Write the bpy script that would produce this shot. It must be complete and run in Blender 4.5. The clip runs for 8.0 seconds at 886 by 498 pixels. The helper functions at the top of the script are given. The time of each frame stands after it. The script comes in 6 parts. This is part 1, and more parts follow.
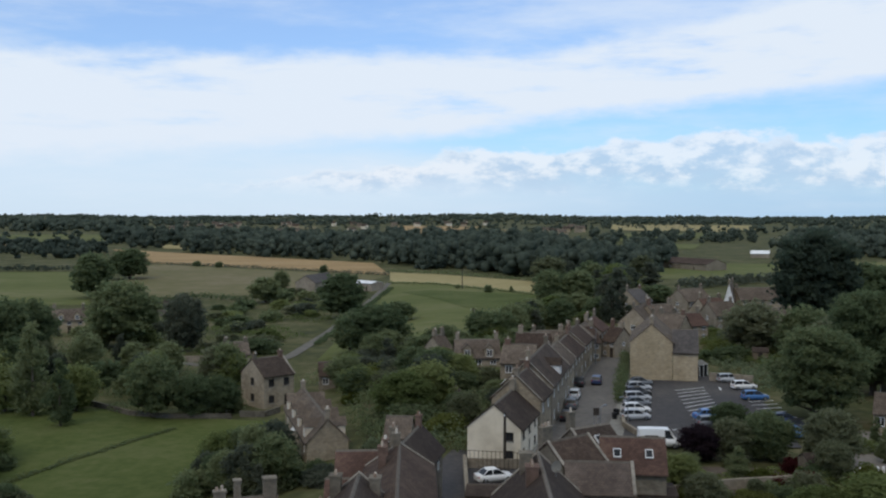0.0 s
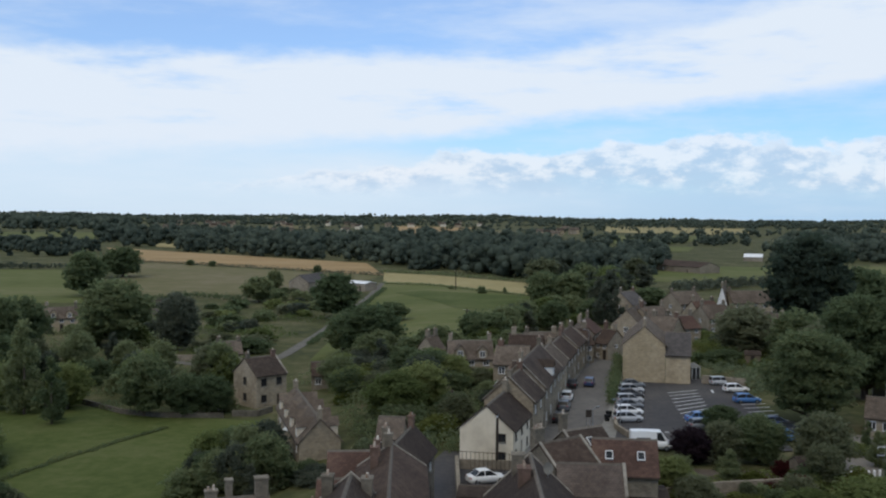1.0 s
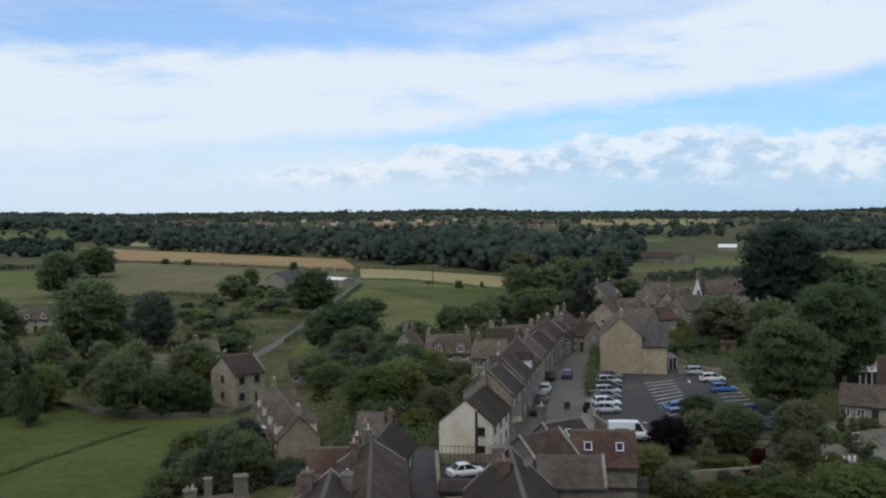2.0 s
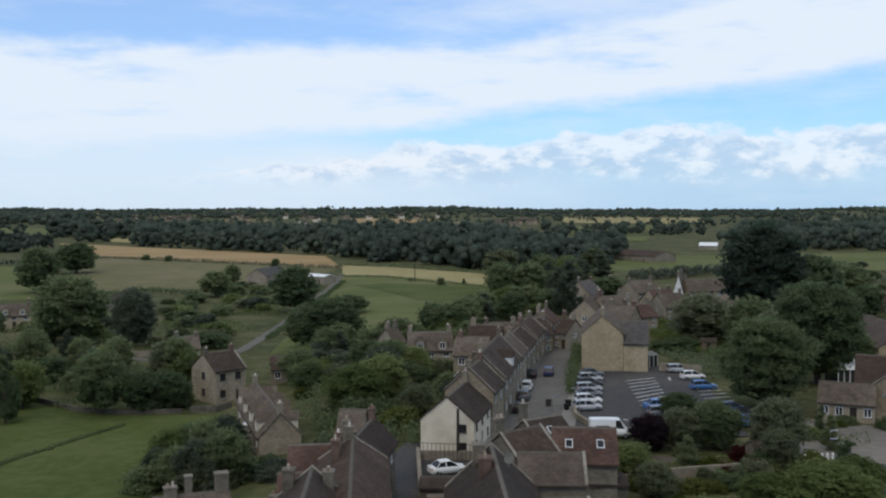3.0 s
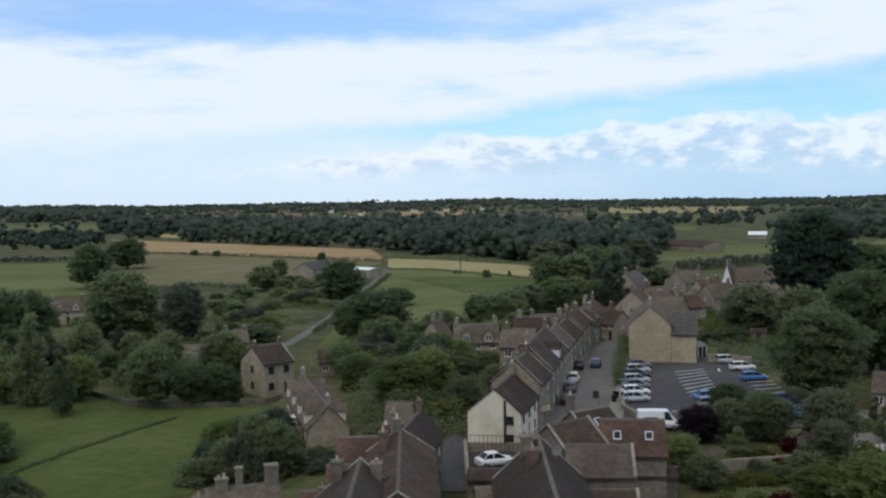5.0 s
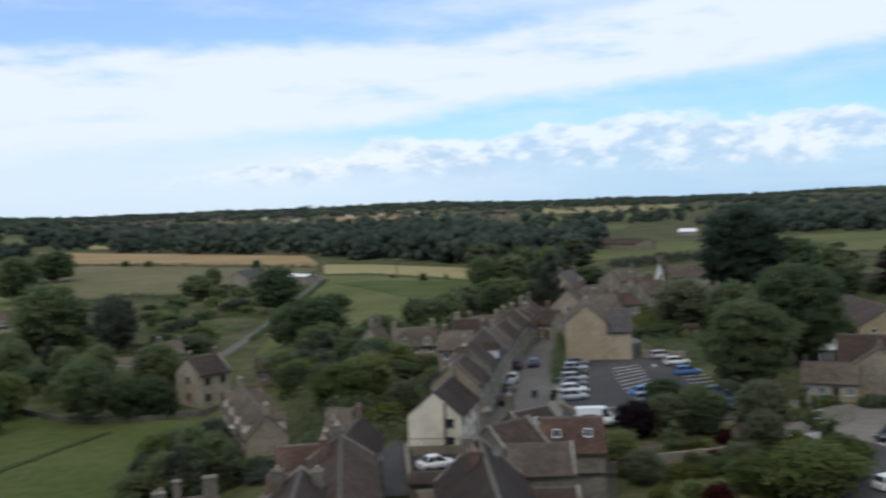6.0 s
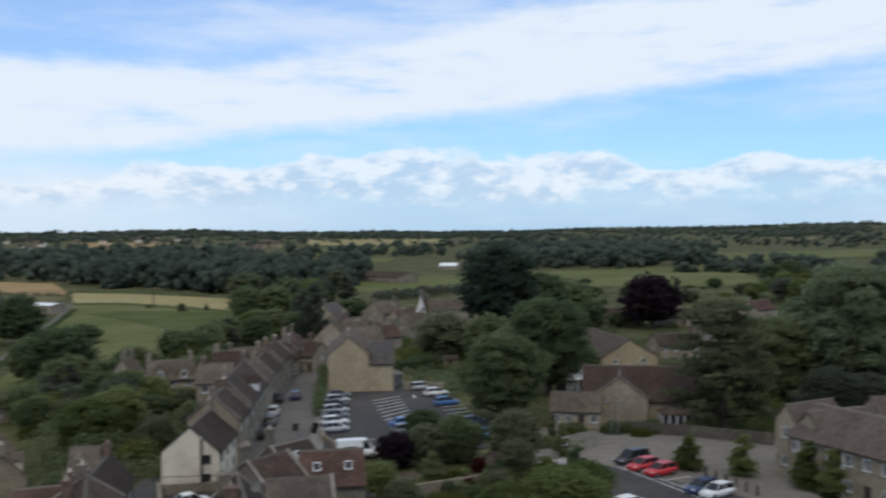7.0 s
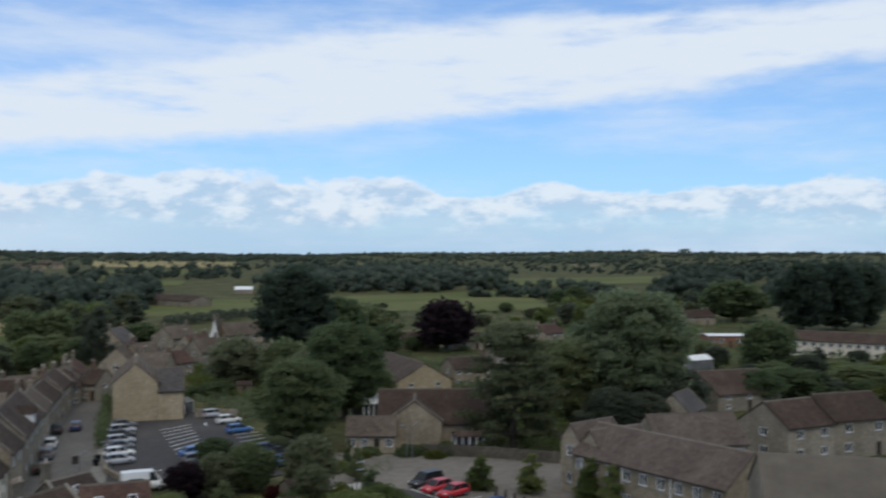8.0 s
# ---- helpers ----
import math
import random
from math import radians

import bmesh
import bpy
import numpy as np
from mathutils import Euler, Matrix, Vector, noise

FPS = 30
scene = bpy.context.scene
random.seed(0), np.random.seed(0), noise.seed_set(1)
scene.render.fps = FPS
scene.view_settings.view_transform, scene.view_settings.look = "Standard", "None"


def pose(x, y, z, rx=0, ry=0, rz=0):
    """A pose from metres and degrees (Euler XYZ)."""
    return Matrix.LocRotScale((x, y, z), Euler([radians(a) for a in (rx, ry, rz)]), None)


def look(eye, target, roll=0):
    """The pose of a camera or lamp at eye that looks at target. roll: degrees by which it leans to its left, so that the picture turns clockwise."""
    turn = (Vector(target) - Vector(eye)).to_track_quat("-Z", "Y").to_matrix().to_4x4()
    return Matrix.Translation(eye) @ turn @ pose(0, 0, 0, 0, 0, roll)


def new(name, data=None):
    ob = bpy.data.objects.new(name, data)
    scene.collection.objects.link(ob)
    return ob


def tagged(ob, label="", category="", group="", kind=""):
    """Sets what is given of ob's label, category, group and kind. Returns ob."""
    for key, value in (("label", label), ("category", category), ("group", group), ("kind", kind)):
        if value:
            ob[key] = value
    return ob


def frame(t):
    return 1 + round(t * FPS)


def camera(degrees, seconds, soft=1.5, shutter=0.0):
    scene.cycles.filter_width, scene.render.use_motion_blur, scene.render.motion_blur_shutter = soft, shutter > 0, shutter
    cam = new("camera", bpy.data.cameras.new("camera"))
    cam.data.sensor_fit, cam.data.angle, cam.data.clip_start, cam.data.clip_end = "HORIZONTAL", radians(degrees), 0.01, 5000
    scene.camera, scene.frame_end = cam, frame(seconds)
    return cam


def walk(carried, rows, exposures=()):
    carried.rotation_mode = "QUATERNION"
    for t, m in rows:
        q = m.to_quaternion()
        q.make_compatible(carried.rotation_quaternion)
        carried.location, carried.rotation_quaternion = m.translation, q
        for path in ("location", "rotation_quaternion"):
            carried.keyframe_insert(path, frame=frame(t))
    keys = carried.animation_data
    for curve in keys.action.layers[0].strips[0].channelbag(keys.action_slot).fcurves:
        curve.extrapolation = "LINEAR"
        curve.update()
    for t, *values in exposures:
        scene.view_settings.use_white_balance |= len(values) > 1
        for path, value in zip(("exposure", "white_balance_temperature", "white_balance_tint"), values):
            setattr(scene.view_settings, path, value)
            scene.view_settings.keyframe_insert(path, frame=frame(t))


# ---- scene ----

# ---------------------------------------------------------------- camera and walk
cam = camera(49.5, 8.0, soft=2.2, shutter=0.5)
EYE = 29.0
# seconds, yaw, pitch, roll: a camera held on a tower top, turning to the right
ROWS = [
    (0.0, 0.0, -1.93, 0.03), (0.5, -0.19, -1.86, -0.36), (1.0, -0.35, -1.88, -0.45),
    (1.5, -0.67, -2.07, -0.3), (2.0, -1.78, -2.19, 0.38), (2.2, -2.43, -2.23, 0.35), (2.65, -2.95, -2.33, 0.2),
    (3.3, -2.68, -2.44, 0.05), (3.5, -2.67, -2.52, 0.46), (4.0, -3.29, -2.5, 0.63),
    (4.5, -1.88, -2.57, 0.29), (4.7, -1.0, -2.77, 0.2), (5.25, 0.2, -2.8, 1.2), (5.8, -1.0, -2.7, 2.4),
    (6.0, -4.05, -2.68, 2.12), (6.5, -10.58, -2.22, 1.64), (7.0, -17.96, -1.1, 0.45),
    (7.5, -24.19, -0.49, 0.03), (8.0, -29.97, 0.33, -0.33),
]
walk(cam, [(t, pose(0, 0, EYE, 90 + pitch, roll, yaw)) for t, yaw, pitch, roll in ROWS],
     exposures=[(0.0, 0.01), (2.0, 0.01), (3.5, 0.07), (4.5, 0.1), (6.0, 0.13), (6.5, 0.1), (7.0, 0.05), (7.5, -0.03), (8.0, -0.05)])

# ---------------------------------------------------------------- sky and sun
SUN_EL, SUN_AZ = 48.0, 205.0


def build_world():
    world = bpy.data.worlds.new("sky")
    scene.world = world
    world.use_nodes = True
    nt = world.node_tree
    nt.nodes.clear()
    N, LK = nt.nodes.new, nt.links.new

    def math_node(op, a, b=None, c=None):
        n = N("ShaderNodeMath")
        n.operation = op
        for i, v in enumerate((a, b, c)):
            if v is None:
                continue
            if isinstance(v, (int, float)):
                n.inputs[i].default_value = v
            else:
                LK(v, n.inputs[i])
        return n.outputs[0]

    def smooth(v, lo, hi):
        n = N("ShaderNodeMapRange")
        n.interpolation_type = "SMOOTHSTEP"
        LK(v, n.inputs[0])
        for i, e in ((1, lo), (2, hi)):
            if isinstance(e, (int, float)):
                n.inputs[i].default_value = e
            else:
                LK(e, n.inputs[i])
        return n.outputs[0]

    def ramp(v, stops):
        n = N("ShaderNodeValToRGB")
        n.color_ramp.interpolation = "B_SPLINE"
        el = n.color_ramp.elements
        while len(el) < len(stops):
            el.new(0.5)
        for e, (p, g) in zip(el, stops):
            e.position, e.color = p, (g, g, g, 1)
        LK(v, n.inputs[0])
        return n.outputs[0]

    def noise_at(vec, sc, detail, rough=0.55, off=0.0):
        n = N("ShaderNodeTexNoise")
        n.noise_dimensions = "3D"
        m = N("ShaderNodeMapping")
        m.inputs["Location"].default_value = (off, off * 0.7, 0)
        m.inputs["Scale"].default_value = sc
        LK(vec, m.inputs[0])
        LK(m.outputs[0], n.inputs["Vector"])
        n.inputs["Scale"].default_value = 1.0
        n.inputs["Detail"].default_value = detail
        n.inputs["Roughness"].default_value = rough
        return n.outputs["Fac"]

    sky = N("ShaderNodeTexSky")
    sky.sky_type, sky.sun_disc = "NISHITA", False
    sky.sun_elevation, sky.sun_rotation = radians(SUN_EL), radians(SUN_AZ)
    sky.air_density, sky.dust_density, sky.ozone_density = 1.0, 0.6, 1.5
    tc = N("ShaderNodeTexCoord")
    sep = N("ShaderNodeSeparateXYZ")
    LK(tc.outputs["Generated"], sep.inputs[0])
    az = math_node("MULTIPLY", math_node("ARCTAN2", sep.outputs[0], sep.outputs[1]), 57.2958)   # degrees to the right of ahead
    el = math_node("MULTIPLY", math_node("ARCSINE", sep.outputs[2]), 57.2958)
    com = N("ShaderNodeCombineXYZ")
    LK(az, com.inputs[0])
    LK(el, com.inputs[1])
    v = com.outputs[0]
    u = math_node("DIVIDE", math_node("ADD", az, 40.0), 120.0)   # 0 at -40, 1 at 80 degrees
    warp = math_node("SUBTRACT", noise_at(v, (0.06, 0.3, 1), 6), 0.5)
    warp2 = math_node("SUBTRACT", noise_at(v, (0.35, 0.9, 1), 5, 0.6, 7.3), 0.5)
    # the high sheet of cloud, climbing to the right
    mid = math_node("MULTIPLY", ramp(u, CLOUD_MID), 20.0)
    half = math_node("MULTIPLY", ramp(u, CLOUD_HALF), 10.0)
    e1 = math_node("ADD", math_node("ADD", el, math_node("MULTIPLY", warp, 2.2)), math_node("MULTIPLY", warp2, 1.3))
    off = math_node("ABSOLUTE", math_node("SUBTRACT", e1, mid))
    sheet = math_node("SUBTRACT", 1.0, smooth(math_node("SUBTRACT", off, half), -0.8, 0.45))
    sheet = math_node("MULTIPLY", sheet, smooth(noise_at(v, (0.1, 0.5, 1), 5, 0.6, 3.1), 0.2, 0.5))
    # thin veils higher up
    veil = math_node("MULTIPLY", smooth(noise_at(v, (0.045, 0.22, 1), 7, 0.62, 11.0), 0.42, 0.75), 0.68)
    veil = math_node("MAXIMUM", veil, math_node("MULTIPLY", smooth(el, 15.0, 32.0), 0.85))   # closed cloud overhead
    # haze near the ground, thicker to the left
    haze_top = math_node("MULTIPLY", ramp(u, HAZE_TOP), 10.0)
    haze = math_node("MULTIPLY", math_node("SUBTRACT", 1.0, smooth(math_node("DIVIDE", e1, haze_top), 0.35, 1.25)), 0.85)
    # the bank of heaped clouds above the far hills: a lumpy top, a level base
    lump = math_node("SUBTRACT", noise_at(v, (0.2, 0.42, 1), 8, 0.56, 2.2), 0.5)
    fine = math_node("SUBTRACT", noise_at(v, (0.8, 1.1, 1), 6, 0.6, 8.4), 0.5)
    top = math_node("MULTIPLY", ramp(u, HEAP_TOP), 10.0)
    e2 = math_node("ADD", math_node("ADD", el, math_node("MULTIPLY", lump, 3.4)), math_node("MULTIPLY", fine, 0.8))
    under = math_node("SUBTRACT", top, e2)                     # how deep inside the cloud
    heap = smooth(under, -0.05, 0.4)
    heap = math_node("MULTIPLY", heap, smooth(math_node("ADD", el, math_node("MULTIPLY", lump, 2.4)), 1.0, 2.7))
    heap = math_node("MULTIPLY", heap, smooth(az, -24.0, -8.0))
    relief = noise_at(v, (0.5, 0.95, 1), 8, 0.62, 2.75)
    shade = smooth(math_node("SUBTRACT", math_node("ADD", relief, 0.06), math_node("MULTIPLY", under, 0.05)), 0.39, 0.6)
    shade = math_node("MAXIMUM", shade, math_node("SUBTRACT", 1.0, smooth(under, 0.05, 0.75)))

    def mix(fac, a, b):
        n = N("ShaderNodeMix")
        n.data_type = "RGBA"
        for sock, val in ((n.inputs[0], fac), (n.inputs[6], a), (n.inputs[7], b)):
            if isinstance(val, (tuple, float)):
                sock.default_value = val
            else:
                LK(val, sock)
        return n.outputs[2]

    scaled = N("ShaderNodeVectorMath")
    scaled.operation = "SCALE"
    scaled.inputs[3].default_value = SKY_STRENGTH
    LK(sky.outputs[0], scaled.inputs[0])
    hue = N("ShaderNodeMix")
    hue.data_type = "RGBA"
    hue.blend_type = "MULTIPLY"
    hue.inputs[0].default_value = 1.0
    LK(scaled.outputs[0], hue.inputs[6])
    hue.inputs[7].default_value = SKY_TINT
    col = hue.outputs[2]
    low = mix(smooth(az, -8.0, 22.0), CLOUD_HAZE, CLOUD_CLEAR)   # thinner haze to the right
    col = mix(0.28, col, low)
    col = mix(haze, col, low)
    col = mix(veil, col, CLOUD_WHITE)
    col = mix(sheet, col, CLOUD_WHITE)
    heap_col = mix(shade, CLOUD_GREY, CLOUD_BRIGHT)
    col = mix(math_node("MULTIPLY", heap, 0.8), col, heap_col)
    bg = N("ShaderNodeBackground")
    LK(col, bg.inputs[0])
    bg.inputs[1].default_value = 1.0
    out = N("ShaderNodeOutputWorld")
    LK(bg.outputs[0], out.inputs[0])


SKY_STRENGTH = 0.1
SKY_TINT = (0.72, 1.09, 1.58, 1)
CLOUD_WHITE = (0.75, 0.835, 0.945, 1)
CLOUD_HAZE = (0.66, 0.79, 0.935, 1)
CLOUD_CLEAR = (0.45, 0.64, 0.855, 1)
CLOUD_BRIGHT = (0.83, 0.88, 0.95, 1)
CLOUD_GREY = (0.47, 0.62, 0.81, 1)
CLOUD_MID = [(0.0, 0.29), (0.125, 0.305), (0.33, 0.36), (0.43, 0.4), (0.5, 0.49), (0.56, 0.54), (0.67, 0.56), (0.78, 0.62), (1.0, 0.7)]
CLOUD_HALF = [(0.0, 0.4), (0.125, 0.33), (0.33, 0.23), (0.43, 0.2), (0.5, 0.29), (0.56, 0.3), (0.67, 0.27), (0.78, 0.15), (1.0, 0.2)]
HEAP_TOP = [(0.0, 0.05), (0.2, 0.13), (0.285, 0.3), (0.38, 0.42), (0.49, 0.5), (0.525, 0.36), (0.57, 0.5), (0.592, 0.32), (0.633, 0.46), (0.683, 0.36), (0.75, 0.46), (0.84, 0.42), (1.0, 0.38)]
HAZE_TOP = [(0.0, 0.75), (0.2, 0.65), (0.33, 0.45), (0.45, 0.22), (1.0, 0.2)]
build_world()

sun = new("sun", bpy.data.lights.new("sun", "SUN"))
sun.data.energy, sun.data.angle, sun.data.color = 0.72, radians(25), (1.0, 0.86, 0.66)
sun.matrix_world = look((0, 0, 0), (-math.sin(radians(SUN_AZ)) * math.cos(radians(SUN_EL)), -math.cos(radians(SUN_AZ)) * math.cos(radians(SUN_EL)), -math.sin(radians(SUN_EL))))
scene.view_settings.exposure = 0.0

# ---------------------------------------------------------------- materials


def material(name, stops, scale=2.0, rough=0.85, bump=0.0, detail=5.0, metal=0.0, stretch=(1, 1, 1), big=0.0, rand=0.0, spec=0.1, island=0.0, coord="Object"):
    """Principled colour from two scales of noise; stops: dark to light colours."""
    m = bpy.data.materials.new(name)
    m.use_nodes = True
    nt = m.node_tree
    bs = nt.nodes["Principled BSDF"]
    N, LK = nt.nodes.new, nt.links.new
    tc = N("ShaderNodeTexCoord")
    mp = N("ShaderNodeMapping")
    mp.inputs["Scale"].default_value = stretch
    LK(tc.outputs[coord], mp.inputs[0])
    n1 = N("ShaderNodeTexNoise")
    n1.inputs["Scale"].default_value, n1.inputs["Detail"].default_value, n1.inputs["Roughness"].default_value = scale, detail, 0.65
    LK(mp.outputs[0], n1.inputs["Vector"])
    fac = n1.outputs["Fac"]
    if big:
        n2 = N("ShaderNodeTexNoise")
        n2.inputs["Scale"].default_value, n2.inputs["Detail"].default_value = big, 3.0
        LK(mp.outputs[0], n2.inputs["Vector"])
        a = N("ShaderNodeMath")
        a.operation = "MULTIPLY_ADD"
        a.inputs[1].default_value, a.inputs[2].default_value = 0.9, -0.45
        LK(n2.outputs["Fac"], a.inputs[0])
        b = N("ShaderNodeMath")
        b.operation = "ADD"
        LK(fac, b.inputs[0])
        LK(a.outputs[0], b.inputs[1])
        fac = b.outputs[0]
    for amount, node, sock in ((rand, "ShaderNodeObjectInfo", "Random"), (island, "ShaderNodeNewGeometry", "Random Per Island")):
        if amount:
            o = N(node)
            a = N("ShaderNodeMath")
            a.operation = "MULTIPLY_ADD"
            a.inputs[1].default_value, a.inputs[2].default_value = amount, -amount / 2
            LK(o.outputs[sock], a.inputs[0])
            b = N("ShaderNodeMath")
            b.operation = "ADD"
            LK(fac, b.inputs[0])
            LK(a.outputs[0], b.inputs[1])
            fac = b.outputs[0]
    cr = N("ShaderNodeValToRGB")
    els = cr.color_ramp.elements
    while len(els) < len(stops):
        els.new(0.5)
    for i, (e, c) in enumerate(zip(els, stops)):
        e.position = 0.25 + 0.5 * i / max(1, len(stops) - 1)
        e.color = (*c, 1)
    LK(fac, cr.inputs[0])
    LK(cr.outputs[0], bs.inputs["Base Color"])
    bs.inputs["Roughness"].default_value, bs.inputs["Metallic"].default_value = rough, metal
    bs.inputs["Specular IOR Level"].default_value = spec
    if bump:
        bp = N("ShaderNodeBump")
        bp.inputs["Strength"].default_value, bp.inputs["Distance"].default_value = bump, 0.05
        LK(n1.outputs["Fac"], bp.inputs["Height"])
        LK(bp.outputs[0], bs.inputs["Normal"])
    return m


def coursed(name, stops, mortar, bw, bh, rough=0.9, bias=0.0, gap=0.012):
    """Courses of stone, brick or tile in the surface's own plane."""
    m = material(name, stops, scale=1.3, rough=rough, big=0.25, rand=0.25)
    nt = m.node_tree
    N, LK = nt.nodes.new, nt.links.new
    bs, cr = nt.nodes["Principled BSDF"], next(n for n in nt.nodes if n.bl_idname == "ShaderNodeValToRGB")
    uv = N("ShaderNodeUVMap")
    br = N("ShaderNodeTexBrick")
    br.inputs["Scale"].default_value = 1.0
    br.inputs["Brick Width"].default_value, br.inputs["Row Height"].default_value = bw, bh
    br.inputs["Mortar Size"].default_value, br.inputs["Mortar Smooth"].default_value = gap, 0.3
    br.inputs["Color1"].default_value, br.inputs["Color2"].default_value = (1.12, 1.1, 1.06, 1), (0.8, 0.8, 0.82, 1)
    br.inputs["Mortar"].default_value = (*mortar, 1)
    LK(uv.outputs[0], br.inputs["Vector"])
    mx = N("ShaderNodeMix")
    mx.data_type, mx.blend_type = "RGBA", "MULTIPLY"
    mx.inputs[0].default_value = 0.85
    LK(cr.outputs[0], mx.inputs[6])
    LK(br.outputs["Color"], mx.inputs[7])
    LK(mx.outputs[2], bs.inputs["Base Color"])
    bp = N("ShaderNodeBump")
    bp.inputs["Strength"].default_value, bp.inputs["Distance"].default_value = 0.5, 0.02
    bp.invert = True
    LK(br.outputs["Fac"], bp.inputs["Height"])
    LK(bp.outputs[0], bs.inputs["Normal"])
    return m


M_GRASS = material("meadow", [(0.05, 0.068, 0.018), (0.073, 0.09, 0.026), (0.1, 0.108, 0.041)], 0.5, 0.95, big=0.05, detail=8, spec=0.06)
M_PASTURE = material("pasture", [(0.078, 0.093, 0.029), (0.107, 0.118, 0.041), (0.147, 0.142, 0.066)], 0.12, 0.95, big=0.01, detail=8, stretch=(1, 2.5, 1), spec=0.06)
M_PALE_GRASS = material("dry_pasture", [(0.109, 0.104, 0.046), (0.142, 0.127, 0.064), (0.184, 0.151, 0.093)], 0.12, 0.95, big=0.012, detail=8, spec=0.06)
M_STUBBLE = material("ripe_field", [(0.24, 0.165, 0.08), (0.30, 0.205, 0.1), (0.35, 0.25, 0.135)], 0.2, 0.95, big=0.015, detail=7, stretch=(1, 3, 1), spec=0.06)
M_BARLEY = material("pale_field", [(0.22, 0.185, 0.085), (0.27, 0.225, 0.105), (0.32, 0.275, 0.14)], 0.2, 0.95, big=0.015, detail=7, spec=0.06)
M_GARDEN = material("garden_grass", [(0.04, 0.044, 0.022), (0.074, 0.078, 0.032), (0.13, 0.112, 0.064)], 0.35, 0.95, big=0.06, detail=8, spec=0.06)
M_ASPHALT = material("asphalt", [(0.048, 0.046, 0.047), (0.064, 0.06, 0.059), (0.091, 0.083, 0.074)], 1.5, 0.85, 0.2, big=0.08)
M_ROAD = material("road_surface", [(0.096, 0.088, 0.08), (0.128, 0.118, 0.105), (0.161, 0.145, 0.127)], 0.9, 0.85, 0.15, big=0.06)
M_PAVING = material("paving", [(0.16, 0.15, 0.13), (0.2, 0.19, 0.165), (0.25, 0.235, 0.2)], 1.0, 0.9, 0.2, big=0.1)
M_LANE = material("lane", [(0.09, 0.083, 0.068), (0.12, 0.11, 0.092), (0.16, 0.148, 0.125)], 0.6, 0.9, 0.1, big=0.05)
M_LINE = material("line_paint", [(0.45, 0.45, 0.44), (0.6, 0.6, 0.58), (0.7, 0.7, 0.68)], 3.0, 0.7, big=0.6)
M_STONE = coursed("limestone", [(0.215, 0.178, 0.128), (0.28, 0.235, 0.17), (0.35, 0.3, 0.225)], (0.9, 0.88, 0.82), 0.45, 0.2)
M_STONE_GREY = coursed("grey_limestone", [(0.19, 0.163, 0.122), (0.245, 0.21, 0.16), (0.31, 0.27, 0.21)], (0.9, 0.9, 0.88), 0.4, 0.18)
M_STONE_DARK = coursed("dark_field_stone", [(0.075, 0.067, 0.052), (0.105, 0.094, 0.074), (0.15, 0.135, 0.105)], (0.6, 0.6, 0.55), 0.4, 0.16)
M_STONE_WORN = coursed("weathered_limestone", [(0.115, 0.1, 0.077), (0.16, 0.14, 0.11), (0.225, 0.2, 0.16)], (0.8, 0.8, 0.78), 0.4, 0.18)
M_STONE_GOLD = coursed("golden_limestone", [(0.32, 0.262, 0.17), (0.38, 0.312, 0.208), (0.44, 0.37, 0.26)], (0.92, 0.9, 0.85), 0.45, 0.22)
M_RENDER = material("white_render", [(0.525, 0.46, 0.35), (0.63, 0.56, 0.432), (0.693, 0.62, 0.497)], 0.6, 0.9, 0.1, big=0.15)
M_TILE = coursed("stone_tiles", [(0.087, 0.068, 0.052), (0.124, 0.098, 0.076), (0.179, 0.145, 0.112)], (0.45, 0.45, 0.45), 0.35, 0.28, 0.9, gap=0.02)
M_RIDGE = material("ridge_tiles", [(0.09, 0.077, 0.062), (0.125, 0.108, 0.088), (0.17, 0.15, 0.125)], 2.0, 0.9, rand=0.5)
M_TILE_DARK = coursed("dark_tiles", [(0.042, 0.031, 0.025), (0.058, 0.044, 0.035), (0.086, 0.065, 0.052)], (0.45, 0.45, 0.45), 0.3, 0.26, 0.85, gap=0.02)
M_TILE_BROWN = coursed("brown_tiles", [(0.05, 0.035, 0.027), (0.07, 0.049, 0.038), (0.101, 0.073, 0.056)], (0.45, 0.45, 0.45), 0.3, 0.26, 0.9, gap=0.02)
M_TILE_WARM = coursed("warm_brown_tiles", [(0.078, 0.06, 0.05), (0.105, 0.082, 0.068), (0.14, 0.112, 0.093)], (0.5, 0.5, 0.5), 0.3, 0.26, 0.9, gap=0.02)
M_TILE_RED = coursed("red_tiles", [(0.067, 0.042, 0.033), (0.092, 0.056, 0.044), (0.134, 0.085, 0.065)], (0.5, 0.5, 0.5), 0.3, 0.26, 0.9, gap=0.02)
M_SLATE = coursed("blue_slate", [(0.071, 0.064, 0.06), (0.095, 0.085, 0.079), (0.126, 0.114, 0.104)], (0.5, 0.5, 0.5), 0.3, 0.24, 0.75, gap=0.015)
M_LEAD = material("grey_flat_roof", [(0.098, 0.084, 0.066), (0.121, 0.103, 0.081), (0.15, 0.128, 0.099)], 0.4, 0.85, big=0.1)
M_BRICK = coursed("red_brick", [(0.16, 0.08, 0.055), (0.22, 0.11, 0.075), (0.27, 0.15, 0.1)], (1.2, 1.2, 1.15), 0.225, 0.075)
M_CHIMNEY_BRICK = coursed("old_brick", [(0.11, 0.075, 0.058), (0.15, 0.1, 0.078), (0.19, 0.14, 0.11)], (1.1, 1.1, 1.1), 0.225, 0.075)
M_COPING = material("pale_coping", [(0.17, 0.15, 0.12), (0.25, 0.225, 0.185), (0.34, 0.31, 0.255)], 1.2, 0.9, big=0.3)
M_WHITE = material("white_paint", [(0.6, 0.6, 0.57), (0.72, 0.72, 0.7), (0.8, 0.8, 0.78)], 2.0, 0.5, big=0.5)
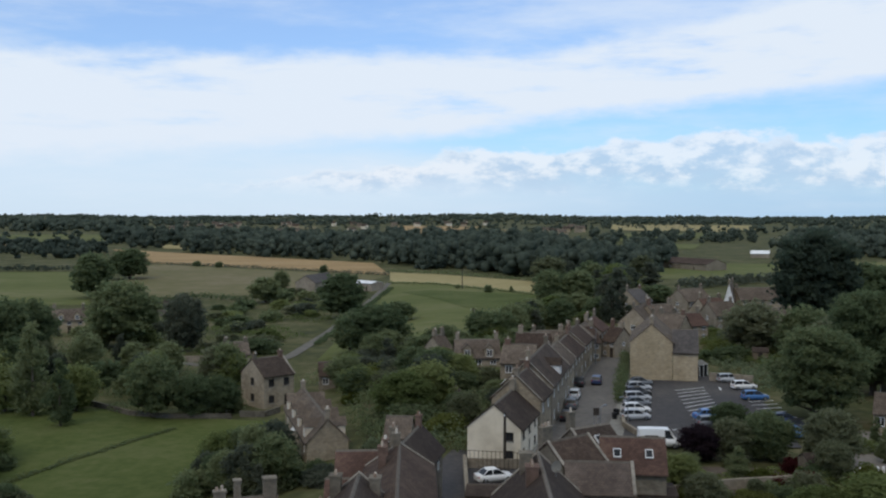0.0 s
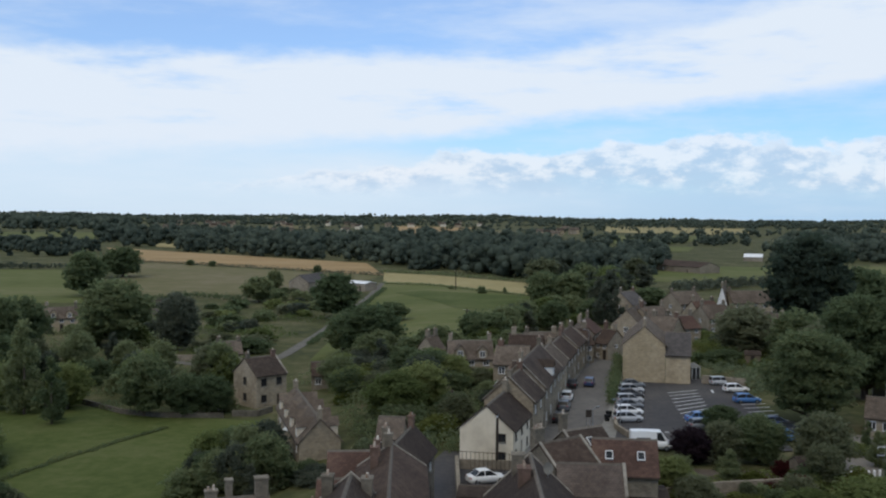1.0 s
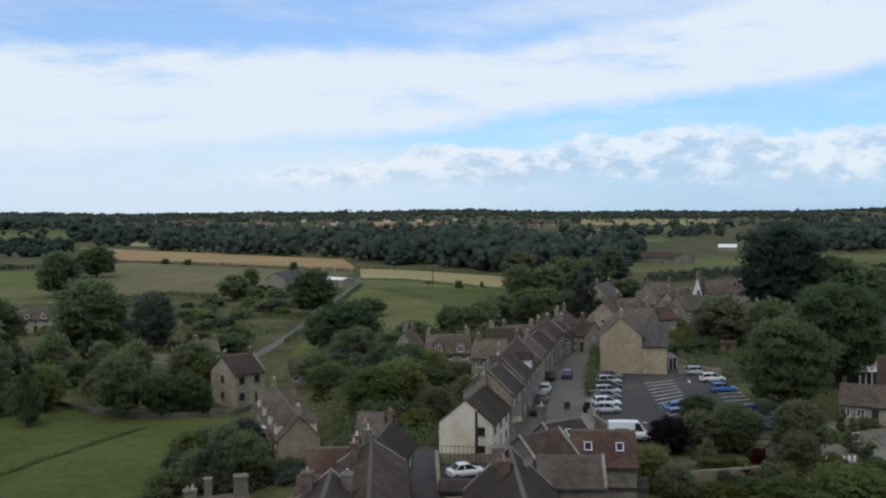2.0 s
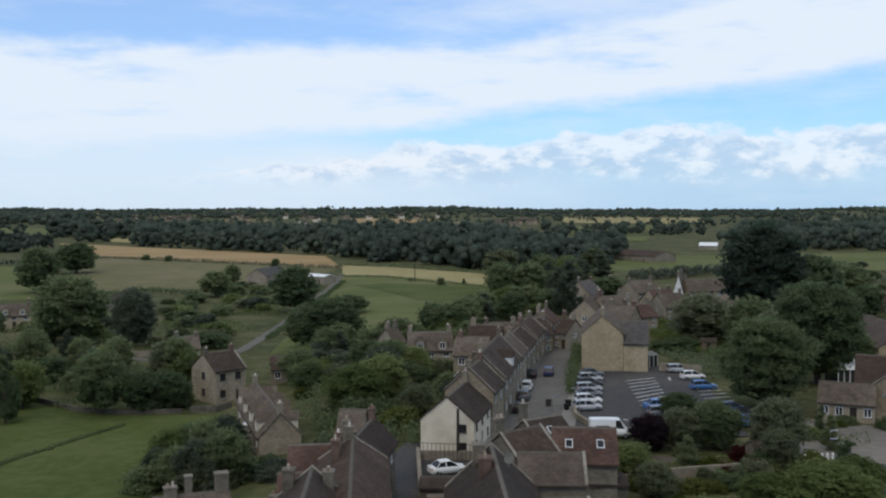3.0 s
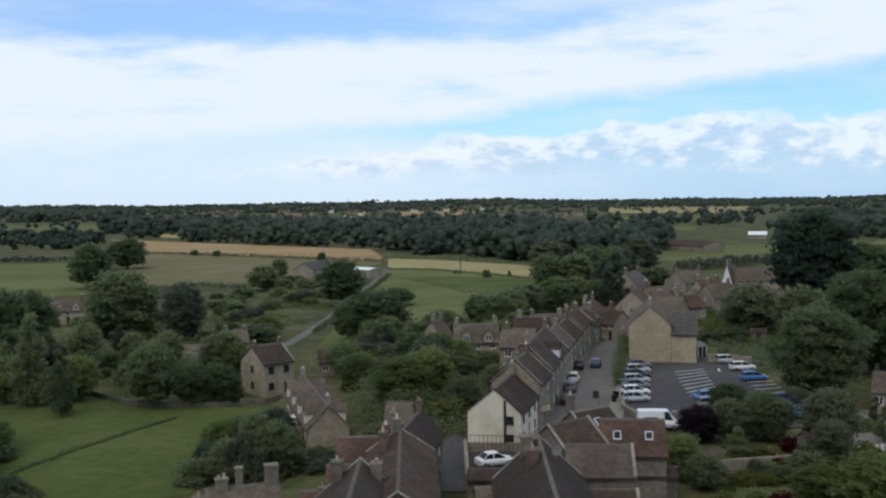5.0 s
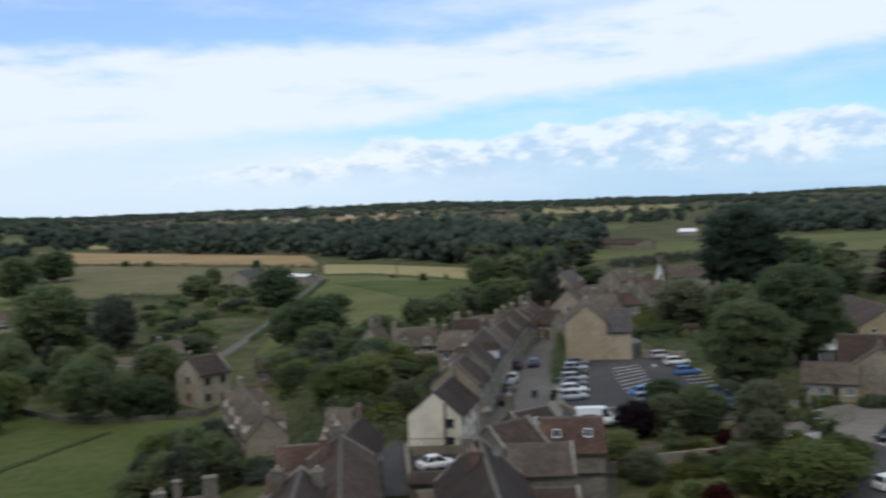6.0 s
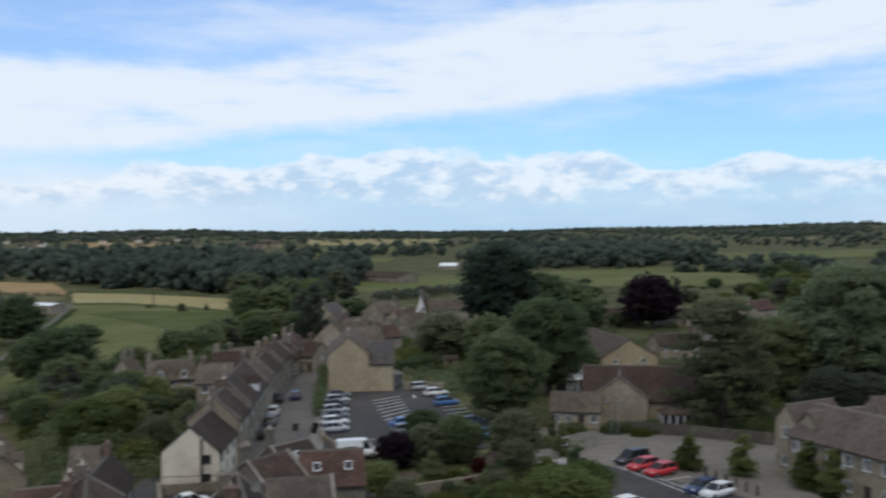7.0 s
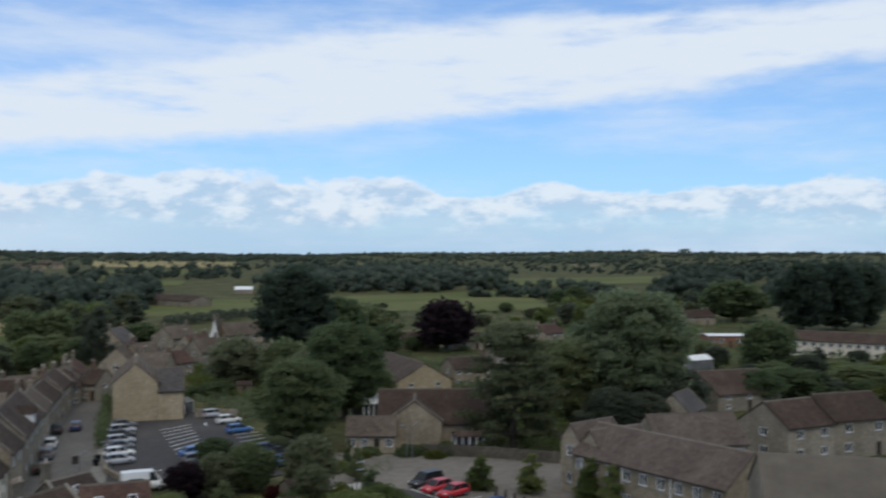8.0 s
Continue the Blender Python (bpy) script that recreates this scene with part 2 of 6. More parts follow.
M_DARKWOOD = material("dark_wood", [(0.03, 0.025, 0.02), (0.045, 0.036, 0.03), (0.06, 0.05, 0.04)], 3.0, 0.7, big=0.5)
M_POT = material("clay_pot", [(0.2, 0.13, 0.09), (0.4, 0.33, 0.26), (0.6, 0.56, 0.48)], 3.0, 0.85, rand=0.6)
M_BARK = material("bark", [(0.05, 0.04, 0.03), (0.08, 0.065, 0.05), (0.12, 0.1, 0.08)], 4.0, 0.95, 0.4, stretch=(1, 1, 0.3))
M_GLASS = material("window_glass", [(0.012, 0.014, 0.016), (0.02, 0.022, 0.024), (0.035, 0.038, 0.04)], 0.4, 0.3, rand=0.5, spec=0.18)
M_TYRE = material("tyre", [(0.012, 0.012, 0.012), (0.018, 0.018, 0.018)], 5.0, 0.9)
M_METAL = material("grey_metal", [(0.25, 0.26, 0.27), (0.36, 0.37, 0.38)], 5.0, 0.4, metal=0.8)
M_DITCH = material("wet_ditch", [(0.03, 0.04, 0.012), (0.045, 0.055, 0.016), (0.065, 0.075, 0.022)], 0.8, 0.9, big=0.1)
M_SQUARE = material("square_surface", [(0.135, 0.12, 0.101), (0.174, 0.155, 0.131), (0.219, 0.196, 0.167)], 0.8, 0.9, 0.15, big=0.07)
M_SOIL = material("bare_earth", [(0.06, 0.047, 0.036), (0.085, 0.068, 0.052), (0.12, 0.096, 0.074)], 0.5, 0.95, big=0.05)


def leaf_material(name, stops, rand=0.5, scale=0.35, island=0.3, through_leaf=0.68):
    """Leaves: half of the light is scattered through them."""
    m = material(name, stops, scale, 0.85, rand=rand, island=island, spec=0.08, detail=3)
    nt = m.node_tree
    bs, out = nt.nodes["Principled BSDF"], nt.nodes["Material Output"]
    tr = nt.nodes.new("ShaderNodeBsdfTranslucent")
    mx = nt.nodes.new("ShaderNodeMixShader")
    mx.inputs[0].default_value = through_leaf
    nt.links.new(bs.inputs["Base Color"].links[0].from_socket, tr.inputs[0])
    nt.links.new(bs.outputs[0], mx.inputs[1])
    nt.links.new(tr.outputs[0], mx.inputs[2])
    nt.links.new(mx.outputs[0], out.inputs[0])
    return m


M_LEAF = leaf_material("green_leaves", [(0.106, 0.14, 0.07), (0.15, 0.185, 0.09), (0.213, 0.241, 0.119)], 0.7)
M_LEAF_LIGHT = leaf_material("light_green_leaves", [(0.124, 0.156, 0.056), (0.174, 0.208, 0.072), (0.224, 0.253, 0.1)], 0.7)
M_LEAF_DARK = leaf_material("dark_green_leaves", [(0.068, 0.085, 0.062), (0.103, 0.119, 0.084), (0.153, 0.165, 0.114)], 0.3)
M_LEAF_MID = leaf_material("deep_green_leaves", [(0.108, 0.147, 0.084), (0.159, 0.196, 0.115), (0.225, 0.262, 0.148)], 0.4)
M_LEAF_PURPLE = leaf_material("purple_leaves", [(0.026, 0.018, 0.024), (0.043, 0.028, 0.033), (0.063, 0.041, 0.046)], 0.2)
M_LEAF_RED = leaf_material("dark_red_leaves", [(0.05, 0.014, 0.014), (0.08, 0.02, 0.02), (0.12, 0.035, 0.03)], 0.3)
M_LEAF_YEW = leaf_material("near_black_green_leaves", [(0.039, 0.057, 0.04), (0.057, 0.078, 0.056), (0.084, 0.111, 0.074)], 0.3)
M_LEAF_GREY = leaf_material("grey_green_leaves", [(0.11, 0.122, 0.068), (0.153, 0.169, 0.092), (0.204, 0.215, 0.128)])
M_LEAF_YELLOW = leaf_material("yellow_green_leaves", [(0.085, 0.1, 0.024), (0.13, 0.145, 0.036), (0.17, 0.18, 0.06)])
# far woods: aerial haze is put into the leaf colour as extra blue
M_LEAF_HAZED = leaf_material("hazed_wood_leaves", [(0.048, 0.065, 0.05), (0.085, 0.107, 0.081), (0.14, 0.166, 0.118)], 0.2, 0.07, 0.12, 0.4)

# ---------------------------------------------------------------- ground
# terrain begin
def smoothstep(a, b, v):
    s = min(1.0, max(0.0, (v - a) / (b - a)))
    return s * s * (3 - 2 * s)


def hgt(x, y):
    """Height of the ground: the town on a shelf, a shallow valley beside it, then a long rise to the far hills."""
    d = math.hypot(x, y)
    z = -4.0 * smoothstep(0.0, -34.0, x) * smoothstep(600.0, 300.0, d)
    if d > 500.0:
        z += 30.0 * ((d - 500.0) / 4000.0) ** 1.2
        az = math.atan2(x, y)
        z += (15.0 * smoothstep(0.5, 0.85, az) - 6.0 * smoothstep(0.02, 0.15, az) * smoothstep(0.5, 0.35, az)) * smoothstep(2400.0, 4600.0, d)
        z += 5.0 * smoothstep(3600.0, 4600.0, d) * (math.sin(math.atan2(x, y) * 11.0 + 0.9) + 0.6 * math.sin(math.atan2(x, y) * 29.0))
    return z
# terrain end


def obj(name, verts, faces, mats, uvs=None, parent=None):
    me = bpy.data.meshes.new(name)
    me.from_pydata(verts, [], faces)
    for m in (mats if isinstance(mats, (list, tuple)) else [mats]):
        me.materials.append(m)
    me.update()
    ob = new(name, me)
    ob.parent = parent
    return ob


def build_ground():
    rings = [2.0]
    while rings[-1] < 4950:
        rings.append(rings[-1] * 1.025 + 0.3)
    n = 360
    verts = [(0, 0, hgt(0, 0))]
    for r in rings:
        for k in range(n):
            a = 2 * math.pi * k / n
            x, y = r * math.sin(a), r * math.cos(a)
            verts.append((x, y, hgt(x, y)))
    faces = [(0, 1 + (k + 1) % n, 1 + k) for k in range(n)]
    for i in range(len(rings) - 1):
        for k in range(n):
            a, b = 1 + i * n + k, 1 + i * n + (k + 1) % n
            faces.append((a, b, b + n, a + n))
    g = obj("ground", verts, faces, M_GARDEN)
    for p in g.data.polygons:
        p.use_smooth = True
    tagged(g, "rough green meadow and garden ground rolling to far hills", "ground", kind="structure")


build_ground()


def patch(name, corners, mat, label, lift=0.1, n=20, category="field"):
    """A four-cornered piece of land that follows the ground."""
    (ax, ay), (bx, by), (cx, cy), (dx, dy) = corners
    verts, faces = [], []
    for j in range(n + 1):
        for i in range(n + 1):
            u, w = i / n, j / n
            x = (ax * (1 - u) + bx * u) * (1 - w) + (dx * (1 - u) + cx * u) * w
            y = (ay * (1 - u) + by * u) * (1 - w) + (dy * (1 - u) + cy * u) * w
            verts.append((x, y, hgt(x, y) + lift))
    for j in range(n):
        for i in range(n):
            k = j * (n + 1) + i
            faces.append((k, k + 1, k + n + 2, k + n + 1))
    return tagged(obj(name, verts, faces, mat), label, category, kind="structure")


def strip(name, points, width, mat, label, lift=0.12, category="road", step=4.0):
    """A road or path along points, following the ground."""
    pts = []
    for (ax, ay), (bx, by) in zip(points, points[1:]):
        k = max(1, int(math.hypot(bx - ax, by - ay) / step))
        pts += [(ax + (bx - ax) * i / k, ay + (by - ay) * i / k) for i in range(k)]
    pts.append(points[-1])
    for _ in range(3):
        pts = [pts[0]] + [((a[0] + 2 * b[0] + c[0]) / 4, (a[1] + 2 * b[1] + c[1]) / 4) for a, b, c in zip(pts, pts[1:], pts[2:])] + [pts[-1]]
    verts, faces = [], []
    for i, (x, y) in enumerate(pts):
        (px, py), (qx, qy) = pts[max(0, i - 1)], pts[min(len(pts) - 1, i + 1)]
        d = math.hypot(qx - px, qy - py) or 1
        nx, ny = (qy - py) / d, -(qx - px) / d
        for s in (-1, -0.33, 0.33, 1):
            vx, vy = x + nx * s * width / 2, y + ny * s * width / 2
            verts.append((vx, vy, hgt(vx, vy) + lift))
        if i:
            for s in range(3):
                a = (i - 1) * 4 + s
                faces.append((a, a + 1, a + 5, a + 4))
    return tagged(obj(name, verts, faces, mat), label, category, kind="structure")

# ---------------------------------------------------------------- builders


def box_into(V, Fc, x0, x1, y0, y1, z0, z1):
    k = len(V)
    V += [(x0, y0, z0), (x1, y0, z0), (x1, y1, z0), (x0, y1, z0), (x0, y0, z1), (x1, y0, z1), (x1, y1, z1), (x0, y1, z1)]
    Fc += [(k, k + 3, k + 2, k + 1), (k + 4, k + 5, k + 6, k + 7), (k, k + 1, k + 5, k + 4), (k + 1, k + 2, k + 6, k + 5), (k + 2, k + 3, k + 7, k + 6), (k + 3, k, k + 4, k + 7)]


MESHES = {}


def plane_uv(me):
    """UVs in metres in each face's own plane: u level, v up the slope."""
    uv = me.uv_layers.new(name="UVMap")
    for p in me.polygons:
        n = p.normal
        side = Vector((-n.y, n.x, 0)) if abs(n.z) < 0.98 else Vector((1, 0, 0))
        side.normalize()
        up = n.cross(side)
        for li in p.loop_indices:
            co = me.vertices[me.loops[li].vertex_index].co
            uv.data[li].uv = (co.dot(side), co.dot(up))


def part(name, verts, faces, mat, parent, label="", bevel=0.0, m=None):
    me = bpy.data.meshes.new(name)
    me.from_pydata(verts, [], faces)
    me.materials.append(mat)
    if bevel:
        bm = bmesh.new()
        bm.from_mesh(me)
        bmesh.ops.bevel(bm, geom=bm.edges[:], offset=bevel, segments=1, affect="EDGES")
        bm.to_mesh(me)
        bm.free()
    me.update()
    plane_uv(me)
    ob = new(name, me)
    ob.parent = parent
    if m is not None:
        ob.matrix_basis = m
    if label:
        tagged(ob, label)
    return ob


def shared(name, key, make, mat, parent, m, label=""):
    """A part whose mesh is built once and shared."""
    k = (name, key, mat.name)
    if k not in MESHES:
        V, Fc = [], []
        make(V, Fc)
        me = bpy.data.meshes.new(name)
        me.from_pydata(V, [], Fc)
        me.materials.append(mat)
        me.update()
        plane_uv(me)
        MESHES[k] = me
    ob = new(name, MESHES[k])
    ob.parent = parent
    ob.matrix_basis = m
    if label:
        tagged(ob, label)
    return ob


def window_parts(root, m, w, h, mat=None):
    """A casement in its opening: frame with mullions, pane behind, stone sill. m: centre of the opening, +y out of the wall."""
    mat = mat or M_WHITE
    w, h = round(w, 1), round(h, 1)

    def frame_mesh(V, Fc):
        t, d = 0.09, 0.07
        box_into(V, Fc, -w / 2, w / 2, -0.1, -0.1 + d, h / 2 - t, h / 2)
        box_into(V, Fc, -w / 2, w / 2, -0.1, -0.1 + d, -h / 2, -h / 2 + t)
        k = 3 if w > 1.5 else 2
        for i in range(k + 1):
            x = -w / 2 + t / 2 + (w - t) * i / k
            box_into(V, Fc, x - t / 2, x + t / 2, -0.1, -0.1 + d, -h / 2 + t, h / 2 - t)

    def pane_mesh(V, Fc):
        box_into(V, Fc, -w / 2, w / 2, -0.16, -0.11, -h / 2, h / 2)

    def sill_mesh(V, Fc):
        box_into(V, Fc, -w / 2 - 0.08, w / 2 + 0.08, -0.05, 0.1, -h / 2 - 0.12, -h / 2)

    fr = shared("window", (w, h), frame_mesh, mat, root, m)
    shared("pane", (w, h), pane_mesh, M_GLASS, fr, Matrix.Identity(4))
    shared("sill", (w, h), sill_mesh, M_PAVING, fr, Matrix.Identity(4))


def wall_panel(V, Fc, a, b, z0, z1, holes):
    """A wall from a to b (plan) with rectangular holes (u0, u1, z0, z1) and their reveals. Outside lies right of a to b."""
    (ax, ay), (bx, by) = a, b
    L = math.hypot(bx - ax, by - ay)
    ux, uy = (bx - ax) / L, (by - ay) / L
    nx, ny = uy, -ux
    us = sorted({0.0, L, *[q for h in holes for q in h[:2]]})
    zs = sorted({z0, z1, *[q for h in holes for q in h[2:]]})

    def at(u, z, d=0.0):
        return (ax + ux * u - nx * d, ay + uy * u - ny * d, z)

    def quad(*p):
        k = len(V)
        V.extend(p)
        Fc.append((k, k + 1, k + 2, k + 3))

    for u0, u1 in zip(us, us[1:]):
        for w0, w1 in zip(zs, zs[1:]):
            um, wm = (u0 + u1) / 2, (w0 + w1) / 2
            if any(h[0] < um < h[1] and h[2] < wm < h[3] for h in holes):
                continue
            quad(at(u0, w0), at(u1, w0), at(u1, w1), at(u0, w1))
    for h in holes:
        u0, u1, w0, w1 = h
        quad(at(u0, w0), at(u0, w0, 0.25), at(u0, w1, 0.25), at(u0, w1))
        quad(at(u1, w0, 0.25), at(u1, w0), at(u1, w1), at(u1, w1, 0.25))
        quad(at(u0, w1), at(u0, w1, 0.25), at(u1, w1, 0.25), at(u1, w1))
        quad(at(u0, w0, 0.25), at(u0, w0), at(u1, w0), at(u1, w0, 0.25))


def roof_mesh(V, Fc, L, W, E, R, over=0.3, verge=0.15, thick=0.14):
    """Two slopes with thickness, ridge along x."""
    rise = R / (W / 2)
    y1, z1 = W / 2 + over, E - over * rise
    x = L / 2 + verge
    for s in (-1, 1):
        k = len(V)
        top = [(-x, 0, E + R), (x, 0, E + R), (x, s * y1, z1), (-x, s * y1, z1)]
        V += [(p, q, r + thick) for p, q, r in top] + top
        a = [(k, k + 1, k + 2, k + 3), (k + 7, k + 6, k + 5, k + 4), (k + 3, k + 2, k + 6, k + 7), (k + 2, k + 1, k + 5, k + 6), (k, k + 3, k + 7, k + 4)]
        Fc += a if s < 0 else [tuple(reversed(f)) for f in a]


def chimney(root, x, y, z0, z1, pots=2, wall=None, w=0.75, d=0.55):
    V, Fc = [], []
    vary = random.Random(int(abs(x * 37 + y * 91 + z1 * 53 + root.matrix_basis.translation[0] * 11)))
    w, d, z1 = w * vary.uniform(0.85, 1.3), d * vary.uniform(0.9, 1.2), z1 + vary.uniform(-0.35, 0.3)
    if wall is None:
        wall = vary.choice((M_STONE_GREY, M_STONE_WORN, M_STONE_WORN, M_CHIMNEY_BRICK))
    box_into(V, Fc, -w / 2, w / 2, -d / 2, d / 2, 0, z1 - z0)
    box_into(V, Fc, -w / 2 - 0.07, w / 2 + 0.07, -d / 2 - 0.07, d / 2 + 0.07, z1 - z0, z1 - z0 + 0.15)
    ch = part("chimney", V, Fc, wall or M_STONE_GREY, root, m=pose(x, y, z0))

    def pot(V, Fc):
        for i in range(8):
            a = 2 * math.pi * i / 8
            V.extend([(0.13 * math.cos(a), 0.13 * math.sin(a), 0), (0.1 * math.cos(a), 0.1 * math.sin(a), 0.4)])
        for i in range(8):
            j = (i + 1) % 8
            Fc.append((2 * i, 2 * j, 2 * j + 1, 2 * i + 1))
        Fc.append(tuple(range(1, 16, 2)))

    for i in range(pots):
        shared("chimney_pot", 0, pot, M_POT, ch, pose((i - (pots - 1) / 2) * 0.42, 0, z1 - z0 + 0.15 - vary.choice((0, 0, 0.12))))


def side_holes(length, E, storeys, n, ww=1.1, wh=1.15, door=False, at=0.5):
    holes, sh = [], E / storeys
    for s in range(storeys):
        for i in range(n):
            u = length * (i + 0.5) / n if n > 1 else length * at
            zc = s * sh + sh * 0.56
            holes.append((u - ww / 2, u + ww / 2, zc - wh / 2, zc + wh / 2, door and s == 0 and i == n // 2))
    return holes


FOOT = []


def free_spot(x, y, gap):
    """Whether a plant may stand there: clear of houses, roads and parked cars."""
    for cx, cy, a, hl, hw in FOOT:
        dx, dy = x - cx, y - cy
        u, v = dx * math.cos(a) + dy * math.sin(a), -dx * math.sin(a) + dy * math.cos(a)
        if abs(u) < hl + gap and abs(v) < hw + gap:
            return False
    return True


def keep_clear(points, half):
    for (ax, ay), (bx, by) in zip(points, points[1:]):
        FOOT.append(((ax + bx) / 2, (ay + by) / 2, math.atan2(by - ay, bx - ax), math.hypot(bx - ax, by - ay) / 2, half))


def house(label, cx, cy, rot, L, W, E, R, wall=None, roof=None, win=(3, 3, 1, 1), storeys=2, chim=((-1, 2), (1, 2)), dormers=0, door=True, z=None, lights=0, name="house", frames=None, dormer_wall=None, hip=False, category="house", ww=1.1, dormer_sides=(-1,), gable_at=0.5, group="", coping=()):
    """A ridge-roofed house. Local x along the ridge, front at -y. win: windows a storey on front, back, near gable, far gable."""
    wall, roof = wall or M_STONE, roof or M_TILE
    FOOT.append((cx, cy, radians(rot), L / 2, W / 2))
    base = hgt(cx, cy) if z is None else z
    L += W if hip else 0
    root = new(name)
    root.matrix_basis = pose(cx, cy, base, 0, 0, rot)
    tagged(root, label, category, group)
    V, Fc = [], []
    sides = (((-L / 2, -W / 2), (L / 2, -W / 2), win[0], L), ((L / 2, W / 2), (-L / 2, W / 2), win[1], L),
             ((-L / 2, W / 2), (-L / 2, -W / 2), win[2], W), ((L / 2, -W / 2), (L / 2, W / 2), win[3], W))
    for k, (a, b, n, length) in enumerate(sides):
        hs = side_holes(length, E, storeys, n, min(ww, length / max(1, n) * 0.55), min(1.3, E / storeys * 0.48), door and k == 0, gable_at if k == 2 else 0.5) if n else []
        holes = []
        ang = math.atan2(b[1] - a[1], b[0] - a[0])
        for u0, u1, z0, z1, is_door in hs:
            if is_door:
                z0, z1, u0, u1 = 0.02, 2.05, (u0 + u1) / 2 - 0.45, (u0 + u1) / 2 + 0.45
            holes.append((u0, u1, z0, z1))
            um = (u0 + u1) / 2
            m = pose(a[0] + math.cos(ang) * um, a[1] + math.sin(ang) * um, (z0 + z1) / 2, 0, 0, math.degrees(ang) + 180)
            if is_door:
                def leaf(V2, F2):
                    box_into(V2, F2, -0.45, 0.45, -0.18, -0.1, -1.015, 1.015)
                shared("door", 0, leaf, M_DARKWOOD, root, m, "dark painted wooden front door")
            else:
                window_parts(root, m, u1 - u0, z1 - z0, frames)
        wall_panel(V, Fc, a, b, -1.5, E, holes)
    if not hip:
        for sx in (-1, 1):
            k = len(V)
            V += [(sx * L / 2, -sx * -W / 2 * -1, E), (sx * L / 2, sx * W / 2, E), (sx * L / 2, 0, E + R)]
            Fc.append((k, k + 1, k + 2))
    part("wall", V, Fc, wall, root)
    V, Fc = [], []
    if hip:
        o, x = 0.3, max(0.0, L / 2 - W / 2)
        c = [(-L / 2 - o, -W / 2 - o, E - 0.1), (L / 2 + o, -W / 2 - o, E - 0.1), (L / 2 + o, W / 2 + o, E - 0.1), (-L / 2 - o, W / 2 + o, E - 0.1)]
        V = c + [(-x, 0, E + R), (x, 0, E + R)]
        Fc = [(0, 1, 5, 4), (1, 2, 5), (2, 3, 4, 5), (3, 0, 4), (3, 2, 1, 0)]
    else:
        roof_mesh(V, Fc, L, W, E, R)
    rf = part("roof", V, Fc, roof, root)
    if not hip:
        V, Fc = [], []
        z0, x1 = E + R + 0.12, L / 2 + 0.15
        V = [(-x1, -0.17, z0 - 0.1), (-x1, 0, z0 + 0.08), (-x1, 0.17, z0 - 0.1), (x1, -0.17, z0 - 0.1), (x1, 0, z0 + 0.08), (x1, 0.17, z0 - 0.1)]
        Fc = [(0, 3, 4, 1), (1, 4, 5, 2), (0, 1, 2), (3, 5, 4)]
        part("ridge", V, Fc, M_RIDGE, root)
        for s in (-1, 1):      # gutters
            V, Fc = [], []
            zg = E - 0.3 * R / (W / 2)
            box_into(V, Fc, -L / 2, L / 2, s * (W / 2 + 0.32) - 0.05, s * (W / 2 + 0.32) + 0.05, zg - 0.06, zg + 0.05)
            part("gutter", V, Fc, M_DARKWOOD, root)
    for sx in coping:      # raised stone coping on a gable
        V, Fc = [], []
        rise = R / (W / 2)
        for s in (-1, 1):
            k = len(V)
            y1, z1 = s * (W / 2 + 0.25), E - 0.25 * rise
            for xx in (sx * L / 2 - 0.1, sx * L / 2 + 0.18):
                V += [(xx, 0, E + R + 0.02), (xx, 0, E + R + 0.27), (xx, y1, z1 + 0.25), (xx, y1, z1)]
            Fc += [(k, k + 1, k + 2, k + 3), (k + 7, k + 6, k + 5, k + 4), (k + 1, k + 5, k + 6, k + 2), (k + 3, k + 2, k + 6, k + 7), (k, k + 3, k + 7, k + 4)]
        part("coping", V, Fc, M_COPING, root, "pale stone gable coping")
    for u, pots in chim:
        chimney(root, u * (L / 2 - 0.45), 0, E + R * 0.6, E + R + 1.1, pots)
    slope = math.degrees(math.atan2(R, W / 2))
    for i in range(lights):
        x = -L / 2 + L * (i + 0.5) / lights

        def glass(V2, F2):
            box_into(V2, F2, -0.3, 0.3, -0.42, 0.42, 0.16, 0.24)

        def rim(V2, F2):
            for q in ((-0.37, -0.3, -0.49, 0.49), (0.3, 0.37, -0.49, 0.49), (-0.3, 0.3, 0.42, 0.49), (-0.3, 0.3, -0.49, -0.42)):
                box_into(V2, F2, *q, 0.1, 0.28)
        m = pose(x, -W / 4, E + R / 2) @ pose(0, 0, 0, slope)
        r = shared("roof_light", 0, rim, M_WHITE, root, m)
        shared("pane", "light", glass, M_GLASS, r, Matrix.Identity(4))
    for s in dormer_sides:
        for i in range(dormers):
            x = -L / 2 + L * (i + 0.5) / dormers
            dormer(root, x, s, W, E, R, dormer_wall or wall, roof)
    return root


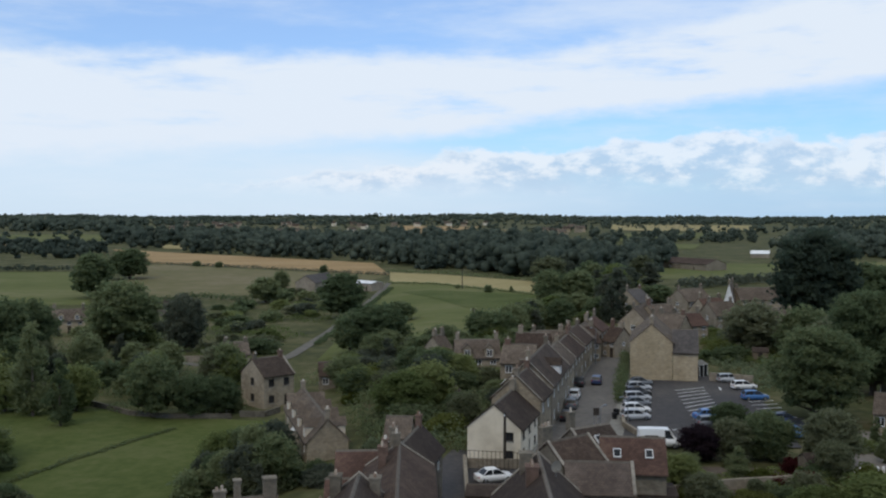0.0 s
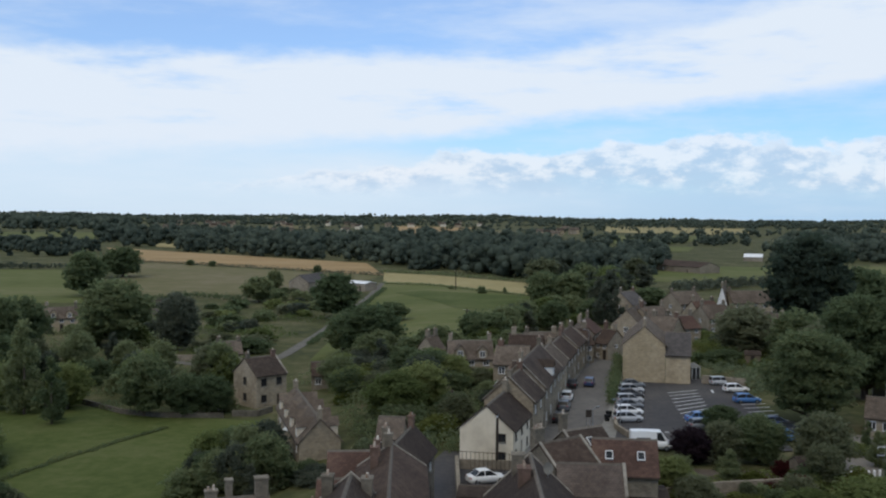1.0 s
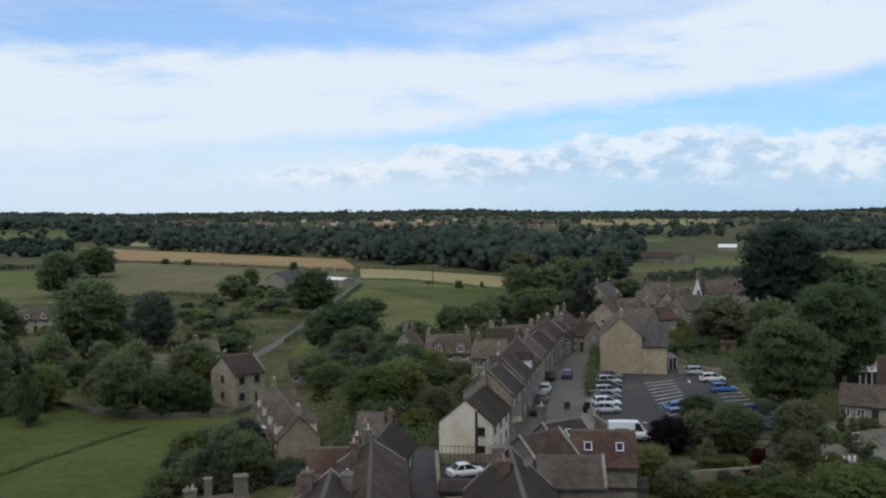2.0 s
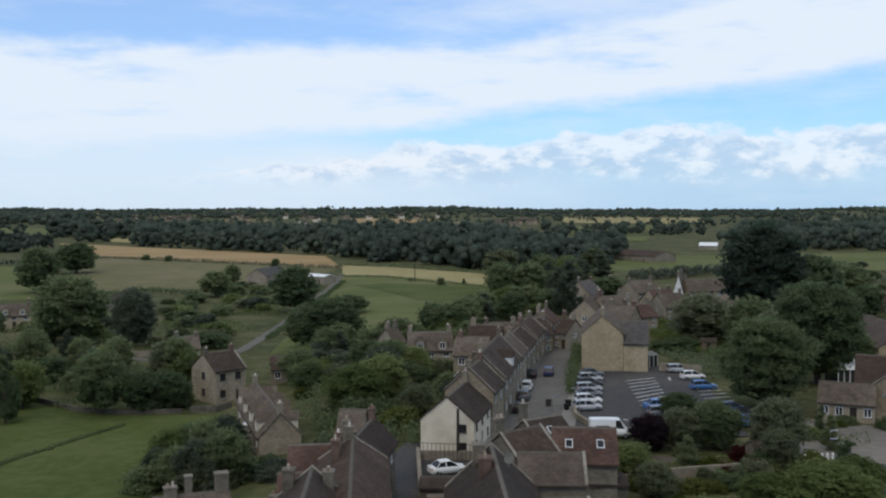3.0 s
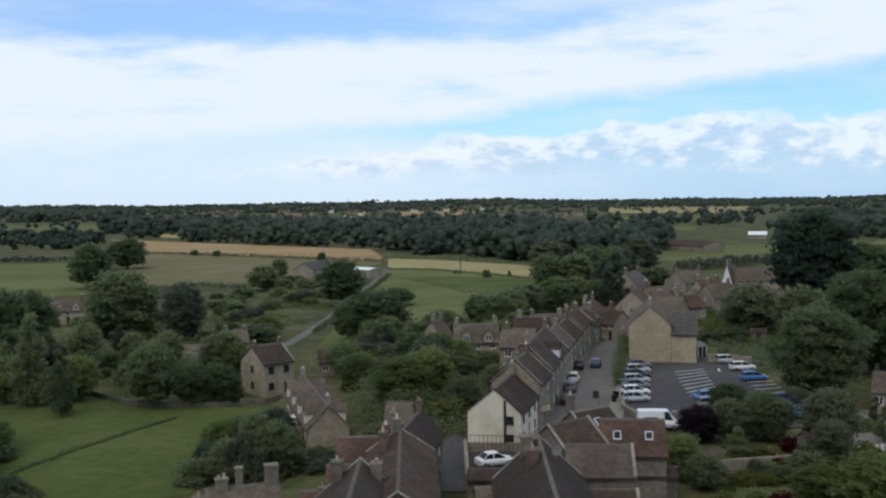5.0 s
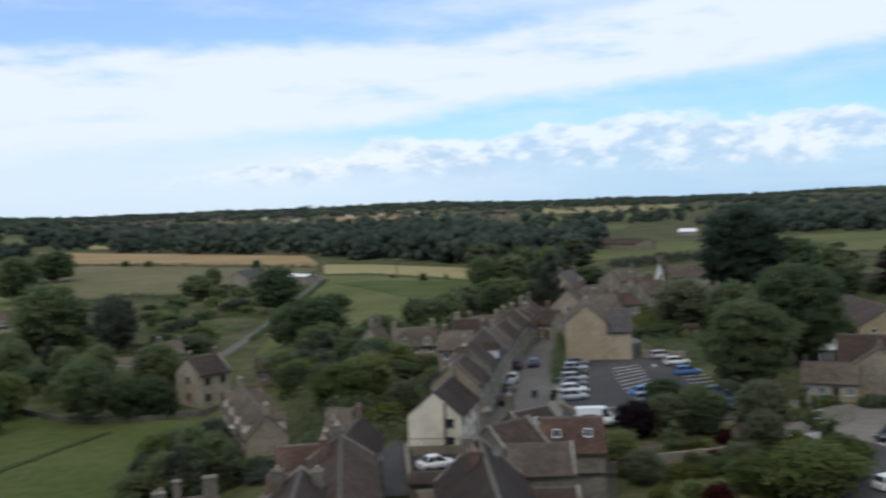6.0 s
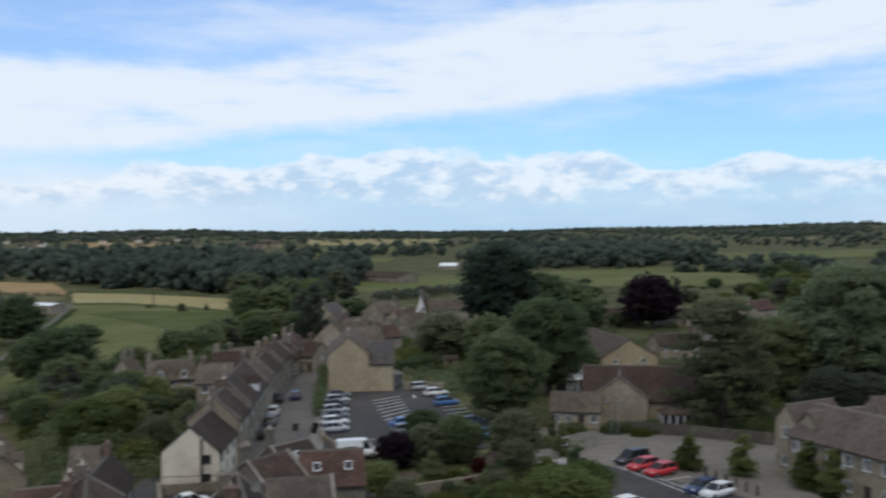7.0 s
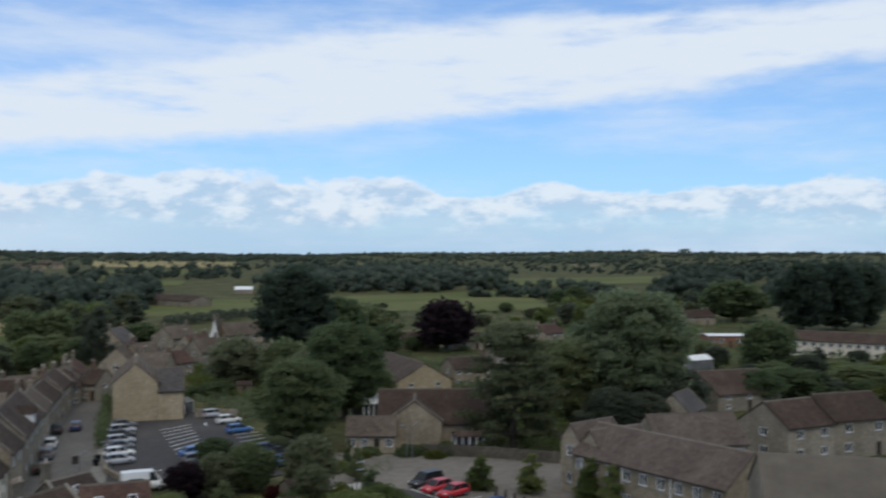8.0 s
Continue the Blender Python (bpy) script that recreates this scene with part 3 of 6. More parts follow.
def dormer(root, x, s, W, E, R, wall, roof, w=1.7, hh=1.5):
    """A gabled dormer rising through the eaves on side s."""
    y0 = s * (W / 2 - 0.02)
    V, Fc = [], []
    top, run = hh, W / 2 * (hh + w * 0.45) / R
    y1 = s * max(0.0, W / 2 - run)
    holes = [(w / 2 - 0.5, w / 2 + 0.5, E + 0.15, E + top - 0.1)]
    a, b = ((x - w / 2, y0 * 1.01), (x + w / 2, y0 * 1.01))
    if s > 0:
        a, b = b, a
    wall_panel(V, Fc, a, b, E - 0.6, E + top, holes)
    k = len(V)
    V += [(a[0], a[1], E + top), (b[0], b[1], E + top), (x, a[1], E + top + w * 0.5)]
    Fc.append((k, k + 1, k + 2))
    for q in (-1, 1):
        k = len(V)
        xx = x + q * w / 2
        V += [(xx, y0, E - 0.2), (xx, y0, E + top), (xx, s * max(0.0, W / 2 - W / 2 * top / R), E + top)]
        Fc.append((k, k + 1, k + 2))
    part("dormer", V, Fc, wall, root)
    V, Fc = [], []
    yo = y0 + s * 0.2
    for q in (-1, 1):
        k = len(V)
        xe, ze = x + q * (w / 2 + 0.2), E + top - 0.2
        V += [(x, yo, E + top + w * 0.5 + 0.1), (xe, yo, ze + 0.1), (xe, y1, ze + 0.1), (x, y1, E + top + w * 0.5 + 0.1), (x, yo, E + top + w * 0.5), (xe, yo, ze)]
        Fc += [(k, k + 1, k + 2, k + 3), (k, k + 4, k + 5, k + 1)]
    part("dormer_roof", V, Fc, roof, root)
    ang = 180 if s < 0 else 0
    window_parts(root, pose(x, y0 * 1.01, E + top / 2 + 0.02, 0, 0, ang), 1.0, top - 0.25)


# ---- trees: a trunk with limbs and a crown of many leaf clumps
def crown_arrays(seed, kind, leaves, size):
    rng = np.random.default_rng(seed)
    lobes = []

    def shell(n, rx, rz, zc, r0, r1, low=-0.75):
        """Clumps just under the skin of an egg-shaped crown, and a few inside."""
        golden = 2.39996
        turn = rng.uniform(0, 6.28)
        for i in range(n):
            zz = low + (1 - low) * (i + 0.5) / n
            a = turn + golden * i + rng.uniform(-0.35, 0.35)
            rr = math.sqrt(max(0.0, 1 - zz * zz)) * rng.uniform(0.55, 1.0)
            r = rng.uniform(r0, r1)
            lobes.append((rx * rr * math.cos(a), rx * rr * math.sin(a), zc + (rz - r * 0.5) * zz * rng.uniform(0.86, 1.04), r))

    if kind == "broad":
        shell(38, 3.1, 4.5, 4.7, 0.9, 1.6, -0.92)
        lobes.append((0, 0, 4.6, 2.4))
        lobes.append((0.4, -0.3, 6.2, 1.9))
    elif kind == "great":
        shell(90, 3.3, 4.4, 4.9, 0.55, 1.05, -0.92)
        lobes += [(0, 0, 4.4, 2.5), (0.3, -0.3, 6.4, 2.0)]
    elif kind == "dome":
        shell(64, 3.3, 4.8, 4.8, 0.8, 1.3, -0.92)
        lobes += [(0, 0, 4.0, 3.0), (0, 0, 6.2, 2.7)]
    elif kind == "column":
        for i in range(26):
            z = 0.9 + 8.6 * i / 25
            r = rng.uniform(0.5, 1.5) * (1.15 - abs(z - 3.8) / 6.6)
            a = rng.uniform(0, 6.28)
            lobes.append((r * math.cos(a), r * math.sin(a), z, rng.uniform(0.8, 1.3) * (1.2 - z / 13)))
    elif kind == "tier":
        for i in range(11):      # shelves of foliage on level boughs, with gaps between
            z = 1.7 + 0.8 * i
            reach = 3.7 * math.sqrt(max(0.1, 1.04 - (z / 10.6) ** 2))
            for k in range(8):
                a = rng.uniform(0, 6.28)
                r = reach * rng.uniform(0.2, 1.0)
                lobes.append((r * math.cos(a), r * math.sin(a), z + rng.uniform(-0.25, 0.25), rng.uniform(0.65, 1.15)))
    else:
        shell(16, 2.5, 3.9, 4.2, 1.0, 1.9, -0.6)
        lobes.append((0, 0, 3.8, 2.6))
    lob = np.array(lobes)
    flat = 0.42 if kind == "tier" else 0.95
    wgt = lob[:, 3] ** 2
    pick = rng.choice(len(lob), leaves, p=wgt / wgt.sum())
    d = rng.normal(size=(leaves, 3))
    d /= np.linalg.norm(d, axis=1, keepdims=True)
    d[:, 2] = np.where(d[:, 2] < -0.35, -d[:, 2] * 0.5, d[:, 2])
    rad = lob[pick, 3] * rng.uniform(0.5, 1.28, leaves) * (1 + 0.18 * np.sin(d[:, 0] * 7 + pick) * np.cos(d[:, 1] * 6 + pick * 2))
    c = lob[pick, :3] + d * rad[:, None] * [1, 1, flat]
    n = d + rng.normal(size=(leaves, 3)) * 0.85
    n /= np.linalg.norm(n, axis=1, keepdims=True)
    t = np.cross(n, rng.normal(size=(leaves, 3)))
    t /= np.linalg.norm(t, axis=1, keepdims=True)
    b = np.cross(n, t)
    s = rng.uniform(0.6, 1.4, leaves)[:, None] * size
    q = np.stack([c - t * s - b * s * 0.55, c + t * s - b * s * 0.45, c + b * s * 1.1 + t * s * rng.uniform(-0.5, 0.5, leaves)[:, None]], 1)
    # leafy mass inside each lobe
    cv, cf = core_ball()
    core = []
    for k, (x, y, z, r) in enumerate(lob):
        wob = 1 + 0.16 * np.sin(cv[:, 0] * 5 + k) * np.cos(cv[:, 1] * 4 + 2 * k) + 0.1 * np.sin(cv[:, 2] * 7 + k)
        core.append((np.array([x, y, z]) + cv * (r * 0.56 * wob)[:, None] * [1, 1, flat]))
    return q.reshape(-1, 3), lob, core, cf


def core_ball():
    bm = bmesh.new()
    bmesh.ops.create_icosphere(bm, subdivisions=1, radius=1.0)
    v = np.array([tuple(p.co) for p in bm.verts])
    f = np.array([[p.index for p in fc.verts] for fc in bm.faces])
    bm.free()
    return v, f


def mesh_from(name, verts, quads, mat, smooth=False):
    me = bpy.data.meshes.new(name)
    me.vertices.add(len(verts))
    me.vertices.foreach_set("co", np.asarray(verts, np.float32).ravel())
    me.loops.add(quads.size)
    me.loops.foreach_set("vertex_index", quads.ravel().astype(np.int32))
    me.polygons.add(len(quads))
    me.polygons.foreach_set("loop_start", np.arange(0, quads.size, quads.shape[1], dtype=np.int32))
    me.update(calc_edges=True)
    me.materials.append(mat)
    if smooth:
        me.polygons.foreach_set("use_smooth", np.ones(len(quads), bool))
    return me


def trunk_mesh(lob, kind):
    V, Fc = [], []

    def limb(p, q, r0, r1):
        p, q = Vector(p), Vector(q)
        ax = (q - p).normalized()
        s = ax.orthogonal().normalized()
        w = ax.cross(s)
        k = len(V)
        for c, r in ((p, r0), (q, r1)):
            for i in range(7):
                a = 2 * math.pi * i / 7
                V.append(tuple(c + (s * math.cos(a) + w * math.sin(a)) * r))
        for i in range(7):
            j = (i + 1) % 7
            Fc.append((k + i, k + j, k + 7 + j, k + 7 + i))

    limb((0, 0, -0.6), (0.08, 0.05, 3.6), 0.36, 0.26)
    limb((0.08, 0.05, 3.6), (0.0, 0.1, 8.0), 0.26, 0.06)
    for x, y, z, r in lob[:9]:
        limb((0.06, 0.05, min(3.4, z * 0.45) + 0.3), (x * 0.85, y * 0.85, z), 0.13, 0.04)
    return V, Fc


TREE_KINDS = {}
TREE_LABELS = {"broad": "broad leafy tree with an uneven rounded crown", "great": "great spreading old tree with a dense crown", "dome": "tall dense domed tree", "column": "narrow upright tree with close foliage",
               "tier": "spreading conifer with layered branches", "bush": "low rounded bush"}


def tree(x, y, h, w, kind="broad", mat=None, variant=0, label=""):
    mat = mat or M_LEAF
    away = math.hypot(x, y)
    grade = 0 if away < 175 else 1 if away < 270 else 2
    key = (kind, variant % 4, mat.name, grade)
    if key not in TREE_KINDS:
        n, size = {"broad": (4900, 0.245), "great": (14000, 0.15), "dome": (8500, 0.205), "column": (4200, 0.185), "tier": (9000, 0.18), "bush": (1350, 0.36)}[kind]
        more, finer = ((1.35, 0.82), (0.9, 1.02), (0.36, 1.55))[grade]   # finer leaves near the tower
        n, size = int(n * more), size * finer
        q, lob, core, cf = crown_arrays(variant % 4 * 17 + len(kind), kind, n, size)
        ext = max(np.percentile(np.abs(q[:, 0]), 98), np.percentile(np.abs(q[:, 1]), 98))
        faces = [np.arange(len(q)).reshape(-1, 3)]
        allv = [q]
        for c in core:
            faces.append(cf + sum(len(a) for a in allv))
            allv.append(c)
        q = np.concatenate(allv)
        q[:, :2] *= 4.0 / ext
        if kind == "bush":
            q[:, 2] -= np.percentile(q[:, 2], 3) + 0.3
        q[:, 2] *= 10.0 / np.percentile(q[:, 2], 99.5)
        crown = mesh_from("crown", q, np.concatenate(faces), mat, True)
        lob[:, :2] *= 4.0 / ext
        V, Fc = trunk_mesh(lob, kind)
        me = bpy.data.meshes.new("trunk")
        me.from_pydata(V, [], Fc)
        me.materials.append(M_BARK)
        TREE_KINDS[key] = (crown, me)
    crown, trunk = TREE_KINDS[key]
    root = new("bush" if kind == "bush" else "tree")
    colour = {"green_leaves": "green", "light_green_leaves": "light green", "dark_green_leaves": "very dark green", "purple_leaves": "dark purple", "dark_red_leaves": "dark red", "near_black_green_leaves": "almost black-green", "deep_green_leaves": "deep green", "grey_green_leaves": "grey-green", "yellow_green_leaves": "yellow-green"}.get(mat.name, "green")
    tagged(root, label or colour + " " + TREE_LABELS[kind], "bush" if kind == "bush" else "tree")
    root.matrix_basis = Matrix.LocRotScale((x, y, hgt(x, y) - 0.1), Euler((0, 0, (x * 12.9 + y * 7.7) % 6.28)), (w / 8, w / 8, h / 10))
    new("trunk", trunk).parent = root
    new("crown", crown).parent = root
    return root


def scatter(corners, count, h, w, seed, kinds, gap=1.0):
    """Single trees and bushes over a four-cornered stretch, clear of what stands there."""
    rng = random.Random(seed)
    for i, (x, y, hh, ww) in enumerate(belt(corners, count, h, w, seed)):
        kind, mat = rng.choice(kinds)
        if free_spot(x, y, gap + ww * 0.3):
            k = 0.55 if kind == "bush" else 1.0
            tree(x, y, hh * k, ww * (0.6 if kind == "column" else 1.0), kind, mat, i)


def trees(rows, kind="broad", mat=None):
    for i, (x, y, h, w) in enumerate(rows):
        tree(x, y, h, w, kind, mat, i)


def leaf_stuff(name, spots, mat, label, per, size, category="trees", ragged=0.4):
    """Many far trees or a hedge as one mass of leaf clumps. spots: x, y, height, width."""
    rng = np.random.default_rng(len(spots) + int(size * 100))
    out = []
    for x, y, h, w in spots:
        d = rng.normal(size=(per, 3))
        d /= np.linalg.norm(d, axis=1, keepdims=True)
        d[:, 2] = np.abs(d[:, 2]) * 1.25 - 0.25
        lump = 1 + 0.22 * np.sin(d[:, 0] * 5 + x) * np.cos(d[:, 1] * 4 + y) + 0.15 * np.sin(d[:, 2] * 8 + x)
        c = np.stack([x + d[:, 0] * w / 2 * lump, y + d[:, 1] * w / 2 * lump, hgt(x, y) + h * (0.38 + 0.55 * d[:, 2] * lump)], 1)
        n = d + rng.normal(size=(per, 3)) * ragged
        n /= np.linalg.norm(n, axis=1, keepdims=True)
        t = np.cross(n, rng.normal(size=(per, 3)))
        t /= np.linalg.norm(t, axis=1, keepdims=True)
        b = np.cross(n, t)
        s = rng.uniform(0.7, 1.3, per)[:, None] * size * max(0.5, min(1.0, w / 8))
        out.append(np.stack([c - t * s - b * s * 0.6, c + t * s * 0.4 - b * s * 0.8, c + t * s + b * s * 0.4, c - t * s * 0.3 + b * s * 0.9], 1).reshape(-1, 3))
    q = np.concatenate(out)
    ob = new(name, mesh_from(name, q, np.arange(len(q)).reshape(-1, 4), mat))
    return tagged(ob, label, category, kind="stuff")


def wood_stuff(name, spots, mat, label, lobes=7, flakes=46, size=0.75):
    """Many far trees as one mass: each a heap of soft lumps with loose leaf sprays on it."""
    rng = np.random.default_rng(len(spots) * 7 + lobes)
    ball, tri = core_ball()
    V, Fc, k = [], [], 0
    for x, y, h, w in spots:
        base = hgt(x, y)
        a = rng.uniform(0, 6.28, lobes)
        up = rng.uniform(0.12, 0.92, lobes)
        r = w * 0.5 * np.sqrt(np.clip(1.02 - up ** 2.2, 0.05, 1)) * rng.uniform(0.3, 0.95, lobes)
        size_k = w * rng.uniform(0.1, 0.22, lobes)
        c = np.stack([x + r * np.cos(a), y + r * np.sin(a), base + h * up * 0.85], 1)
        wob = rng.uniform(0.6, 1.3, (lobes, len(ball), 1))
        q = (c[:, None, :] + ball[None] * wob * size_k[:, None, None] * [1, 1, 0.95]).reshape(-1, 3)
        f = (tri[None] + (np.arange(lobes) * len(ball))[:, None, None]).reshape(-1, 3)
        V.append(q)
        Fc.append(f + k)
        k += len(q)
        if flakes:
            pick = rng.integers(0, lobes, flakes)
            d = rng.normal(size=(flakes, 3))
            d[:, 2] = np.abs(d[:, 2])
            d /= np.linalg.norm(d, axis=1, keepdims=True)
            o = c[pick] + d * (size_k[pick] * rng.uniform(0.85, 1.35, flakes))[:, None]
            n = d + rng.normal(size=(flakes, 3)) * 0.6
            n /= np.linalg.norm(n, axis=1, keepdims=True)
            t = np.cross(n, rng.normal(size=(flakes, 3)))
            t /= np.linalg.norm(t, axis=1, keepdims=True)
            b = np.cross(n, t)
            z = rng.uniform(0.5, 1.2, flakes)[:, None] * size
            V.append(np.stack([o - t * z, o + t * z - b * z * 0.4, o + b * z * 1.1], 1).reshape(-1, 3))
            Fc.append(np.arange(flakes * 3).reshape(-1, 3) + k)
            k += flakes * 3
    ob = new(name, mesh_from(name, np.concatenate(V), np.concatenate(Fc), mat, True))
    return tagged(ob, label, "trees", kind="stuff")


def belt(corners, count, h, w, seed):
    """Random spots in a four-cornered stretch of land."""
    rng = random.Random(seed)
    (ax, ay), (bx, by), (cx, cy), (dx, dy) = corners
    spots = []
    for _ in range(count):
        u, v = rng.random(), rng.random()
        x = (ax * (1 - u) + bx * u) * (1 - v) + (dx * (1 - u) + cx * u) * v
        y = (ay * (1 - u) + by * u) * (1 - v) + (dy * (1 - u) + cy * u) * v
        k = rng.uniform(0.6, 1.3)
        spots.append((x, y, h * k, w * k * rng.uniform(0.8, 1.2)))
    return spots


def hedge(name, points, h, w, mat, label, per=26, size=0.45, jitter=0.25):
    rng = random.Random(int(abs(points[0][0]) * 10))
    spots = []
    for (ax, ay), (bx, by) in zip(points, points[1:]):
        k = max(1, int(math.hypot(bx - ax, by - ay) / (w * 0.55)))
        for i in range(k):
            q = i / k
            s = rng.uniform(1 - jitter, 1 + jitter)
            spots.append((ax + (bx - ax) * q + rng.uniform(-0.3, 0.3) * w, ay + (by - ay) * q + rng.uniform(-0.3, 0.3) * w, h * s, w * s * 1.3))
    return leaf_stuff(name, spots, mat, label, per, size, "hedge")


# ---- cars
PAINTS = {}


def paint(rgb):
    if rgb not in PAINTS:
        PAINTS[rgb] = material("car_paint", [tuple(c * 0.9 for c in rgb), rgb], 8.0, 0.3, spec=0.6)
    return PAINTS[rgb]


def car(label, x, y, rot, rgb, kind="hatch", L=4.2, W=1.75, H=1.48, group=""):
    """A car; local x is its front. Body lofted from cross-sections, glasshouse, four wheels."""
    root = new("van" if kind == "van" else "car")
    tagged(root, label, "van" if kind == "van" else "car", group)
    root.matrix_basis = pose(x, y, hgt(x, y) + 0.14, 0, 0, rot)
    # stations: x, half width, sill z, waist z
    if kind == "van":
        st = [(-0.5, 0.46, 0.35, 1.0), (-0.49, 0.49, 0.3, 1.05), (0.2, 0.5, 0.28, 1.05), (0.36, 0.49, 0.28, 0.98), (0.46, 0.47, 0.3, 0.8), (0.5, 0.42, 0.36, 0.6)]
        gl = [(-0.49, 1.0, 0.44), (0.2, 1.0, 0.44), (0.24, 0.99, 0.44), (0.38, 0.55, 0.47)]
        waist = 0.55
    else:
        st = [(-0.5, 0.4, 0.36, 0.62), (-0.48, 0.46, 0.28, 0.72), (-0.3, 0.495, 0.2, 0.74), (0.1, 0.5, 0.2, 0.72), (0.28, 0.49, 0.2, 0.68), (0.45, 0.45, 0.24, 0.58), (0.5, 0.38, 0.34, 0.48)]
        waist = 0.72
    V, Fc = [], []
    for sx, hw, z0, z1 in st:
        z0, z1 = z0 * 1.0, z1 * (1.3 if kind != "van" else 1.15)
        V += [(sx * L, -hw * W * 0.94, z0 - 0.02), (sx * L, -hw * W, (z0 + z1) / 2), (sx * L, -hw * W * 0.93, z1), (sx * L, hw * W * 0.93, z1), (sx * L, hw * W, (z0 + z1) / 2), (sx * L, hw * W * 0.94, z0 - 0.02)]
    m = len(st)
    for i in range(m - 1):
        for j in range(6):
            a, b = i * 6 + j, i * 6 + (j + 1) % 6
            Fc.append((a, a + 6, b + 6, b))
    Fc += [(0, 1, 2, 3, 4, 5), tuple(reversed([(m - 1) * 6 + j for j in range(6)]))]
    body = part("body", V, Fc, paint(rgb), root)
    for p in body.data.polygons:
        p.use_smooth = len(p.vertices) == 4
    # glasshouse
    zb = 0.9 if kind != "van" else 1.15
    prof = {"hatch": [(-0.47, zb), (-0.4, H - 0.06), (-0.2, H), (0.06, H - 0.02), (0.27, zb)], "saloon": [(-0.38, zb), (-0.24, H - 0.05), (-0.1, H), (0.06, H - 0.02), (0.26, zb)],
            "estate": [(-0.49, zb), (-0.45, H - 0.05), (-0.2, H), (0.08, H - 0.02), (0.27, zb)], "van": [(-0.495, zb), (-0.49, H - 0.03), (-0.2, H), (0.2, H - 0.04), (0.38, zb)]}[kind]
    V, Fc = [], []
    for px, pz in prof:
        k = 0.455 if pz < zb + 0.05 else 0.385
        V += [(px * L, -k * W, pz), (px * L, k * W, pz)]
    n = len(prof)
    for i in range(n - 1):
        Fc.append((2 * i, 2 * i + 1, 2 * i + 3, 2 * i + 2))
    Fc += [tuple(range(0, 2 * n, 2))[::1], tuple(range(1, 2 * n, 2))[::-1]]
    part("glasshouse", V, Fc, paint(rgb) if kind == "van" else M_GLASS, root)
    if kind == "van":      # windscreen and cab windows
        V, Fc = [], []
        V += [(0.212 * L, -0.37 * W, H - 0.09), (0.212 * L, 0.37 * W, H - 0.09), (0.372 * L, 0.44 * W, zb + 0.1), (0.372 * L, -0.44 * W, zb + 0.1)]
        V = [(a + 0.02, b, c + 0.02) for a, b, c in V]
        part("windscreen", V, [(0, 3, 2, 1)], M_GLASS, root)
        for s in (-1, 1):
            V = [(0.1 * L, s * 0.43 * W, zb + 0.1), (0.3 * L, s * 0.45 * W, zb + 0.08), (0.2 * L, s * 0.405 * W, H - 0.15), (0.1 * L, s * 0.405 * W, H - 0.13)]
            V = [(a, b + s * 0.03, c) for a, b, c in V]
            if s < 0 and rgb[0] > 0.7:
                LV, LF = [], []
                box_into(LV, LF, -0.36 * L, -0.05 * L, -0.47 * W, -0.44 * W, 1.42, 1.62)
                part("lettering_bar", LV, LF, M_DARKWOOD, root, "dark lettering band")
            part("side_window", V, [(0, 1, 2, 3) if s < 0 else (3, 2, 1, 0)], M_GLASS, root)
    else:                  # roof skin and pillars
        V, Fc = [], []
        for px, pz in prof[1:4]:
            V += [(px * L, -0.39 * W, pz + 0.015), (px * L, 0.39 * W, pz + 0.015)]
        for i in range(2):
            Fc.append((2 * i, 2 * i + 1, 2 * i + 3, 2 * i + 2))
        part("roof_skin", V, Fc, paint(rgb), root)
        for (x0, z0), (x1, z1) in ((prof[0], prof[1]), (prof[4], prof[3]), ((-0.1, zb), (-0.1, H))):
            for s in (-1, 1):
                V = [(x0 * L - 0.05, s * 0.462 * W, z0), (x0 * L + 0.06, s * 0.462 * W, z0), (x1 * L + 0.06, s * 0.392 * W, z1 + 0.01), (x1 * L - 0.05, s * 0.392 * W, z1 + 0.01)]
                V += [(a, c - s * 0.04, d) for a, c, d in V]
                part("pillar", V, [(0, 1, 2, 3), (7, 6, 5, 4), (0, 4, 5, 1), (3, 2, 6, 7), (0, 3, 7, 4), (1, 5, 6, 2)], paint(rgb), root)

    def tyre(V2, F2):
        for yy in (-0.1, 0.1):
            for i in range(12):
                a = 2 * math.pi * i / 12
                V2.append((0.32 * math.cos(a), yy, 0.32 * math.sin(a)))
        for i in range(12):
            j = (i + 1) % 12
            F2.append((i, j, 12 + j, 12 + i))
        F2.append(tuple(range(11, -1, -1)))
        F2.append(tuple(range(12, 24)))

    def rim(V2, F2):
        for yy in (-0.115, 0.115):
            for i in range(10):
                a = 2 * math.pi * i / 10
                V2.append((0.2 * math.cos(a), yy, 0.2 * math.sin(a)))
        for i in range(10):
            j = (i + 1) % 10
            F2.append((i, j, 10 + j, 10 + i))
        F2.append(tuple(range(9, -1, -1)))
        F2.append(tuple(range(10, 20)))

    for sx in (-0.31, 0.32):
        for sy in (-1, 1):
            wh = shared("wheel", 0, tyre, M_TYRE, root, pose(sx * L, sy * (W / 2 - 0.12), 0.31))
            shared("rim", 0, rim, M_METAL, wh, Matrix.Identity(4))

    def lamp(V2, F2):
        box_into(V2, F2, -0.05, 0.05, -0.17, 0.17, -0.08, 0.08)
    for sy in (-1, 1):
        shared("headlight", 0, lamp, M_WHITE, root, pose(0.47 * L, sy * W * 0.32, 0.68, 0, 0, sy * 14))
        shared("tail_light", 0, lamp, M_TAIL, root, pose(-0.485 * L, sy * W * 0.36, 0.78, 0, 0, -sy * 10))
    return root


M_TAIL = material("tail_lamp", [(0.25, 0.01, 0.01), (0.35, 0.02, 0.02)], 5.0, 0.3)

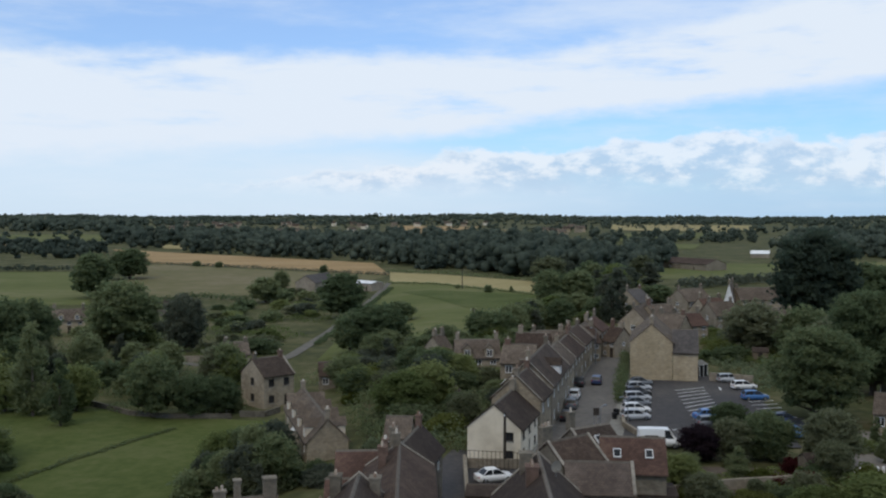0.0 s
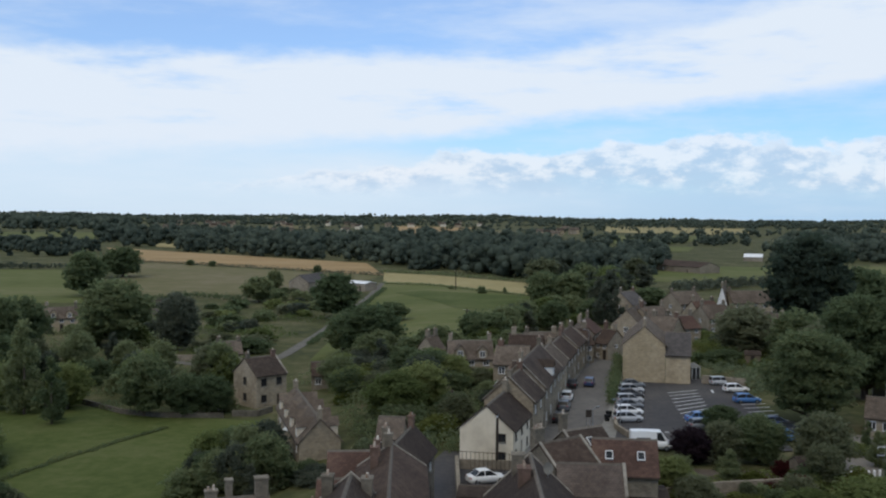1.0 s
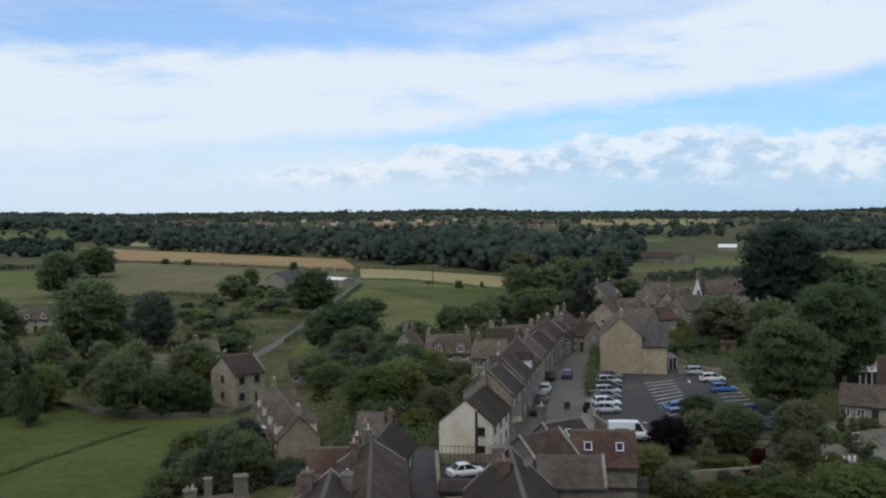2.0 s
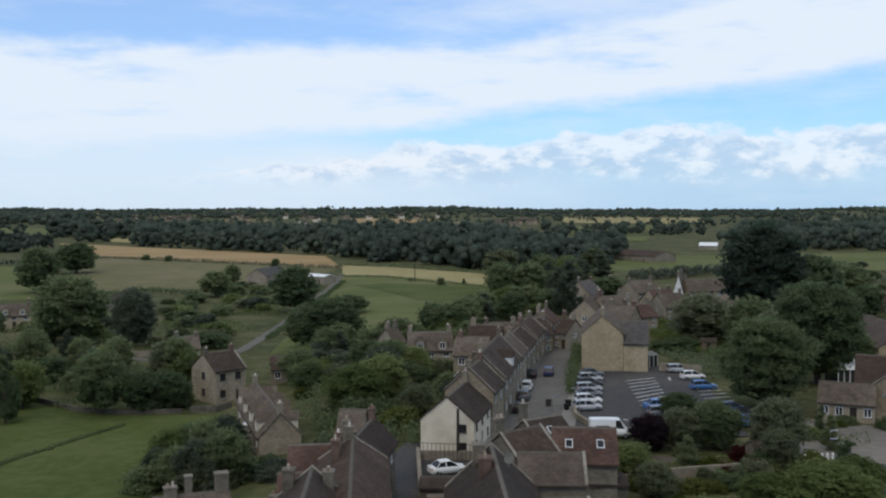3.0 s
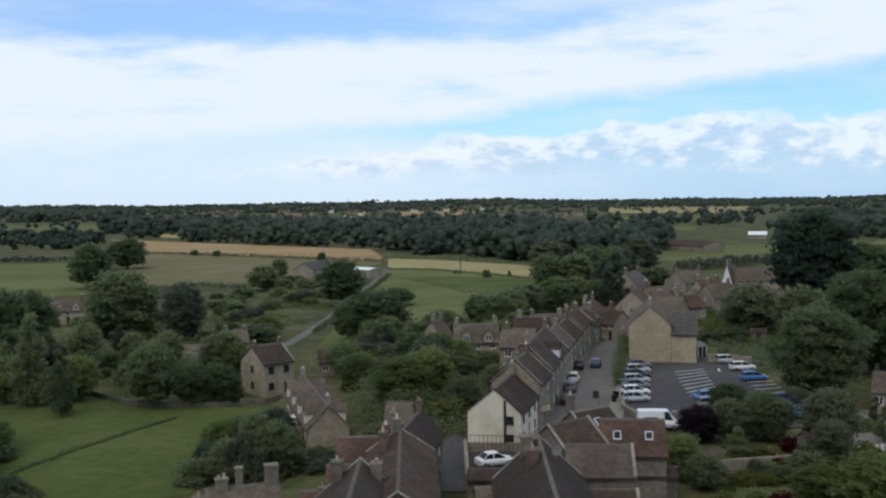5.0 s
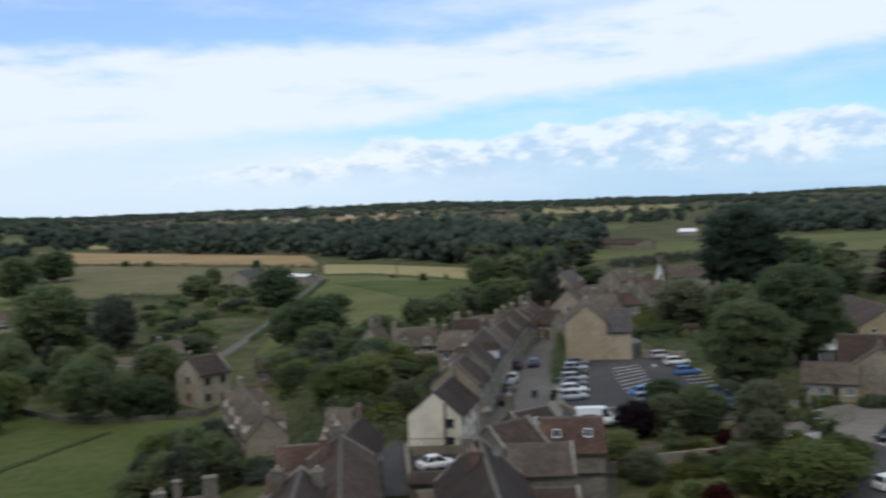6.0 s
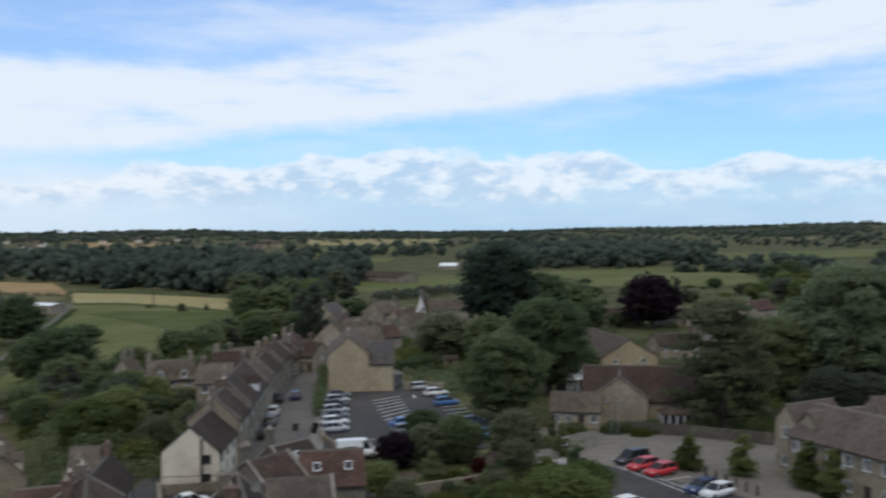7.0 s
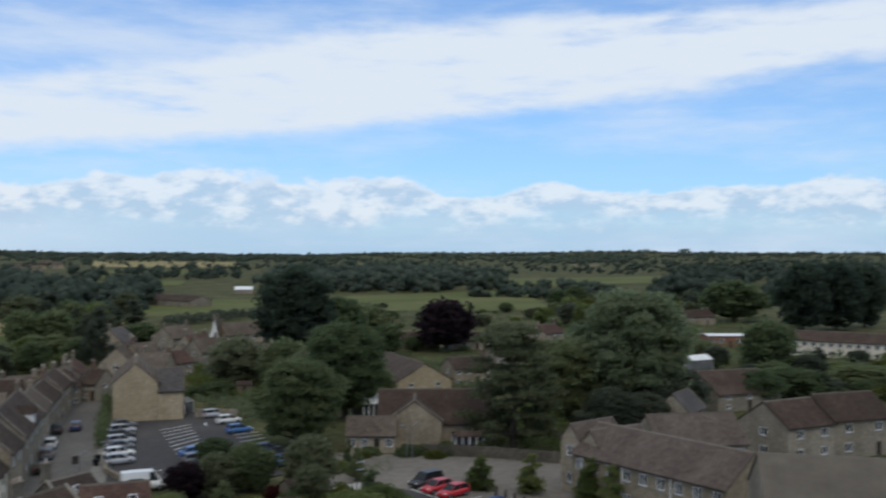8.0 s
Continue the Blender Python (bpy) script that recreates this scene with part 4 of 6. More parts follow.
# ---------------------------------------------------------------- roads, car parks, fields
HIGH_ROAD = [(13.19, 98.48), (17.71, 126.79), (21.12, 139.51), (26.31, 160.14), (32.22, 184.32), (38.76, 207.82), (47.2, 238.14)]
strip("road", HIGH_ROAD, 7.5, M_ROAD, "grey asphalt street between stone terraces")
strip("road", [(0.32, 94.65), (0.36, 104.91), (1.05, 112.71), (3.54, 117.62)], 5.0, M_ASPHALT, "narrow dark asphalt side street")
strip("road", [(-73.17, 231.99), (-62.43, 218.31), (-49.77, 208.46), (-42.7, 210.01), (-36.62, 218.22), (-34.87, 241.92), (-32.67, 271.21), (-29.99, 330.13), (-26.88, 383.07), (-24.82, 448.01)], 2.8, M_LANE, "pale country lane running up to a farm")
patch("car_park", [(22.15, 119.9), (44.82, 118.97), (54.38, 174.99), (32.35, 169)], M_ASPHALT, "dark asphalt car park with white bay lines", 0.16, 14, "car park")
patch("yard", [(41.3, 102.72), (64.43, 75.25), (83.06, 109.15), (54.16, 130.48)], M_SQUARE, "worn grey-brown market square", 0.12, 14, "yard")
patch("car_park", [(54.38, 105.72), (36.39, 76.1), (56.62, 70.58), (62.67, 86.09)], M_ASPHALT, "dark asphalt parking area with white lines", 0.2, 12, "car park")

patch("meadow", [(-66.21, 107.82), (-28.85, 106.95), (-27.49, 152.66), (-111.68, 182.64)], M_GRASS, "green grazed meadow", 0.1)
patch("field", [(-215.64, 337.39), (-129.59, 352.24), (-189.51, 507.6), (-318.35, 498.72)], M_PASTURE, "bright green pasture")
patch("field", [(-134.81, 372.48), (-52.57, 398.15), (-27.15, 490.13), (-178.56, 578.82)], M_PALE_GRASS, "dry green pasture")
patch("field", [(-186, 591.67), (-27.36, 493.96), (-43.27, 592.57), (-275.97, 803.13)], M_STUBBLE, "ripe tan arable field", 0.2)
patch("field", [(-24.82, 448.01), (35.84, 355.78), (42.61, 423.21), (-28.44, 513.62)], M_BARLEY, "pale yellow arable field", 0.2)
patch("field", [(-28.65, 216.44), (8.94, 199.45), (38.49, 361), (-23.92, 441.06)], M_PASTURE, "green pasture sloping down to the gardens", 0.12)
patch("field", [(-17.2, 385.8), (6.8, 304.6), (26.1, 295.7), (34.2, 352.9)], M_GRASS, "darker green grass on the upper pasture", 0.2)
patch("field", [(82.24, 441.95), (296.17, 450.63), (406.24, 618.49), (131.55, 564.38)], M_PASTURE, "green pasture beyond the town", 0.2)



def beside(points, off):
    """The line off metres to the right of a line of points."""
    out = []
    for i, (x, y) in enumerate(points):
        (px, py), (qx, qy) = points[max(0, i - 1)], points[min(len(points) - 1, i + 1)]
        d = math.hypot(qx - px, qy - py)
        out.append((x + (qy - py) / d * off, y - (qx - px) / d * off))
    return out


strip("pavement", beside(HIGH_ROAD, 4.8), 2.2, M_PAVING, "pale stone pavement along the street", 0.24, "pavement")
strip("pavement", beside(HIGH_ROAD, -4.5), 1.6, M_PAVING, "narrow stone pavement before the terrace", 0.24, "pavement")
keep_clear(HIGH_ROAD, 4.5)
keep_clear([(28.11, 143.61), (50.71, 141.47)], 34.0)
keep_clear([(0.32, 94.65), (0.36, 104.91), (1.05, 112.71)], 3.5)
keep_clear([(-73.17, 231.99), (-62.43, 218.31), (-49.77, 208.46), (-42.7, 210.01), (-36.62, 218.22), (-34.87, 241.92), (-32.67, 271.21), (-29.99, 330.13), (-26.88, 383.07)], 4.5)

# ---------------------------------------------------------------- far fields and woods
patch("field", [(274.07, 1574.83), (457.3, 1398.78), (638.46, 1971.09), (381.62, 2156.79)], M_BARLEY, "far pale arable field", 0.6)
patch("field", [(-67.31, 1362.36), (-19.23, 1361.74), (84.86, 1899.6), (-94.6, 2036.77)], M_STUBBLE, "far tan arable field", 0.6)
patch("field", [(-237.3, 816.4), (-214.99, 804.79), (-246.31, 912.14), (-267.58, 911.51)], M_BARLEY, "small pale arable field among trees", 0.4)
patch("field", [(-556.02, 960.6), (-349.28, 991.28), (-457.43, 1287.81), (-730.72, 1262.78)], M_PASTURE, "far green pasture", 0.4)
patch("field", [(-447.09, 772.19), (-350.24, 777.07), (-414.82, 920.54), (-528.6, 913.17)], M_STUBBLE, "far ripe field", 0.4)
patch("field", [(169.82, 1009.55), (226.11, 970.74), (405.47, 1336.33), (239.03, 1350.55)], M_PASTURE, "far green pasture", 0.4)
patch("field", [(148.79, 826.53), (209.75, 799.36), (246.82, 920.17), (169.22, 940.15)], M_PASTURE, "far green pasture", 0.4)
patch("field", [(485.34, 1066.49), (660.87, 1009.64), (853.5, 1320.85), (681.59, 1452.73)], M_BARLEY, "far pale arable field", 0.6)
patch("field", [(422.93, 654.35), (686.85, 718.19), (862.54, 882.21), (585.85, 872.51)], M_PASTURE, "far bright green pasture", 0.4)
patch("field", [(334.21, 551.91), (406.77, 487.26), (475.16, 575.87), (383.8, 625.52)], M_PASTURE, "far green pasture", 0.4)
patch("field", [(104.83, 470.43), (301.52, 406.57), (376.63, 533.42), (137.71, 588.42)], M_PASTURE, "green pasture beyond the houses", 0.3)
for c in ([(-404.94, 1422.8), (-305.57, 1427.57), (-349.04, 1630.86), (-462.26, 1624.36)], [(-300.42, 1680.75), (-221.65, 1682.95), (-259.08, 1967.33), (-351.03, 1964.13)],
          [(63.81, 1428.22), (97.32, 1426.92), (114.43, 1677.95), (75.05, 1679.75)], [(1074.29, 1397.86), (1126.8, 1382.01), (1326.17, 1626.58), (1263.07, 1643.54)],
          [(628.07, 1376.48), (769.01, 1427.81), (957.01, 1777.16), (824.06, 1806.34)], [(312.67, 1699.97), (452.15, 1684.17), (586.86, 2186.22), (402, 2186.01)]):
    patch("field", c, M_PALE_GRASS, "distant dry pasture among woods", 0.6)


def arc_spots(a0, a1, d0, d1, count, h, w, seed, thin=-1.0):
    """Spots over an arc of country, in woods and clearings."""
    rng = random.Random(seed)
    spots = []
    for _ in range(count):
        a, d = radians(rng.uniform(a0, a1)), rng.uniform(d0, d1)
        k = rng.uniform(0.6, 1.3)
        if noise.noise(Vector((d * math.sin(a) / 260, d * math.cos(a) / 260, seed * 3.7))) < thin:
            continue
        k *= 1 + 0.5 * max(-0.6, noise.noise(Vector((d * math.sin(a) / 90, d * math.cos(a) / 400, seed))))
        spots.append((d * math.sin(a), d * math.cos(a), h * k, w * k))
    return spots


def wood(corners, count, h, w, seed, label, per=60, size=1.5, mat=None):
    return wood_stuff("far_wood", belt(corners, count, h * 1.3, w * 1.15, seed), mat or M_LEAF_HAZED, label, 13, per + 30, size * 0.6)


# all these woods take the leaf colour with the haze tint in it
wood([(-482.57, 638.55), (-226.83, 648.78), (-289.14, 827.32), (-610.74, 808.45)], 110, 8, 10, 1, "dark hedgerow wood beyond the pasture")
wood([(-1021.12, 1352.44), (-469.28, 1494.56), (-729.96, 2325.43), (-1609.96, 2133.03)], 170, 11, 22, 11, "long dark wood on the far slope", 60, 2.2)
wood([(-284.83, 814.97), (-221.52, 829.29), (-330.37, 1237.35), (-430.4, 1232.07)], 60, 11, 14, 12, "dark clump of tall trees")
wood([(-200.17, 749.25), (-27.88, 563.53), (-50.19, 1015.57), (-291.72, 1092.44)], 260, 11, 12, 2, "broad dark wood along the valley", 70)
wood([(-30.92, 558.52), (51.5, 446.21), (110.07, 827.91), (-59.43, 1074.75)], 300, 12, 13, 22, "broad mixed wood below the hills", 70)
wood([(52.45, 454.46), (118.79, 509.51), (179.89, 734.94), (105.22, 828.07)], 130, 9, 11, 3, "dark trees beyond the town")
wood([(215, 640), (389.1, 650.75), (751.83, 1258.41), (500, 1300)], 190, 11, 15, 31, "dark wood above the pasture", 60, 1.8)
wood([(158.03, 1010.1), (304.92, 932.35), (398.29, 1218.14), (193.01, 1233.94)], 60, 8, 10, 32, "scattered hedgerow trees", 50, 1.5)
wood([(262.81, 635.05), (404, 617.08), (574, 876.88), (389.37, 941.15)], 130, 10, 13, 4, "dark wood on the far slope", 60, 1.7)
wood([(415.3, 634.35), (489.97, 580.21), (518.53, 614.05), (439.84, 671.85)], 34, 6, 9, 41, "dark field hedge", 40, 1.2)
wood([(337.17, 542.32), (406.77, 487.26), (421.55, 504.97), (345.41, 555.58)], 34, 5, 8, 42, "dark field hedge", 40, 1.2)
wood([(397.14, 454.31), (619.22, 312.15), (1751.77, 883.18), (1131.87, 1145.04)], 320, 11, 14, 43, "dark wood behind the school", 60, 1.8)
wood_stuff("far_wood", arc_spots(-34, 62, 1250, 2100, 1300, 9, 13, 6, 0.0), M_LEAF_HAZED, "scattered distant woods and hedgerow trees", 5, 16, 0.9)
wood_stuff("far_wood", arc_spots(-34, 62, 2100, 3400, 3400, 9, 18, 7, -0.14), M_LEAF_HAZED, "distant wooded slopes", 4, 4, 1.6)
wood_stuff("far_wood", arc_spots(-34, 62, 3400, 4700, 4200, 8, 22, 8, -0.2), M_LEAF_HAZED, "distant wooded skyline", 3, 3, 2.2)

wood_stuff("far_wood", [(x + dx * 14, y, h, 22) for x, y, h in ((-235.5, 3231.18, 26), (30.32, 3225.16, 24), (284.39, 3204.48, 22), (-1227.62, 2807.24, 16), (-1075.13, 2840.3, 20), (987.14, 2640.64, 14), (2831.35, 3167.46, 20), (3354.31, 3469.53, 22)) for dx in (-1.6, -0.7, 0.1, 0.9, 1.8)], M_LEAF_HAZED, "clumps of tall trees on the skyline", 8, 30, 1.6)

# ---------------------------------------------------------------- villages on the far ridge
def far_village(a0, a1, d0, d1, count, seed, group):
    rng = random.Random(seed)
    for _ in range(count):
        a, d = radians(rng.uniform(a0, a1)), rng.uniform(d0, d1)
        wall = rng.choice((M_STONE_GOLD, M_STONE, M_STONE, M_RENDER))
        word = {"white_render": "pale rendered", "limestone": "limestone"}.get(wall.name, "golden stone")
        house("%s house of a village on the far ridge" % word, d * math.sin(a), d * math.cos(a), rng.uniform(-40, 40), rng.uniform(8, 13), 7, rng.uniform(5.0, 6.5), 3.2,
              wall, rng.choice((M_TILE, M_TILE_BROWN)), (0, 0, 0, 0), chim=((rng.choice((-1, 1)), 1),), door=False, group=group)


far_village(-16.5, -4.5, 1250, 2100, 26, 5, "houses on the far ridge")
far_village(-3.5, 2.6, 1900, 2500, 8, 6, "houses on the far ridge")
far_village(6.0, 9.5, 1150, 1700, 8, 7, "houses on the far ridge")

# ---------------------------------------------------------------- houses along the street
house("white-rendered gabled house with a dark tiled roof", 7.43, 116.84, 74.02, 10.8, 6.4, 4.3, 2.7, M_RENDER, M_TILE_DARK, (3, 3, 1, 1), gable_at=0.78, frames=M_DARKWOOD, chim=((1, 2),), group="terrace houses along the street")
house("limestone terrace house with a steep dark roof", 10.43, 126.3, 73.65, 7.66, 6.4, 5.6, 2.9, M_STONE, M_TILE_DARK, (2, 2, 0, 0), group="terrace houses along the street", coping=(-1, 1))
house("limestone terrace house with a dark roof and white dormer", 13.83, 140.25, 76.48, 19.95, 6.8, 6.0, 3.2, M_STONE_GREY, M_TILE_DARK, (4, 4, 0, 0), dormers=1, dormer_wall=M_WHITE, group="terrace houses along the street", coping=(-1, 1))
house("rear wing of a terrace with a dark tiled roof", 13.57, 146.42, -16.98, 3.55, 6, 4.06, 2.94, M_STONE_GREY, M_TILE_DARK, (2, 2, 1, 1), lights=1, chim=((1, 2),))
house("limestone terrace house with tall chimneys", 17.98, 156.99, 77.32, 12.8, 6, 5.2, 2.6, M_STONE, M_TILE, (3, 3, 0, 0), chim=((1, 3), (-1, 2)), group="terrace houses along the street", coping=(-1, 1))
house("limestone terrace house with a weathered brown roof", 21.32, 170.6, 75.01, 12.75, 6, 4.9, 2.4, M_STONE_GREY, M_TILE_BROWN, (3, 3, 0, 0), chim=((1, 2),), group="terrace houses along the street", coping=(-1, 1))
house("limestone terrace house with a brown tiled roof", 24.82, 183.18, 74.02, 11.94, 6, 5.3, 2.4, M_STONE, M_TILE_BROWN, (3, 3, 0, 0), group="terrace houses along the street", coping=(-1, 1))
house("limestone terrace house with a grey tiled roof", 28.32, 195.02, 73.13, 11.17, 6, 4.8, 2.3, M_STONE_GREY, M_TILE, (3, 3, 0, 0), group="terrace houses along the street")
house("limestone terrace house at the far end of the street", 31.69, 205.5, 71, 8.92, 6, 5.0, 2.3, M_STONE, M_TILE_RED, (3, 3, 0, 0), group="terrace houses along the street")
house("limestone rear wing with a gable to the gardens", 12.9, 160.2, -14, 5.5, 6.4, 5.0, 2.6, M_STONE, M_TILE, (2, 2, 1, 0), chim=((-0.9, 1),))
house("tall limestone rear wing with a brown roof", 16.3, 172.6, -10, 6.0, 7.0, 5.2, 2.8, M_STONE, M_TILE_BROWN, (2, 2, 1, 0), chim=((-0.9, 2),))
house("limestone house with a gable to the gardens", 19.71, 181.14, 8.71, 6.11, 7.5, 4.29, 3.11, M_STONE, M_TILE, (3, 3, 1, 1))
house("limestone rear wing with a brown roof", 27.53, 193.44, 20.84, 6.15, 6.5, 3.94, 2.86, M_STONE, M_TILE_BROWN, (3, 3, 1, 1))
house("low stone cottage at the bend of the street", 36.17, 198.69, -48.34, 3.28, 6, 3.48, 2.52, M_STONE_GREY, M_TILE_BROWN, (2, 2, 1, 1))
house("big golden limestone gable-ended building beside the car park", 38.83, 177.81, 76.88, 18, 7.33, 6.8, 3.2, M_STONE_GOLD, M_TILE, (4, 4, 0, 1))
house("golden limestone wing with a blue slate roof", 43.55, 172.1, -13.52, 4.25, 9, 5.2, 3.4, M_STONE_GOLD, M_SLATE, (0, 2, 0, 0), chim=())

# ---------------------------------------------------------------- houses in the valley gardens
house("detached limestone house with a dark tiled roof", -30.85, 167.93, 42.52, 6.09, 7.4, 5.6, 2.6, M_STONE, M_TILE_DARK, (2, 2, 1, 1), chim=((-1, 2), (1, 1)), frames=M_DARKWOOD, coping=(1,))
house("row of limestone cottages with gabled dormers", -17.7, 131.2, -74.23, 24.0, 5.2, 3, 2.7, M_STONE, M_TILE, (4, 4, 0, 0), dormers=4, dormer_sides=(-1, 1), storeys=1, dormer_wall=M_RENDER)
house("small limestone cottage with a grey roof", -5.34, 117.76, -6.69, 3.09, 4.6, 2.6, 2, M_STONE_GREY, M_TILE, (2, 2, 0, 0), storeys=1, chim=())
house("limestone cottage half hidden in trees", -0.92, 185.59, 44.68, 2.91, 5, 3.48, 2.52, M_STONE_GREY, M_TILE, (1, 1, 1, 1))
house("limestone cottage with two gabled dormers", 6.14, 174.93, 3.42, 8, 7, 3.77, 2.73, M_STONE, M_TILE, (3, 3, 1, 1), dormers=2)
house("small cottage with a brown tiled roof", -20.79, 177.88, 8.8, 4.54, 4.6, 2.6, 2, M_STONE_GREY, M_TILE_BROWN, (2, 2, 1, 1), storeys=1, chim=())
house("limestone cottage with dormers among trees", -107.13, 274.29, 22.63, 8.59, 7, 3.77, 2.73, M_STONE_GOLD, M_TILE, (3, 3, 1, 1), dormers=2)
house("small limestone cottage by the lane", -45.47, 209.87, 21.37, 5.15, 6, 3.19, 2.31, M_STONE_GREY, M_TILE, (2, 2, 1, 1), storeys=1)
house("low white-roofed farm shed", -32.46, 413.67, -42.83, 12.18, 7, 3.2, 0.8, M_STONE_GREY, M_WHITE, (2, 0, 0, 0), storeys=1, chim=(), category="shed", name="shed")
house("grey-roofed stone barn at the farm", -54.29, 412.48, 72.57, 22.86, 9, 4.06, 2.94, M_STONE_GREY, M_SLATE, (1, 1, 0, 0), storeys=1, chim=(), category="barn", name="barn")

# ---------------------------------------------------------------- roofs close below the tower
near = house("limestone house standing end-on to the side street", -3.75, 79.4, 91.8, 20.0, 6.0, 5.8, 2.0, M_STONE_WORN, M_TILE_BROWN, (3, 3, 2, 0), chim=(), door=False, coping=(-1, 1))
chimney(near, 8.4, 1.3, 6.6, 8.9, 2, M_CHIMNEY_BRICK, 0.6, 0.55)
chimney(near, 9.7, 0.3, 7.2, 9.0, 2, M_STONE_WORN, 0.6, 0.6)
chimney(near, 5.6, 1.5, 6.4, 8.6, 2, M_CHIMNEY_BRICK, 0.9, 0.6)
near = house("slate-roofed limestone house on the side street", -3.1, 94.6, 80, 8.5, 4.6, 5.3, 2.3, M_STONE_WORN, M_TILE_DARK, (2, 2, 0, 0), chim=((0.9, 2),))
chimney(near, -3.0, 1.2, 6.0, 8.5, 2, M_STONE_WORN, 0.7, 0.6)
house("brown-tiled house beside the gardens", -7.3, 91.6, 3.9, 5.8, 5.0, 5.2, 1.75, M_STONE_WORN, M_TILE_RED, (3, 3, 0, 0), chim=())
house("long low red-tiled back range", -7.7, 87.2, 1.0, 5.9, 4.4, 3.9, 1.6, M_BRICK, M_TILE_RED, (3, 3, 0, 0), storeys=1, chim=(), name="back_range")
near = house("slate-roofed gabled house with stone chimneys", -6.65, 66.9, 90, 17, 7.0, 6.0, 3, M_STONE_WORN, M_TILE_DARK, (2, 2, 0, 0), chim=(), coping=(1,))
chimney(near, 7.7, 1.75, 7.2, 9.35, 1, M_STONE_WORN, 0.8, 0.9)
chimney(near, 7.5, -1.35, 7.4, 8.75, 2, M_STONE_WORN, 1.1, 0.7)
near = house("small red-tiled brick outbuilding", -11.1, 84.6, 4.6, 3.3, 4.4, 2.8, 1.6, M_BRICK, M_TILE_RED, (1, 1, 0, 0), storeys=1, chim=(), name="outbuilding", category="outbuilding")
chimney(near, 0.3, -1.9, 3.0, 5.1, 1, M_STONE_WORN, 0.7, 0.6)
near = house("stone-tiled house with three chimneys", -16.6, 78.0, 18, 5.8, 5.2, 6.0, 1.8, M_STONE_WORN, M_TILE, (3, 3, 0, 0), chim=())
chimney(near, 2.4, 0.2, 6.6, 9.2, 0, M_STONE_WORN, 1.1, 0.9)
chimney(near, -0.2, 0.6, 6.6, 8.9, 0, M_STONE_WORN, 0.65, 0.6)
chimney(near, -1.7, -0.2, 6.6, 8.35, 2, M_STONE_WORN, 0.75, 0.6)
house("low stone-tiled wing beside a garden", -21.2, 77.0, 10, 3.6, 4.6, 5.2, 1.5, M_STONE_WORN, M_TILE, (2, 2, 0, 0), chim=((0.9, 1),))
near = house("limestone house with a steep dark roof", 7.97, 72.1, 88.5, 21.6, 7.6, 4.8, 3.6, M_STONE_WORN, M_TILE_DARK, (3, 3, 1, 1), chim=(), coping=(1,))
chimney(near, 9.4, 1.15, 6.4, 9.0, 0, M_STONE_WORN, 1.0, 0.95)
chimney(near, 5.0, 0.9, 7.0, 8.95, 3, M_CHIMNEY_BRICK, 1.3, 0.9)
near = house("brown-tiled house with a parapet gable", 11.9, 91.0, 38, 5.4, 5.2, 5.6, 2.2, M_STONE_WORN, M_TILE_BROWN, (2, 2, 0, 0), chim=(), coping=(-1, 1))
chimney(near, -2.1, 0.9, 6.2, 8.9, 3, M_STONE_WORN, 1.1, 0.7)
near = house("limestone house with a weathered slate roof", 14.9, 97.0, 33, 5.0, 5.2, 5.4, 2.2, M_STONE_WORN, M_TILE_DARK, (2, 2, 0, 0), chim=(), lights=1, coping=(-1,))
chimney(near, -2.2, 0.4, 6.6, 9.4, 1, M_STONE_WORN, 0.6, 0.6)
house("red-brown tiled house with two roof windows", 18.6, 93.8, -8, 6.1, 6.0, 4.65, 2.6, M_STONE_WORN, M_TILE_RED, (0, 3, 0, 0), lights=2, chim=())
house("brown-tiled house with a long plain roof", 13.9, 85.2, -5, 5.8, 5.0, 5.0, 2.0, M_STONE_WORN, M_TILE_WARM, (0, 3, 0, 0), chim=(), coping=(1,))
house("low tiled back range under a long roof", 14.2, 80.9, -5, 4.4, 3.4, 3.2, 1.0, M_STONE_WORN, M_TILE_BROWN, (2, 2, 0, 0), storeys=1, chim=(), name="back_range", coping=(1,))
house("dark felt-roofed stone garage", 4.1, 92.6, -5.54, 3.4, 4, 2.4, 0.4, M_STONE_WORN, M_TILE_DARK, (0, 0, 0, 0), storeys=1, chim=(), name="garage", category="garage")
house("low stone outhouse in a yard", 4.6, 84.6, 4, 3.6, 3.2, 2.6, 0.9, M_STONE_WORN, M_TILE, (1, 1, 0, 0), storeys=1, chim=(), name="outhouse", category="outbuilding")

# ---------------------------------------------------------------- the town beyond the car park
TOWN_WIN = (3, 3, 1, 1)
house("limestone terrace on the far side of the street", 47.12, 228.77, 69.08, 20.07, 7, 4.64, 3.36, M_STONE, M_TILE, TOWN_WIN)
house("limestone house with tall end chimneys", 51.56, 229.12, 29.09, 7.23, 8, 4.64, 3.36, M_STONE, M_TILE, TOWN_WIN)
house("limestone house with a stone-tiled roof", 49.38, 206.35, -35.35, 5.75, 8, 4.64, 3.36, M_STONE, M_TILE, TOWN_WIN)
house("slate-roofed house at the end of the street", 55.09, 277.37, 48.19, 7.72, 8, 4.64, 3.36, M_STONE, M_SLATE, TOWN_WIN)
house("red-tiled stone house in the town", 70.29, 252.9, 21.58, 6.86, 8, 4.35, 3.15, M_STONE, M_TILE_RED, TOWN_WIN)
house("low stone house with red tiles", 57.58, 227.5, 23.52, 7.59, 7, 3.48, 2.52, M_STONE, M_TILE_RED, TOWN_WIN)
house("limestone house with clustered chimneys", 73.32, 285.13, 31.77, 10.13, 8, 4.35, 3.15, M_STONE_GREY, M_TILE, TOWN_WIN)
